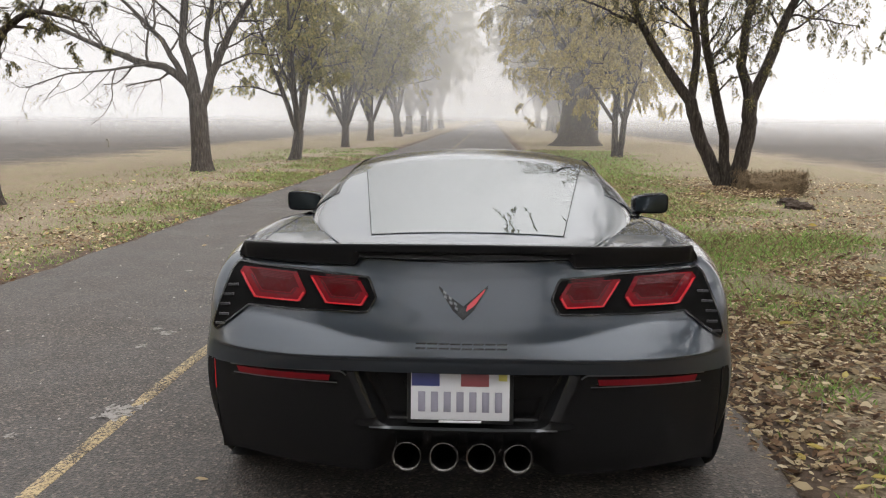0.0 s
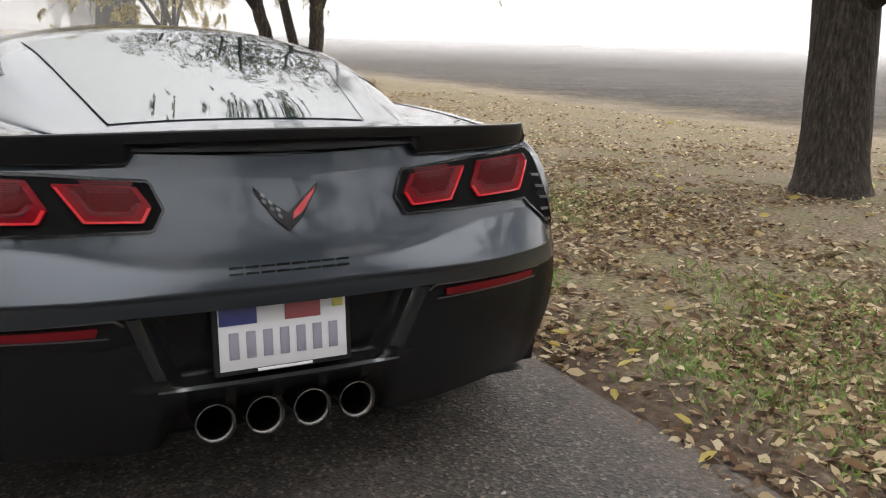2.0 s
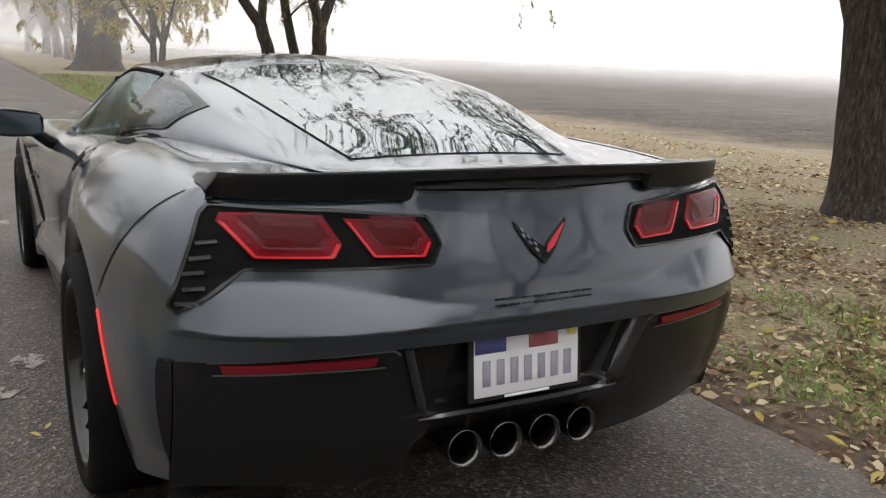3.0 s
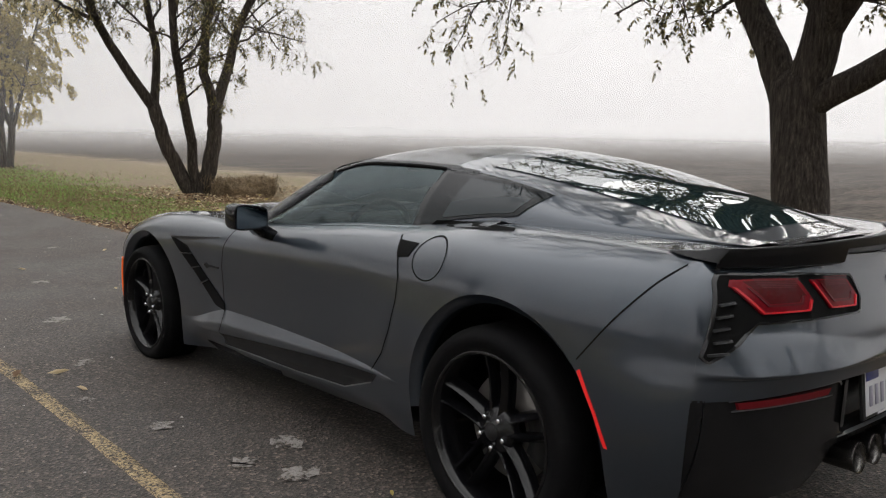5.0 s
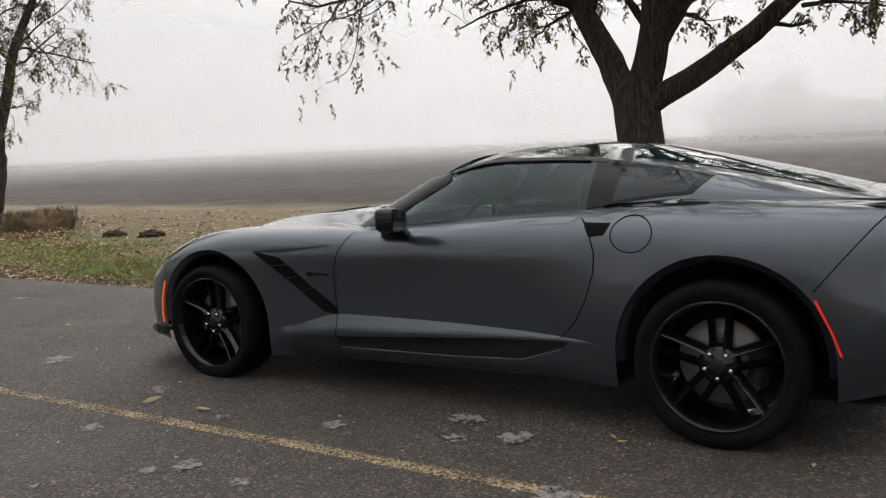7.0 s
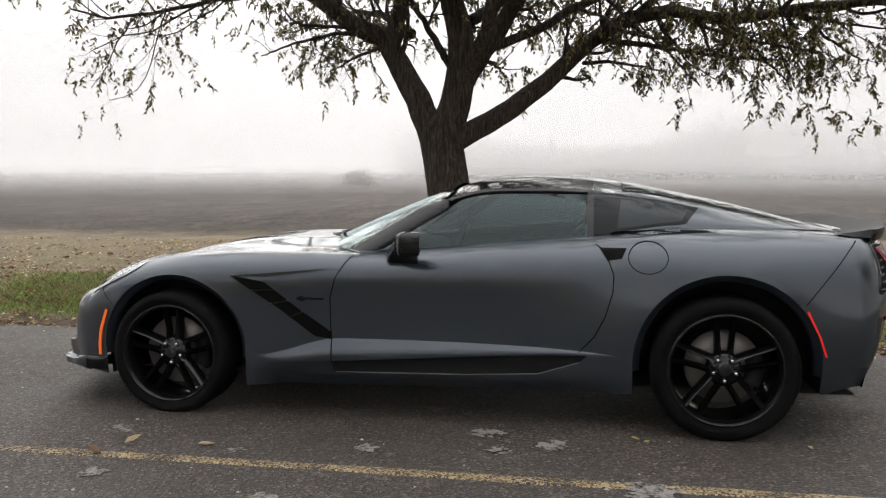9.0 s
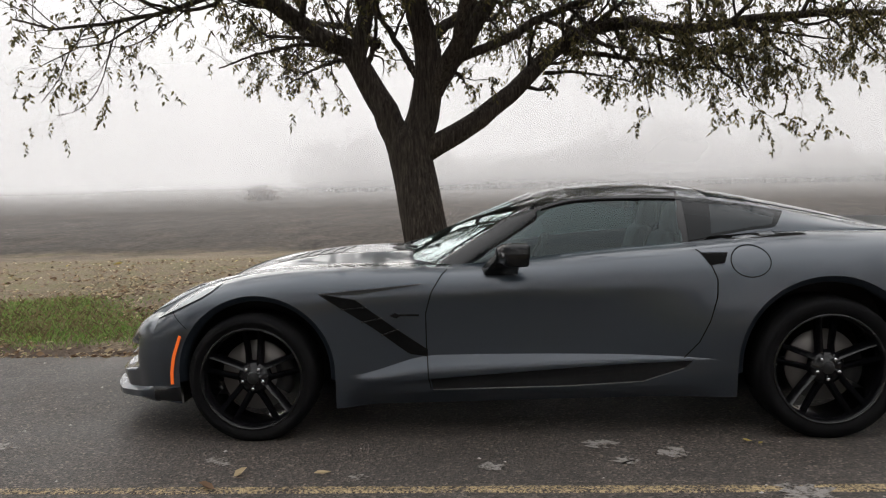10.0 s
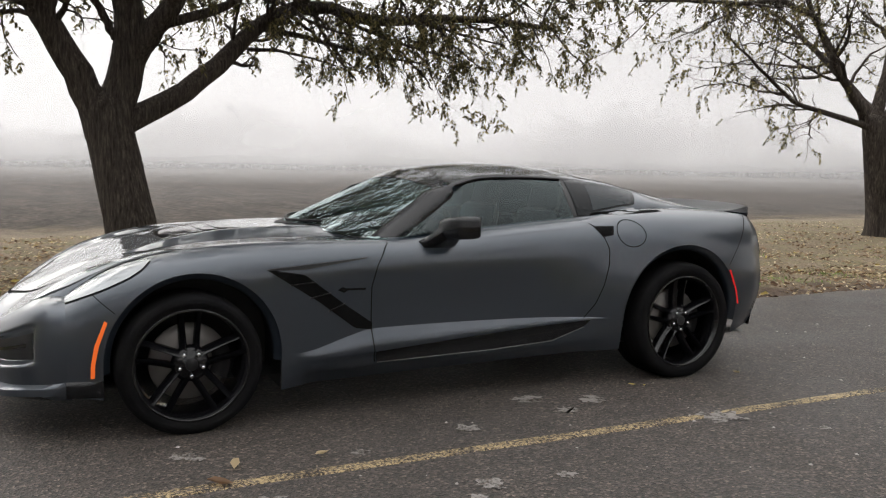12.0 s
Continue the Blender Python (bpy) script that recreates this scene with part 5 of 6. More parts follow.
class Wood:
    """Collects the limbs and leaves of one tree."""

    def __init__(self, seed):
        self.rng = random.Random(seed)
        self.v, self.f, self.lv, self.lf = [], [], [], []

    def limb(self, pts, radii, sides):
        v, f = tube_rings(pts, radii, sides)
        o = len(self.v)
        self.v += v
        self.f += [tuple(k + o for k in face) for face in f]

    def leaf(self, p, d, length, width):
        side = d.cross(Vector((self.rng.uniform(-1, 1), self.rng.uniform(-1, 1), self.rng.uniform(-0.4, 0.4)))).normalized() * width
        o = len(self.lv)
        sag = Vector((0, 0, -0.12 * length))
        self.lv += [p, p + d * length * 0.45 + side, p + d * length + sag, p + d * length * 0.45 - side]
        self.lf += [(o, o + 1, o + 2), (o, o + 2, o + 3)]

    def spray(self, p, d, size, leaflets, width):
        """A drooping stalk with leaflets in pairs."""
        r = self.rng
        d = (d + Vector((0, 0, -1.0))).normalized()
        for k in range(leaflets):
            t = (k // 2 + 0.6) / (leaflets / 2)
            q = p + d * size * t + Vector((0, 0, -0.15 * size * t * t))
            out = Vector((r.uniform(-1, 1), r.uniform(-1, 1), r.uniform(-1.3, -0.1))).normalized()
            self.leaf(q, out, size * r.uniform(0.28, 0.45), width * r.uniform(0.7, 1.2))

    def path(self, p, d, length, n, wander, lift):
        r, pts = self.rng, [p]
        d = d.normalized()
        for k in range(n):
            d = (d + Vector((r.gauss(0, wander), r.gauss(0, wander), r.gauss(0, wander) + lift))).normalized()
            pts.append(pts[-1] + d * length / n)
        return pts

    def grow(self, pts, r0, r1, level, spec):
        """One limb along pts, and all that grows from it. spec: a dict of numbers for the whole tree."""
        r, n = self.rng, len(pts)
        radii = [r0 + (r1 - r0) * (k / (n - 1)) ** 0.8 for k in range(n)]
        self.limb(pts, radii, (10, 7, 5, 3, 3)[min(level, 4)])
        total = sum((b - a).length for a, b in zip(pts, pts[1:]))
        if level >= spec["levels"]:
            for _ in range(spec["sprays"]):
                if r.random() < spec["leafy"]:
                    k = r.randrange(1, n)
                    self.spray(pts[k], (pts[k] - pts[k - 1]).normalized(), spec["spray"] * r.uniform(0.7, 1.2), spec["leaflets"], spec["leaf_w"])
            return
        count = max(2, int(total * spec["twigs"][min(level, len(spec["twigs"]) - 1)] * r.uniform(0.8, 1.2)))
        for k in range(count):
            t = 0.22 + 0.78 * (k + r.random()) / count
            i = min(int(t * (n - 1)), n - 2)
            a = t * (n - 1) - i
            p = pts[i].lerp(pts[i + 1], min(a, 1.0))
            d = (pts[i + 1] - pts[i]).normalized()
            axis = Vector((r.gauss(0, 1), r.gauss(0, 1), r.gauss(0, 0.6)))
            away = (axis - d * axis.dot(d)).normalized()
            w = math.radians(r.uniform(32, 68))
            out = d * math.cos(w) + away * math.sin(w)
            length = min(total * 0.55, spec["reach"][min(level, len(spec["reach"]) - 1)]) * r.uniform(0.55, 1.1)
            rad = min(radii[i] * 0.55, spec["thick"][min(level, len(spec["thick"]) - 1)]) * r.uniform(0.7, 1.1)
            sub = self.path(p, out, length, (7, 6, 5, 4)[min(level, 3)], (0.20, 0.26, 0.30, 0.30)[min(level, 3)], spec["lift"][min(level, len(spec["lift"]) - 1)])
            self.grow(sub, rad, rad * 0.35, level + 1, spec)

    def stem(self, rows, r0, r1, spec, level=0, n=18, keep=False):
        """A limb given by its own places; keep: nothing grows from it."""
        pts = along(rows, n)
        pts = [p + Vector((self.rng.gauss(0, 0.012), self.rng.gauss(0, 0.012), 0)) * (0 if k in (0, n) else 1) for k, p in enumerate(pts)]
        if keep:
            radii = [r0 + (r1 - r0) * k / n for k in range(n + 1)]
            self.limb(pts, radii, 16)
        else:
            self.grow(pts, r0, r1, level, spec)

    def finish(self, label, leaves, place=None):
        tree = new("tree")
        tagged(tree, label, "tree", "roadside trees")
        mesh_ob("trunk", self.v, self.f, bark, tree)
        if self.lv:
            crown = mesh_ob("crown", self.lv, self.lf, leaves, tree)
            crown["kind"] = "stuff"
        if place:
            tree.matrix_world = place
        return tree


def flare(points, radii, wood):
    """A trunk whose foot widens into roots."""
    pts = [Vector(p) for p in points]
    n = 14
    fine_pts = along(pts, n)
    rr = [radii[0] + (radii[1] - radii[0]) * min(1.0, (k / n) * 1.0) + radii[0] * 0.55 * math.exp(-k * 0.9) for k in range(n + 1)]
    sides = 20
    up = (fine_pts[-1] - fine_pts[-2]).normalized()
    for rise, share in ((0.35, 0.93), (0.65, 0.72), (0.85, 0.42), (0.95, 0.08)):
        fine_pts.append(fine_pts[n] + up * rr[n] * rise)
        rr.append(rr[n] * share)
    v, f = tube_rings(fine_pts, rr, sides)
    for k, p in enumerate(v):
        c = fine_pts[k // sides]
        w = k % sides
        g = 1 + 0.10 * math.sin(w * 5 * 2 * math.pi / sides + 1) * math.exp(-(k // sides) * 0.5) + 0.05 * noise.noise(Vector((p.x * 6, p.y * 6, p.z * 2)))
        v[k] = c + (p - c) * g
    o = len(wood.v)
    wood.v += v
    wood.f += [tuple(a + o for a in face) for face in f]


NEAR = dict(levels=3, twigs=(4.0, 6.0, 7.5), reach=(1.5, 0.75, 0.36), thick=(0.045, 0.017, 0.0075), lift=(0.05, 0.03, -0.03), sprays=3, leafy=0.50, spray=0.17, leaflets=11, leaf_w=0.014)

# the big tree beside the car, with a heavy limb over the verge
w = Wood(11)
flare([(5.61, 2.22, -0.16), (5.71, 2.31, 0.5), (5.80, 2.41, 1.05), (5.86, 2.49, 1.50), (5.87, 2.51, 1.72)], (0.29, 0.265), w)
MAIN = (([(5.87, 2.56, 1.45), (5.87, 2.66, 1.80), (5.87, 2.78, 2.06), (5.87, 2.96, 2.42), (5.87, 3.17, 2.77), (5.86, 3.28, 2.92), (5.80, 3.56, 3.02), (5.72, 3.92, 3.30), (5.60, 4.25, 3.55), (5.35, 4.9, 3.85), (5.1, 5.6, 4.05)], 0.20, 0.05),
        ([(5.87, 3.14, 2.72), (5.87, 3.10, 3.05), (5.87, 3.00, 3.40), (5.8, 3.05, 4.2), (5.6, 3.3, 5.4)], 0.125, 0.035),
        ([(5.87, 2.48, 1.45), (5.87, 2.40, 1.80), (5.87, 2.32, 2.11), (5.87, 2.26, 2.53), (5.87, 2.29, 3.0), (5.87, 2.40, 3.5), (5.8, 2.45, 5.0), (5.7, 2.3, 6.4)], 0.235, 0.045),
        ([(5.87, 2.22, 2.35), (5.88, 2.06, 2.62), (5.88, 1.84, 2.85), (5.9, 1.66, 3.18), (5.92, 1.50, 3.40), (6.1, 1.3, 4.4), (6.3, 1.2, 5.6)], 0.15, 0.035),
        ([(5.87, 2.40, 2.55), (5.80, 2.58, 2.85), (5.72, 2.84, 3.30), (5.6, 3.0, 3.8)], 0.055, 0.02),
        ([(5.80, 2.20, 2.30), (5.6, 2.05, 2.60), (5.3, 1.85, 2.9), (4.9, 1.7, 3.5), (4.4, 1.6, 4.1), (3.7, 1.4, 4.7)], 0.09, 0.03),
        ([(5.86, 2.40, 1.56), (5.86, 2.22, 1.66), (5.86, 2.02, 1.76), (5.94, 1.74, 1.93), (6.08, 1.46, 2.15), (6.25, 1.10, 2.44), (6.42, 0.81, 2.74), (6.55, 0.55, 2.98), (6.65, 0.147, 3.19), (6.7, -0.36, 3.29), (6.7, -0.58, 3.22), (6.7, -1.07, 3.14), (6.7, -1.42, 3.17), (6.7, -1.9, 3.26), (6.7, -2.9, 3.32), (6.6, -3.9, 3.26)], 0.15, 0.035),
        ([(6.7, 0.52, 2.92), (6.7, 0.0, 2.86), (6.7, -0.49, 2.77), (6.7, -1.05, 2.67), (6.65, -1.74, 2.61)], 0.045, 0.012),
        ([(5.89, 1.96, 2.72), (5.9, 1.58, 2.86), (5.9, 1.16, 3.0), (5.9, 0.96, 3.17), (5.9, 0.69, 3.27), (5.8, 0.0, 3.5), (5.7, -0.8, 3.6), (5.6, -2.0, 3.62), (5.5, -3.2, 3.5)], 0.065, 0.02),
        ([(6.55, 0.75, 2.62), (6.3, 0.45, 2.60), (6.1, 0.1, 2.52), (6.0, -0.25, 2.42)], 0.03, 0.01),
        ([(6.8, -0.6, 3.15), (6.5, -1.1, 2.90), (6.3, -1.6, 2.74), (6.1, -2.1, 2.62)], 0.03, 0.01),
        ([(6.8, -1.8, 3.2), (6.5, -2.4, 3.02), (6.3, -2.9, 2.90)], 0.03, 0.01),
        ([(6.68, 0.2, 3.14), (6.6, -0.2, 2.85), (6.5, -0.5, 2.52), (6.5, -0.7, 2.30)], 0.028, 0.01),
        ([(6.7, -0.9, 3.12), (6.5, -1.3, 2.78), (6.4, -1.6, 2.45), (6.4, -1.8, 2.22)], 0.028, 0.01),
        ([(6.7, -1.9, 3.22), (6.5, -2.2, 2.85), (6.4, -2.6, 2.55)], 0.028, 0.01),
        ([(5.87, 3.10, 2.70), (6.2, 3.40, 2.82), (6.5, 3.80, 2.76), (6.7, 4.20, 2.60)], 0.04, 0.01),
        ([(5.86, 3.35, 2.95), (5.9, 3.9, 2.98), (5.9, 4.4, 2.88), (5.9, 4.9, 2.72)], 0.035, 0.01),
        ([(5.90, 2.10, 2.60), (6.3, 1.90, 2.62), (6.6, 1.75, 2.45)], 0.035, 0.01))
BOUGHS = (
         ([(5.35, 4.0, 3.50), (5.1, 4.7, 3.48), (5.0, 5.3, 3.28), (4.95, 5.9, 3.18), (4.9, 6.5, 3.12), (4.9, 7.0, 3.25)], 0.045, 0.012),
         ([(5.30, 3.3, 5.4), (5.0, 4.2, 6.2), (4.5, 5.4, 6.8), (4.0, 6.6, 7.0)], 0.06, 0.02),
         ([(5.4, 3.25, 4.6), (4.8, 4.0, 5.0), (4.0, 4.9, 5.4), (3.2, 5.8, 5.6)], 0.07, 0.02),
         ([(6.1, 1.5, 5.4), (5.6, 0.6, 6.4), (4.9, -0.3, 7.0), (4.2, -1.0, 7.2)], 0.06, 0.02),
         ([(5.9, 1.85, 3.8), (4.9, 1.2, 4.7), (3.6, 0.4, 5.3), (2.2, -0.4, 5.6), (0.9, -1.1, 5.6)], 0.09, 0.02),
         ([(5.5, 3.2, 4.3), (4.4, 2.9, 5.0), (3.0, 2.4, 5.5), (1.6, 1.9, 5.7), (0.4, 1.5, 5.6)], 0.09, 0.02),
         ([(5.9, 1.9, 3.6), (5.2, 0.3, 4.7), (4.4, -1.4, 5.2), (3.4, -3.0, 5.4)], 0.08, 0.02),
         ([(5.75, 2.05, 3.1), (6.3, 1.6, 3.5), (7.0, 1.1, 3.8), (7.8, 0.6, 3.9)], 0.08, 0.02),
         ([(5.72, 2.8, 2.95), (6.3, 3.3, 3.3), (7.0, 3.9, 3.5), (7.7, 4.3, 3.5)], 0.07, 0.02))
CANOPY = (([(5.75, 3.1, 4.4), (4.6, 3.3, 5.2), (3.0, 3.4, 5.7), (1.4, 3.3, 6.0), (-0.2, 3.1, 6.0)], 0.09, 0.02), ([(5.85, 1.6, 4.2), (4.4, 1.4, 5.4), (2.8, 1.0, 6.1), (1.2, 0.7, 6.4), (-0.4, 0.4, 6.3)], 0.09, 0.02),
          ([(5.9, 1.4, 4.6), (4.9, -0.2, 5.5), (3.6, -1.6, 5.9), (2.2, -2.8, 6.0)], 0.08, 0.02), ([(5.6, 3.2, 4.6), (4.4, 4.4, 5.4), (2.9, 5.2, 5.8), (1.3, 5.7, 5.9)], 0.08, 0.02), ([(5.75, 2.4, 5.2), (4.2, 2.4, 6.3), (2.5, 2.2, 7.0), (0.6, 2.1, 7.2)], 0.08, 0.02))
CANOPY_LEAVES = dict(NEAR, twigs=(3.6, 4.6, 6.0), reach=(1.7, 0.85, 0.40), leafy=0.5, lift=(0.03, 0.02, 0.0))
SPARSE = dict(NEAR, leafy=0.16, lift=(0.05, 0.03, -0.03), twigs=(4.4, 6.5, 7.5))
LOW = dict(NEAR, reach=(0.9, 0.55, 0.30), twigs=(4.2, 6.2, 8.0), leafy=0.42)
for rows, a, b in MAIN + tuple(([(x + 0.23, y + 0.10, z) for x, y, z in rows], a, b) for rows, a, b in BOUGHS):
    w.stem(rows, a, b, SPARSE if rows[-1][1] > 4.5 else LOW if rows[-1][2] < 3.3 else NEAR, n=24)
for rows, a, b in CANOPY:
    w.stem(rows, a, b, CANOPY_LEAVES, n=20)
w.finish("large dark-barked tree with thin drooping autumn leaves beside the road", leaf_olive)

# the three-stemmed tree further along
w = Wood(23)
THIN = dict(NEAR, twigs=(3.6, 5.2, 7.0), thick=(0.030, 0.013, 0.007), leafy=0.6, sprays=3, leaflets=9, spray=0.20, leaf_w=0.012, lift=(0.03, -0.02, -0.10))
flare([(4.98, 14.6, -0.24), (4.98, 14.6, -0.05), (4.98, 14.6, 0.16)], (0.30, 0.20), w)
STEMS = (([(4.86, 14.6, -0.05), (4.74, 14.65, 0.20), (4.35, 14.7, 1.03), (4.16, 14.7, 1.72)], 0.145, 0.125, True), ([(4.16, 14.7, 1.68), (3.70, 14.7, 2.30), (3.27, 14.7, 2.95), (3.02, 14.6, 3.35), (2.90, 14.6, 3.9), (2.7, 14.5, 5.2), (2.2, 14.0, 6.8)], 0.11, 0.03, False),
         ([(4.17, 14.7, 1.68), (4.25, 14.7, 2.7), (4.15, 14.75, 3.45), (4.05, 14.8, 4.0), (4.0, 14.9, 5.6), (3.8, 14.6, 7.6)], 0.09, 0.03, False), ([(3.02, 14.6, 3.25), (2.64, 14.6, 3.38), (2.25, 14.6, 3.58), (1.7, 14.5, 3.75)], 0.04, 0.012, False),
         ([(4.98, 14.5, 0.0), (4.86, 14.5, 0.45), (4.80, 14.4, 0.98), (4.50, 14.1, 1.88), (4.22, 13.7, 2.55), (4.05, 13.45, 3.2), (4.0, 13.4, 4.0), (4.0, 13.5, 5.8), (4.1, 13.5, 7.8)], 0.115, 0.03, False),
         ([(5.06, 14.5, 0.0), (5.14, 14.45, 0.35), (5.27, 14.35, 1.15), (5.24, 14.3, 1.74)], 0.165, 0.14, True), ([(5.24, 14.3, 1.68), (5.03, 14.3, 2.35), (5.10, 14.3, 3.3), (5.32, 14.3, 4.0), (5.5, 14.2, 5.6), (5.5, 14.0, 7.4)], 0.11, 0.03, False), ([(5.26, 14.3, 1.68), (5.50, 14.35, 2.22), (5.78, 14.5, 2.95), (6.08, 14.55, 3.66), (6.4, 14.6, 4.2), (7.0, 14.6, 5.6), (7.4, 14.4, 7.0)], 0.12, 0.03, False))
for rows, a, b, keep_bare in STEMS:
    w.stem(rows, a, b, THIN, n=16, keep=keep_bare)
w.finish("slender dark tree with three leaning stems and few leaves", leaf_olive)

# the half-bare tree down the road behind the car
w = Wood(31)
BARE = dict(NEAR, twigs=(4.2, 6.0, 7.0), leafy=0.16, lift=(0.05, 0.0, -0.06))
flare([(5.85, -10.55, -0.05), (5.82, -10.35, 0.9), (5.80, -10.1, 2.0)], (0.24, 0.20), w)
for rows, a, b in (([(5.80, -10.0, 1.95), (5.80, -9.15, 2.12), (5.7, -8.07, 2.26), (5.6, -7.16, 2.75), (5.5, -6.2, 3.3)], 0.06, 0.015), ([(5.80, -10.1, 1.9), (5.8, -9.4, 2.6), (5.75, -8.63, 3.46), (5.7, -8.2, 4.0), (5.6, -7.8, 5.2)], 0.10, 0.025),
                   ([(5.75, -8.5, 3.7), (5.7, -7.6, 3.9), (5.6, -6.73, 3.74), (5.5, -5.6, 3.66), (5.4, -4.55, 3.54)], 0.06, 0.015), ([(5.8, -10.1, 1.9), (5.9, -10.5, 3.0), (6.0, -10.8, 4.2), (6.1, -11.0, 6.0)], 0.13, 0.03),
                   ([(5.8, -10.2, 2.0), (5.0, -10.8, 3.0), (4.2, -11.2, 4.2), (3.4, -11.6, 5.2)], 0.10, 0.025), ([(5.8, -10.2, 2.1), (6.6, -10.0, 3.0), (7.6, -9.8, 4.0), (8.4, -9.4, 4.6)], 0.09, 0.02)):
    w.stem(rows, a, b, BARE, n=16)
w.finish("half-bare dark tree with spreading twigs", leaf_olive)

# left verge: an open-crowned tree
w = Wood(47)
flare([(-7.02, 17.5, -0.05), (-7.04, 17.5, 0.9), (-7.06, 17.5, 1.75)], (0.24, 0.21), w)
LEFT = dict(NEAR, twigs=(3.2, 4.6, 6.0), reach=(1.7, 0.9, 0.45), thick=(0.035, 0.014, 0.007), leafy=0.05, spray=0.18, leaflets=7, leaf_w=0.012, lift=(0.02, -0.02, -0.10))
for rows, a, b in (([(-7.06, 17.5, 1.45), (-7.25, 17.5, 2.10), (-7.80, 17.5, 2.55), (-8.35, 17.45, 2.62), (-9.2, 17.4, 2.95), (-10.2, 17.2, 3.4), (-11.2, 17.0, 3.9)], 0.13, 0.025), ([(-7.35, 17.5, 2.25), (-7.9, 17.5, 3.2), (-8.4, 17.4, 3.75), (-9.2, 17.3, 4.6)], 0.085, 0.025), ([(-8.2, 17.45, 2.62), (-9.1, 17.2, 2.45), (-10.0, 16.9, 2.35), (-10.8, 16.5, 2.0)], 0.04, 0.012),
                   ([(-7.04, 17.5, 1.45), (-6.80, 17.5, 2.05), (-6.45, 17.5, 2.9), (-6.05, 17.45, 3.6), (-5.5, 17.3, 4.3), (-5.0, 17.2, 5.2)], 0.135, 0.03), ([(-7.06, 17.5, 1.45), (-7.15, 17.5, 2.3), (-7.40, 17.5, 3.2), (-7.30, 17.6, 4.13), (-7.6, 17.8, 6.0)], 0.15, 0.03),
                   ([(-6.7, 17.5, 2.3), (-6.85, 17.6, 3.2), (-6.6, 17.7, 4.4), (-6.5, 17.8, 6.0)], 0.08, 0.03)):
    w.stem(rows, a, b, LEFT, n=14)
w.finish("open-crowned dark tree on the grass verge", leaf_olive)


def round_tree(seed, height, lean, leafy, spread, forks=(0.0,), low=0.13):
    """A small leafy roadside tree at the origin; forks: the stems that leave the ground, as sideways leans."""
    t = Wood(seed)
    r = t.rng
    fork = height * low
    spec = dict(levels=3, twigs=(2.2, 3.0, 4.2), reach=(1.7, 0.95, 0.5), thick=(0.04, 0.016, 0.007), lift=(0.04, 0.0, -0.05), sprays=6, leafy=leafy, spray=0.27, leaflets=10, leaf_w=0.022)
    for q, side_by in enumerate(forks):
        thin = 0.19 if len(forks) == 1 else 0.12
        foot = lean * 0.5 + side_by
        flare([(side_by * 0.4, 0, -0.05), (lean * 0.3 + side_by * 0.8, 0, fork * 0.5), (foot, 0, fork)], (thin, thin * 0.82), t)
        count = 7 if len(forks) == 1 else 4
        for k in range(count):
            a = 2 * math.pi * (k + r.uniform(-0.2, 0.2)) / count + q
            out = spread * r.uniform(0.55, 1.0) * (0.35 if k % 3 == 0 else 1.0)
            top = height * r.uniform(0.70, 1.0)
            p = Vector((foot, 0, fork - 0.15))
            rows = [p, p + Vector((math.cos(a) * out * 0.22, math.sin(a) * out * 0.22, top * 0.17)), p + Vector((math.cos(a) * out * 0.6, math.sin(a) * out * 0.6, top * 0.48)), p + Vector((math.cos(a) * out, math.sin(a) * out, top * 0.85))]
            t.stem(rows, 0.095 if len(forks) == 1 else 0.07, 0.022, spec, n=12)
    return t


leaf_mixed = leaf_material("yellow_green_leaves", (0.10, 0.095, 0.035), (0.20, 0.185, 0.065), (0.36, 0.29, 0.09))
yellow_tree = round_tree(5, 7.0, 0.3, 0.62, 2.5).finish("small tree with yellow-green autumn leaves on the verge", leaf_mixed, pose(-6.05, 23.4, 0, 0, 0, 20))
olive_tree = round_tree(8, 7.4, -0.2, 0.95, 2.9).finish("leafy olive-green tree on the verge", leaf_mixed, pose(-6.45, 35.3, 0, 0, 0, 100))
round_tree(15, 5.2, 0.1, 0.85, 2.8, (-0.16, 0.16), 0.26).finish("small twin-trunk tree with thin yellow leaves", leaf_yellow, pose(4.45, 26.6, 0))
# more of the avenue
for k, (src, x, y, turn, size) in enumerate(((olive_tree, -6.9, 46.5, 140, 1.1), (olive_tree, -6.4, 57.5, 10, 1.5), (olive_tree, -6.7, 68, 250, 1.7), (olive_tree, -6.3, 80, 70, 1.8), (olive_tree, -6.8, 94, 200, 2.0), (olive_tree, 6.0, 54, 40, 1.4), (olive_tree, 5.8, 64, 300, 1.8), (olive_tree, 6.0, 74, 30, 2.0), (olive_tree, -6.2, 108, 20, 2.2), (olive_tree, 6.0, 106, 250, 2.3), (olive_tree, 6.4, 90, 120, 2.2), (yellow_tree, -6.7, -13.5, 80, 1.2), (olive_tree, -6.9, -22, 310, 1.3), (olive_tree, 6.1, -19.5, 10, 1.3), (yellow_tree, 6.4, -28, 170, 1.3), (olive_tree, -6.6, -32, 60, 1.4), (olive_tree, 6.2, -38, 200, 1.4))):
    copy = copy_thing(src, pose(x, y, 0, 0, 0, turn))
    copy.scale = (size, size, size)

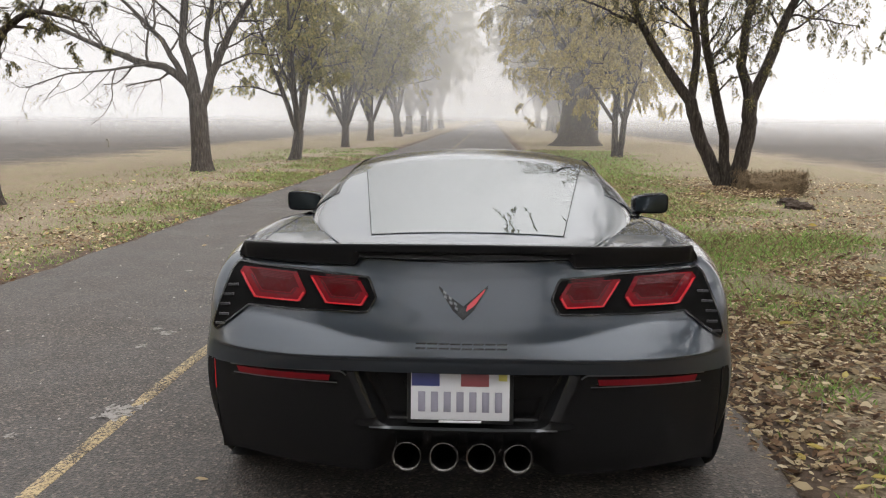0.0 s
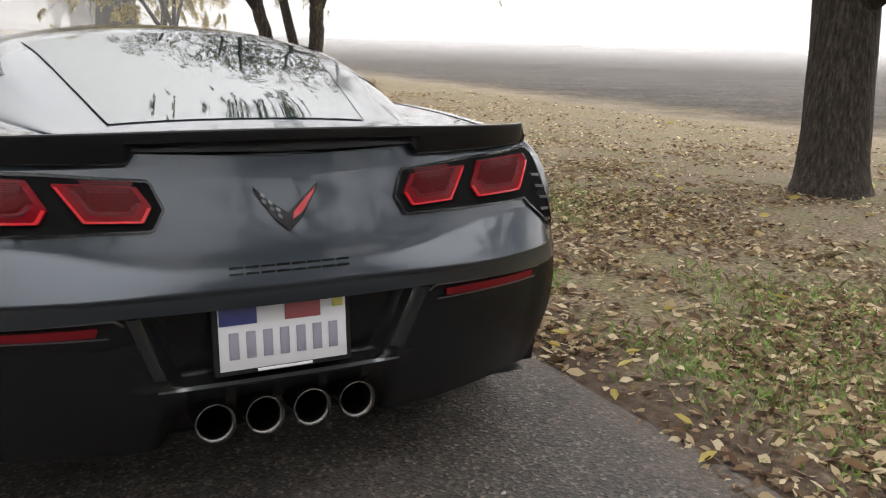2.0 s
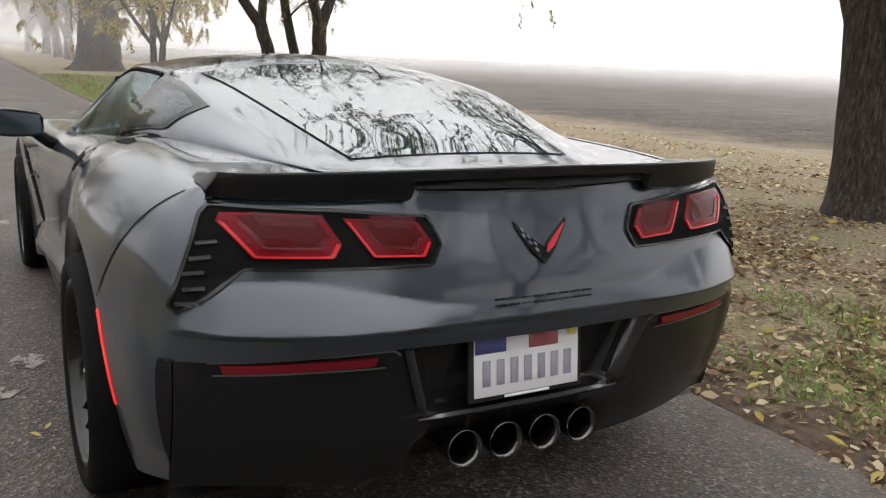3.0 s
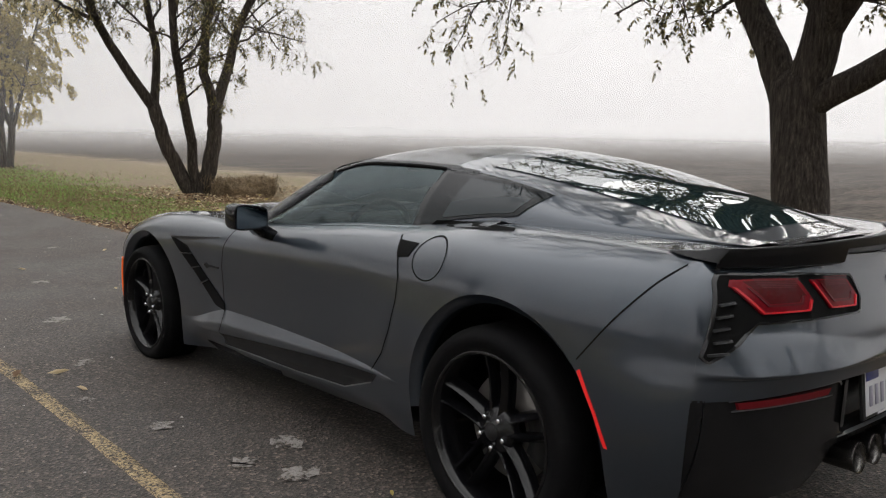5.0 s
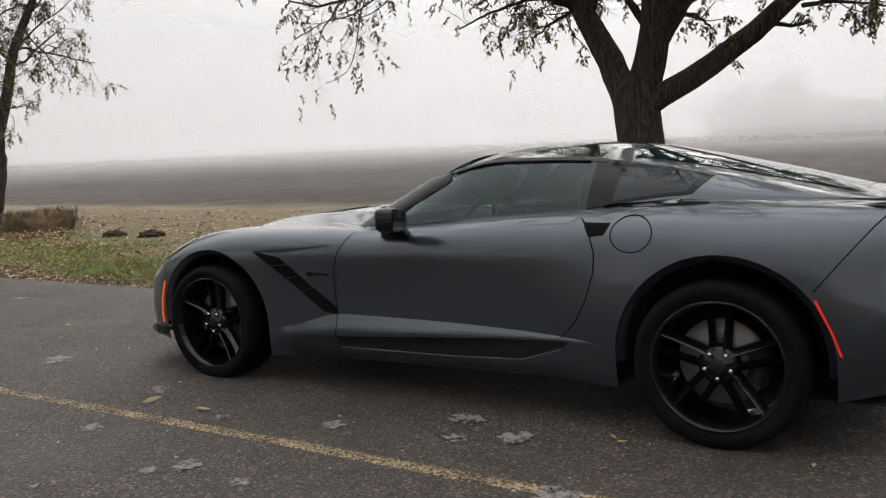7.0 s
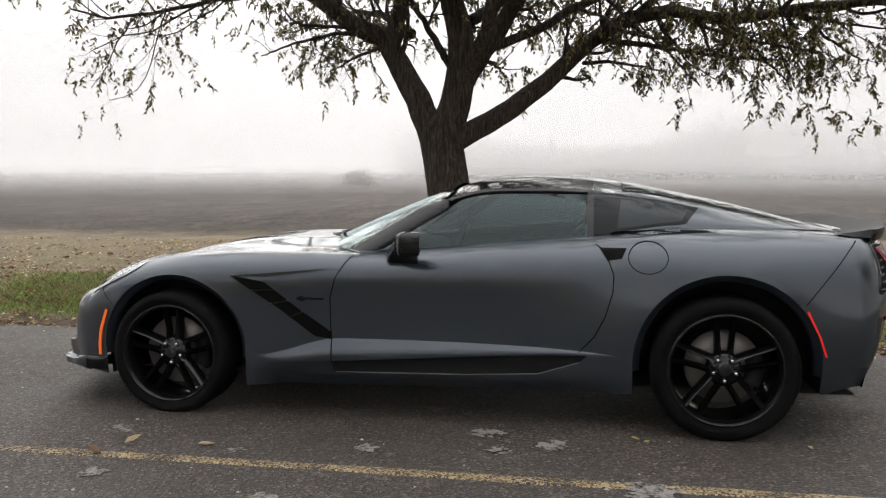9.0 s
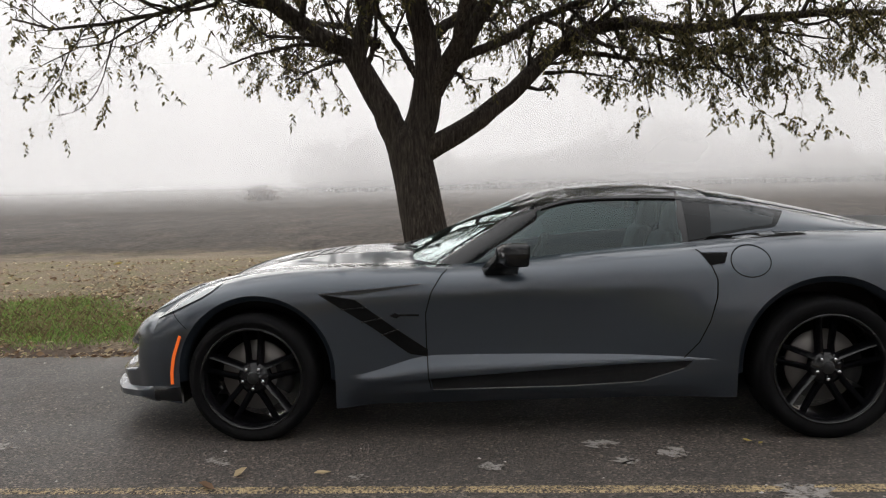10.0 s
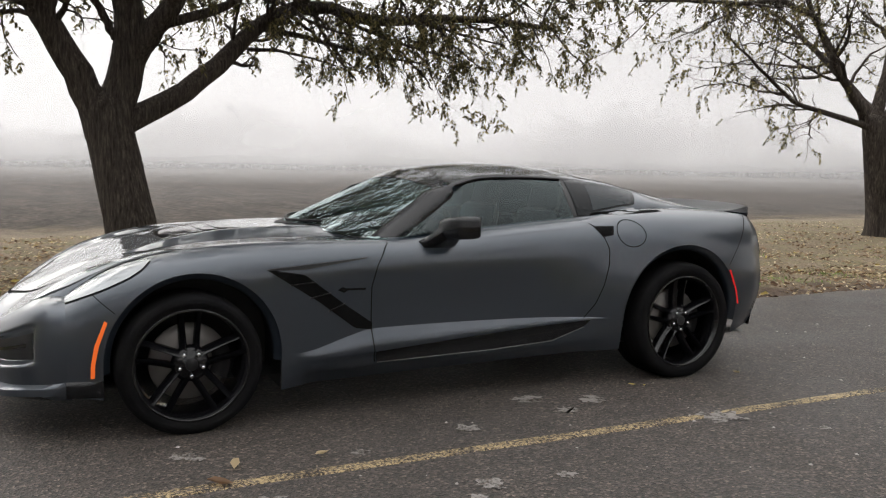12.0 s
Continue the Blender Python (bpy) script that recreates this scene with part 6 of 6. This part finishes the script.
# a leafy tree whose low bough hangs over the verge
w = Wood(83)
BOUGH = dict(NEAR, twigs=(3.4, 5.0, 6.5), sprays=6, leafy=0.9, spray=0.15, leaflets=13, leaf_w=0.010, reach=(0.7, 0.4, 0.22), lift=(0.0, 0.0, -0.04))
flare([(-7.6, 9.2, -0.05), (-7.55, 9.2, 1.0), (-7.5, 9.2, 2.0)], (0.24, 0.20), w)
for rows, a, b in (([(-7.5, 9.2, 1.9), (-7.0, 9.1, 2.6), (-6.5, 9.0, 2.85), (-6.0, 8.9, 2.75), (-5.6, 8.8, 2.62)], 0.09, 0.015), ([(-7.5, 9.2, 1.9), (-7.6, 9.6, 3.2), (-7.5, 9.9, 5.0), (-7.3, 10.1, 6.4)], 0.13, 0.03),
                   ([(-7.5, 9.2, 2.0), (-8.4, 8.8, 3.2), (-9.3, 8.4, 4.2)], 0.10, 0.02), ([(-7.5, 9.2, 2.0), (-7.2, 8.2, 3.4), (-6.8, 7.4, 4.6)], 0.10, 0.02), ([(-7.52, 9.5, 3.0), (-6.6, 9.7, 3.9), (-5.8, 9.9, 4.4)], 0.08, 0.02)):
    w.stem(rows, a, b, BOUGH, n=14)
w.finish("leafy green tree with a low bough over the verge", leaf_olive)

# the old thick-trunked tree
w = Wood(71)
flare([(4.4, 39.5, -0.1), (4.45, 39.5, 1.2), (4.5, 39.5, 3.2)], (0.98, 0.80), w)
OLD = dict(levels=3, twigs=(1.3, 1.8, 2.8), reach=(3.0, 1.7, 0.9), thick=(0.12, 0.05, 0.02), lift=(0.03, -0.02, -0.12), sprays=9, leafy=0.9, spray=0.36, leaflets=9, leaf_w=0.034)
for k in range(8):
    a = 2 * math.pi * k / 8 + 0.3
    out, top = (4.6, 3.2)[k % 2], (5.5, 8.5)[k % 2]
    if k % 2 == 0 and math.cos(a) > -0.5:
        w.stem([(4.5, 39.5, 3.0), (4.5 + 2.2 * math.cos(a), 39.5 + 2.2 * math.sin(a), 4.4), (4.5 + 4.2 * math.cos(a), 39.5 + 4.2 * math.sin(a), 3.9), (4.5 + 5.2 * math.cos(a), 39.5 + 5.2 * math.sin(a), 2.9)], 0.14, 0.03, OLD, n=10)
    w.stem([(4.5, 39.5, 2.6 + 0.2 * k), (4.5 + out * 0.3 * math.cos(a), 39.5 + out * 0.3 * math.sin(a), 3.6 + 0.3 * top), (4.5 + out * math.cos(a), 39.5 + out * math.sin(a), 3.0 + top)], 0.30, 0.06, OLD, n=12)
w.finish("massive old tree with a broad trunk and yellow leaves", leaf_yellow)

# far woods beyond the field
far_leaf = leaf_material("far_wood_leaves", (0.02, 0.022, 0.014), (0.035, 0.036, 0.022), (0.06, 0.055, 0.035))
rng = random.Random(9)
fv, ff = [], []


def clump(cx, cy, cz, rx, rz, count, size):
    for _ in range(count):
        a, b, c = rng.gauss(0, 0.5), rng.gauss(0, 0.5), rng.gauss(0, 0.5)
        p = Vector((cx + rx * a, cy + rx * b, cz + rz * c))
        if p.z < 0.1:
            continue
        d = Vector((rng.gauss(0, 1), rng.gauss(0, 1), rng.gauss(0, 1))).normalized()
        s = d.cross(Vector((rng.gauss(0, 1), rng.gauss(0, 1), 1))).normalized()
        o = len(fv)
        fv.extend([p - d * size, p + s * size * 0.6, p + d * size, p - s * size * 0.6])
        ff.append((o, o + 1, o + 2, o + 3))


for _ in range(150):
    a = rng.uniform(-0.2, 1.25)
    dist = rng.uniform(138, 152)
    tall = rng.uniform(3.0, 9.0) * (0.55 + 0.6 * math.sin(a * 7) ** 2)
    clump(dist * math.cos(a), -dist * math.sin(a), tall * 0.5, rng.uniform(4, 8), tall * 0.5, 520, 0.8)
woods = mesh_ob("far_woods", fv, ff, far_leaf)
tagged(woods, "dim line of woods across the field in fog", "woods", kind="stuff")
fv, ff = [], []
clump(63.4, 19.6, 0.35, 1.2, 1.0, 1500, 0.10)
tagged(mesh_ob("bush", fv, ff, leaf_dry), "low dark bush in the ploughed field", "bush")

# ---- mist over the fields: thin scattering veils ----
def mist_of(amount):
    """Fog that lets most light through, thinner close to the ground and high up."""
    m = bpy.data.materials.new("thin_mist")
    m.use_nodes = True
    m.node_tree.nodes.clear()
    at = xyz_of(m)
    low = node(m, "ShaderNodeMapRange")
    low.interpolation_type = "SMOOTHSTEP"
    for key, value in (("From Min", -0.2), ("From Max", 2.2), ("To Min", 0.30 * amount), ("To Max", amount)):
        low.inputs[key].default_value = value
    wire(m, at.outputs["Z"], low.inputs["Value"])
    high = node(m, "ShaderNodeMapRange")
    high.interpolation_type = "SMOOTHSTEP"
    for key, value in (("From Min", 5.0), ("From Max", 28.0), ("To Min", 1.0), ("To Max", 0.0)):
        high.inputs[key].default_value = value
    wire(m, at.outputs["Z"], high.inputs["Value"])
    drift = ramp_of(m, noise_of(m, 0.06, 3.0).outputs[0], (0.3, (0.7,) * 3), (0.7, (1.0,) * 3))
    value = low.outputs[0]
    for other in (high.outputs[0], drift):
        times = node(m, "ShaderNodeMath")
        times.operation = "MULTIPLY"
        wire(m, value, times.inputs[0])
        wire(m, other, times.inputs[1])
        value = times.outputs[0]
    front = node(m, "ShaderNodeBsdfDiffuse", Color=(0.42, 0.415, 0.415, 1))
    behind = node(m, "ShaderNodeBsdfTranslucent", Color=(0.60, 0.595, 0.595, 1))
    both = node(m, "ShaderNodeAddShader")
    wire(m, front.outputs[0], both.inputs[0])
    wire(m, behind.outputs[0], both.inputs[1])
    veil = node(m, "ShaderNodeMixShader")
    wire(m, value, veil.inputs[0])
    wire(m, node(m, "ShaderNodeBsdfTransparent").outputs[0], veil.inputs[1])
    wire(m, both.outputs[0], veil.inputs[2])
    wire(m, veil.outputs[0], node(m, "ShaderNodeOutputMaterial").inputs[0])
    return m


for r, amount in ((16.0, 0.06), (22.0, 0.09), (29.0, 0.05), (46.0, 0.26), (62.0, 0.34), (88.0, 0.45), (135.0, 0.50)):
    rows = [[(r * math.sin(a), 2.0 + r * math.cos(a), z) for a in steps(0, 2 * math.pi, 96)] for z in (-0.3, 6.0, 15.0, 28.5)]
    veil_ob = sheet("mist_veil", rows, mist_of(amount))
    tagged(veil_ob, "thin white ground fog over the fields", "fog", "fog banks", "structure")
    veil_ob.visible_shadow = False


# ---- straw bale, dirt heap, litter ----
straw = material("grey_straw", (0.19, 0.14, 0.085), 0.95, spec=0.1)
sg = noise_of(straw, 24.0, 7.0, 0.8)
wire(straw, ramp_of(straw, sg.outputs[0], (0.3, (0.06, 0.043, 0.027)), (0.5, (0.17, 0.125, 0.078)), (0.75, (0.32, 0.245, 0.15))), shader(straw).inputs["Base Color"])
bump_of(straw, sg.outputs[0], 1.0, 0.04)
bm = bmesh.new()
bmesh.ops.create_uvsphere(bm, u_segments=48, v_segments=28, radius=1.0)
for v in bm.verts:
    q = Vector([math.copysign(abs(c) ** 0.55, c) for c in v.co])
    k = noise.noise(q * 1.6) * 0.14 + noise.noise(q * 5) * 0.09 + noise.noise(q * 13) * 0.06
    v.co = Vector((q.x * 0.64 * (1 + k), q.y * 0.42 * (1 + k), max((q.z * 0.25 + 0.22 + 0.03 * q.x) * (1 + k), -0.03)))
bmesh.ops.transform(bm, matrix=pose(5.62, 13.85, -0.18, 0, 0, 12), verts=bm.verts)
bale_ob = part("straw_bale", bm, straw, None)
tagged(bale_ob, "old sagging straw bale beside the three-stemmed tree", "straw bale")
straw_stuff = random.Random(3)
bv, bf = [], []
for _ in range(3200):
    a, b = straw_stuff.uniform(-0.70, 0.70), straw_stuff.uniform(-0.46, 0.46)
    p = Vector((5.62 + a, 13.85 + b, -0.18 + straw_stuff.uniform(0.0, 0.50)))
    d = Vector((straw_stuff.gauss(0, 1), straw_stuff.gauss(0, 1), straw_stuff.gauss(-0.6, 0.9))).normalized() * straw_stuff.uniform(0.05, 0.14)
    s = d.cross(Vector((0.1, 0, 1))).normalized() * 0.006
    o = len(bv)
    bv += [p - d, p + s, p + d, p - s]
    bf.append((o, o + 1, o + 2, o + 3))
mesh_ob("loose_straw", bv, bf, straw, bale_ob)["kind"] = "stuff"

mound_soil = material("dark_moist_soil", (0.05, 0.038, 0.03), 0.95, spec=0.15)
clods = noise_of(mound_soil, 34.0, 6.0, 0.7)
wire(mound_soil, ramp_of(mound_soil, clods.outputs[0], (0.3, (0.022, 0.016, 0.012)), (0.7, (0.085, 0.063, 0.048))), shader(mound_soil).inputs["Base Color"])
bump_of(mound_soil, clods.outputs[0], 0.9, 0.03)
bm = bmesh.new()
bmesh.ops.create_icosphere(bm, subdivisions=4, radius=1.0)
for v in bm.verts:
    k = 1 + 0.35 * noise.noise(v.co * 2.3) + 0.18 * noise.noise(v.co * 6)
    v.co = Vector((v.co.x * 0.20 * k, v.co.y * 0.17 * k, max(v.co.z, -0.3) * 0.085 * k))
mound = part("soil_mound", bm, mound_soil, None)
tagged(mound, "small dark heap of soil on the verge", "soil heap", "soil heaps on the verge")
mound.matrix_world = pose(4.72, 9.75, ground_z(4.72, 9.75) + 0.02)
copy_thing(mound, pose(4.95, 10.9, ground_z(4.95, 10.9) + 0.02, 0, 0, 70))

litter_tan = leaf_material("fallen_tan_leaves", (0.21, 0.150, 0.086), (0.42, 0.325, 0.19), (0.64, 0.54, 0.37))
litter_yellow = leaf_material("fallen_yellow_leaves", (0.28, 0.20, 0.05), (0.42, 0.33, 0.09), (0.56, 0.47, 0.18))
litter_brown = leaf_material("fallen_brown_leaves", (0.05, 0.027, 0.016), (0.145, 0.086, 0.050), (0.29, 0.19, 0.11))


def fallen(verts, faces, r, x, y, z, size):
    """One curled leaf lying on the ground."""
    a = r.uniform(0, 2 * math.pi)
    d, s = Vector((math.cos(a), math.sin(a), r.gauss(0, 0.22))), Vector((-math.sin(a), math.cos(a), r.gauss(0, 0.45)))
    p, wide, curl = Vector((x, y, z)), size * r.uniform(0.16, 0.26), size * r.uniform(0.0, 0.22)
    o = len(verts)
    up = Vector((0, 0, 1))
    verts += [p - d * size * 0.5 + up * curl * 0.6, p - d * size * 0.1 + s * wide + up * curl, p - d * size * 0.05, p - d * size * 0.1 - s * wide + up * curl * 0.8,
              p + d * size * 0.25 + s * wide * 0.7 + up * curl * 0.9, p + d * size * 0.25 - s * wide * 0.7 + up * curl, p + d * size * 0.5 + up * curl * 0.5]
    faces += [(o, o + 1, o + 2), (o, o + 2, o + 3), (o + 1, o + 4, o + 6, o + 2), (o + 3, o + 2, o + 6, o + 5)]


def lawn(x, y):
    """A strip of fresh grass across the verge, 0 to 1."""
    return math.exp(-(((y - 5.75 - 0.5 * (x - 3.0)) / 0.85) ** 2)) * smooth(1.4, 2.1, x) * smooth(4.9, 3.6, x)


def thicket(x, y):
    """How thickly leaves lie, 0 to 1."""
    return min(max(0.42 + 1.0 * lumps(x, y, 1.3, 21) + 0.6 * lumps(x, y, 0.42, 22), 0.03), 1.0) * (1 - 0.8 * lawn(x, y))


rng = random.Random(17)
for name, mat, count, size in (("tan_leaf_litter", litter_tan, 44000, (0.020, 0.060)), ("brown_leaf_litter", litter_brown, 40000, (0.022, 0.066)), ("yellow_leaf_litter", litter_yellow, 420, (0.05, 0.095))):
    verts, faces, made = [], [], 0
    while made < count:
        if rng.random() < 0.80:
            x, y = 1.15 + rng.expovariate(0.36), rng.uniform(-13.0, 15.0)
            pick = rng.random()
            if pick < 0.35:
                y = rng.uniform(-3.0, 5.0)
            elif pick < 0.55:
                y = rng.uniform(4.0, 17.0)
        else:
            x, y = -3.85 - rng.expovariate(0.7), rng.uniform(-6.0, 26.0)
        if x > 9.5 or x < -8.5 or rng.random() > thicket(x, y):
            continue
        if 1.1 < x < 1.75 and rng.random() < 0.3:
            continue
        fallen(verts, faces, rng, x, y, max(ground_z(x, y), -0.012) + 0.008, rng.uniform(*size) * (1.5 if rng.random() < 0.08 else 1.0))
        made += 1
    ob = mesh_ob(name, verts, faces, mat)
    tagged(ob, {"tan": "pale curled leaves strewn over the verge", "bro": "dark brown rotting leaves on the verge", "yel": "bright yellow fallen leaves on the verge"}[name[:3]], "fallen leaves", kind="stuff")

# single leaves on the road
bmv, bmf = [], []
fallen(bmv, bmf, random.Random(2), 0, 0, 0, 0.11)
lone = mesh_ob("fallen_leaf", bmv, bmf, litter_tan)
lone.matrix_world = pose(-1.39, 2.63, 0.006)
tagged(lone, "pale dry leaf lying on the asphalt", "leaf", "leaves on the road")
dark_lone = mesh_ob("fallen_leaf", bmv, bmf, litter_brown)
dark_lone.matrix_world = pose(-1.56, 2.72, 0.008, 0, 0, 70)
tagged(dark_lone, "dark curled leaf lying on the yellow line", "leaf", "leaves on the road")
for x, y, a, size in ((-1.39, 2.28, 130, 0.7), (-0.98, -0.35, 200, 0.5), (-2.26, 3.05, 300, 0.6), (1.0, -1.2, 15, 0.8), (0.75, -1.5, 80, 0.6), (0.2, -1.3, 170, 0.5), (-2.3, 4.2, 20, 0.6), (-2.9, 5.4, 75, 0.7), (-0.6, 6.2, 150, 0.7), (-2.5, 7.8, 220, 0.8), (-3.1, 6.1, 310, 0.7), (0.4, 7.0, 60, 0.8), (-1.9, 9.5, 10, 0.8), (-0.3, 4.8, 100, 0.6)):
    copy_thing(lone, pose(x, y, 0.006, 0, 0, a) @ Matrix.Diagonal((size, size, size, 1)))
yl = mesh_ob("fallen_leaf", bmv, bmf, litter_yellow)
yl.matrix_world = pose(1.18, -0.98, 0.012, 0, 0, 30) @ Matrix.Diagonal((0.9, 0.9, 0.9, 1))
tagged(yl, "bright yellow leaf at the road's edge", "leaf", "leaves on the road")
for x, y, a in ((1.30, -0.75, 110), (1.55, -0.2, 200), (1.22, -0.5, 75), (1.42, 0.1, 160), (-0.98, 0.40, 75), (-1.02, 0.35, 150)):
    small = 0.45 if x < 0 else 0.9
    copy_thing(yl, pose(x, y, max(ground_z(x, y), 0) + 0.008, 0, 0, a) @ Matrix.Diagonal((small, small, small, 1)))

# pale grit strewn over the asphalt
grit = material("pale_grit", (0.34, 0.32, 0.30), 0.9, spec=0.2)
rng = random.Random(41)
verts, faces = [], []
for _ in range(420):
    x, y, r = rng.uniform(-3.7, 1.0), rng.uniform(-2.5, 9.0), rng.choice((0.003, 0.004, 0.005, 0.009))
    if abs(x) < 0.95 and -0.8 < y < 3.6:
        continue
    o = len(verts)
    verts += [Vector((x + r * rng.uniform(0.7, 1.5) * math.cos(w), y + r * rng.uniform(0.7, 1.5) * math.sin(w), 0.001)) for w in (0.3, 1.8, 3.4, 4.9)] + [Vector((x, y, 0.001 + r * 0.8))]
    faces += [(o + k, o + (k + 1) % 4, o + 4) for k in range(4)]
tagged(mesh_ob("road_grit", verts, faces, grit, flat=True), "pale bits of grit strewn over the asphalt", "grit", kind="stuff")

# twigs at the road's edge
twig_mat = material("dry_twig", (0.10, 0.075, 0.055), 0.9)
rng = random.Random(6)
for k in range(16):
    x, y, a = rng.uniform(1.0, 2.6), rng.uniform(-2.0, 3.0), rng.uniform(0, 6.3)
    z = max(ground_z(x, y), 0.0) + 0.010
    pts = [(x + 0.07 * i * math.cos(a) + rng.gauss(0, 0.008), y + 0.07 * i * math.sin(a) + rng.gauss(0, 0.008), z + 0.004 * (i % 2)) for i in range(5)]
    tagged(rod("twig", pts, [0.004, 0.004, 0.003, 0.003, 0.002], twig_mat, None, 5), "thin dry twig on the ground", "twig", "twigs on the verge")

# grass
grass_mat = leaf_material("verge_grass", (0.095, 0.160, 0.034), (0.185, 0.300, 0.070), (0.33, 0.42, 0.15))
dry_grass = leaf_material("dry_verge_grass", (0.10, 0.08, 0.04), (0.18, 0.14, 0.07), (0.28, 0.23, 0.13))
rng = random.Random(29)


def blade(verts, faces, r, x, y, z, h):
    a, b = r.uniform(0, 6.28), r.uniform(0, 6.28)
    s = Vector((math.cos(a), math.sin(a), 0)) * 0.004
    lean_by = Vector((math.cos(b), math.sin(b), 0)) * h * r.uniform(0.2, 1.0)
    p = Vector((x, y, z))
    o = len(verts)
    verts += [p - s, p + s, p + lean_by * 0.4 + s * 0.7 + Vector((0, 0, h * 0.6)), p + lean_by + Vector((0, 0, h * 0.85))]
    faces += [(o, o + 1, o + 2), (o, o + 2, o + 3)]


def green(x, y):
    """Where grass stands on the verges, 0 to 1."""
    g = (0.08 if x > 1 and y < 3 else 0.32) + 1.5 * lumps(x, y, 1.9, 31) + 0.5 * lumps(x, y, 0.6, 32)
    if x > 1:
        g += 0.55 * math.exp(-((x - 2.3) / 0.9) ** 2) * smooth(2.0, 5.0, y)
    else:
        g += 0.30
        g *= 1 - 0.8 * math.exp(-(((x + 6.2) / 0.5) ** 2))
    for px, py, reach in ((2.55, 0.4, 0.45), (2.0, -0.45, 0.4), (2.9, 0.0, 0.4), (1.75, 0.9, 0.35), (4.7, 4.1, 0.4)):
        g += 1.2 * math.exp(-((x - px) ** 2 + (y - py) ** 2) / reach ** 2)
    if x > 1:
        g += 0.7 * smooth(9.0, 12.0, y) * smooth(5.6, 4.2, x)
    if 1 < x < 1.8:
        g *= smooth(1.25, 1.8, x)
    if x > 1 and y > 2:
        g *= 1 - 0.55 * smooth(3.0, 3.6, y) * smooth(4.9, 4.3, y)
        g *= 1 - 0.85 * smooth(6.3, 6.9, y) * smooth(9.2, 8.2, y) * smooth(1.9, 2.6, x)
    if x > 1:
        g *= smooth(4.6, 2.3, x) if y < 7 else smooth(7.0, 3.5, x)
    return min(max(g + 0.9 * lawn(x, y), 0.0), 1.0)


for name, mat, count, tall in (("grass", grass_mat, 155000, (0.012, 0.045)), ("dry_grass", dry_grass, 24000, (0.02, 0.08))):
    verts, faces, made = [], [], 0
    while made < count:
        if rng.random() < 0.68:
            x, y = 1.25 + rng.expovariate(0.55), rng.uniform(-12.0, 9.0) if rng.random() < 0.55 else rng.uniform(4.0, 32.0)
        elif rng.random() < 0.25:
            x, y = rng.uniform(1.4, 4.9), rng.uniform(4.2, 7.6)
            if rng.random() > lawn(x, y):
                continue
        else:
            x, y = -3.9 - rng.expovariate(0.6), rng.uniform(-6.0, 34.0)
        if x > 8.5 or x < -9 or rng.random() > green(x, y):
            continue
        blade(verts, faces, rng, x, y, ground_z(x, y) - 0.004, rng.uniform(*tall) * (1 + 0.02 * max(y, 0)))
        made += 1
    ob = mesh_ob(name, verts, faces, mat)
    tagged(ob, "short patchy green grass on the verge" if name == "grass" else "dry straw-coloured grass on the verge", "grass", kind="stuff")
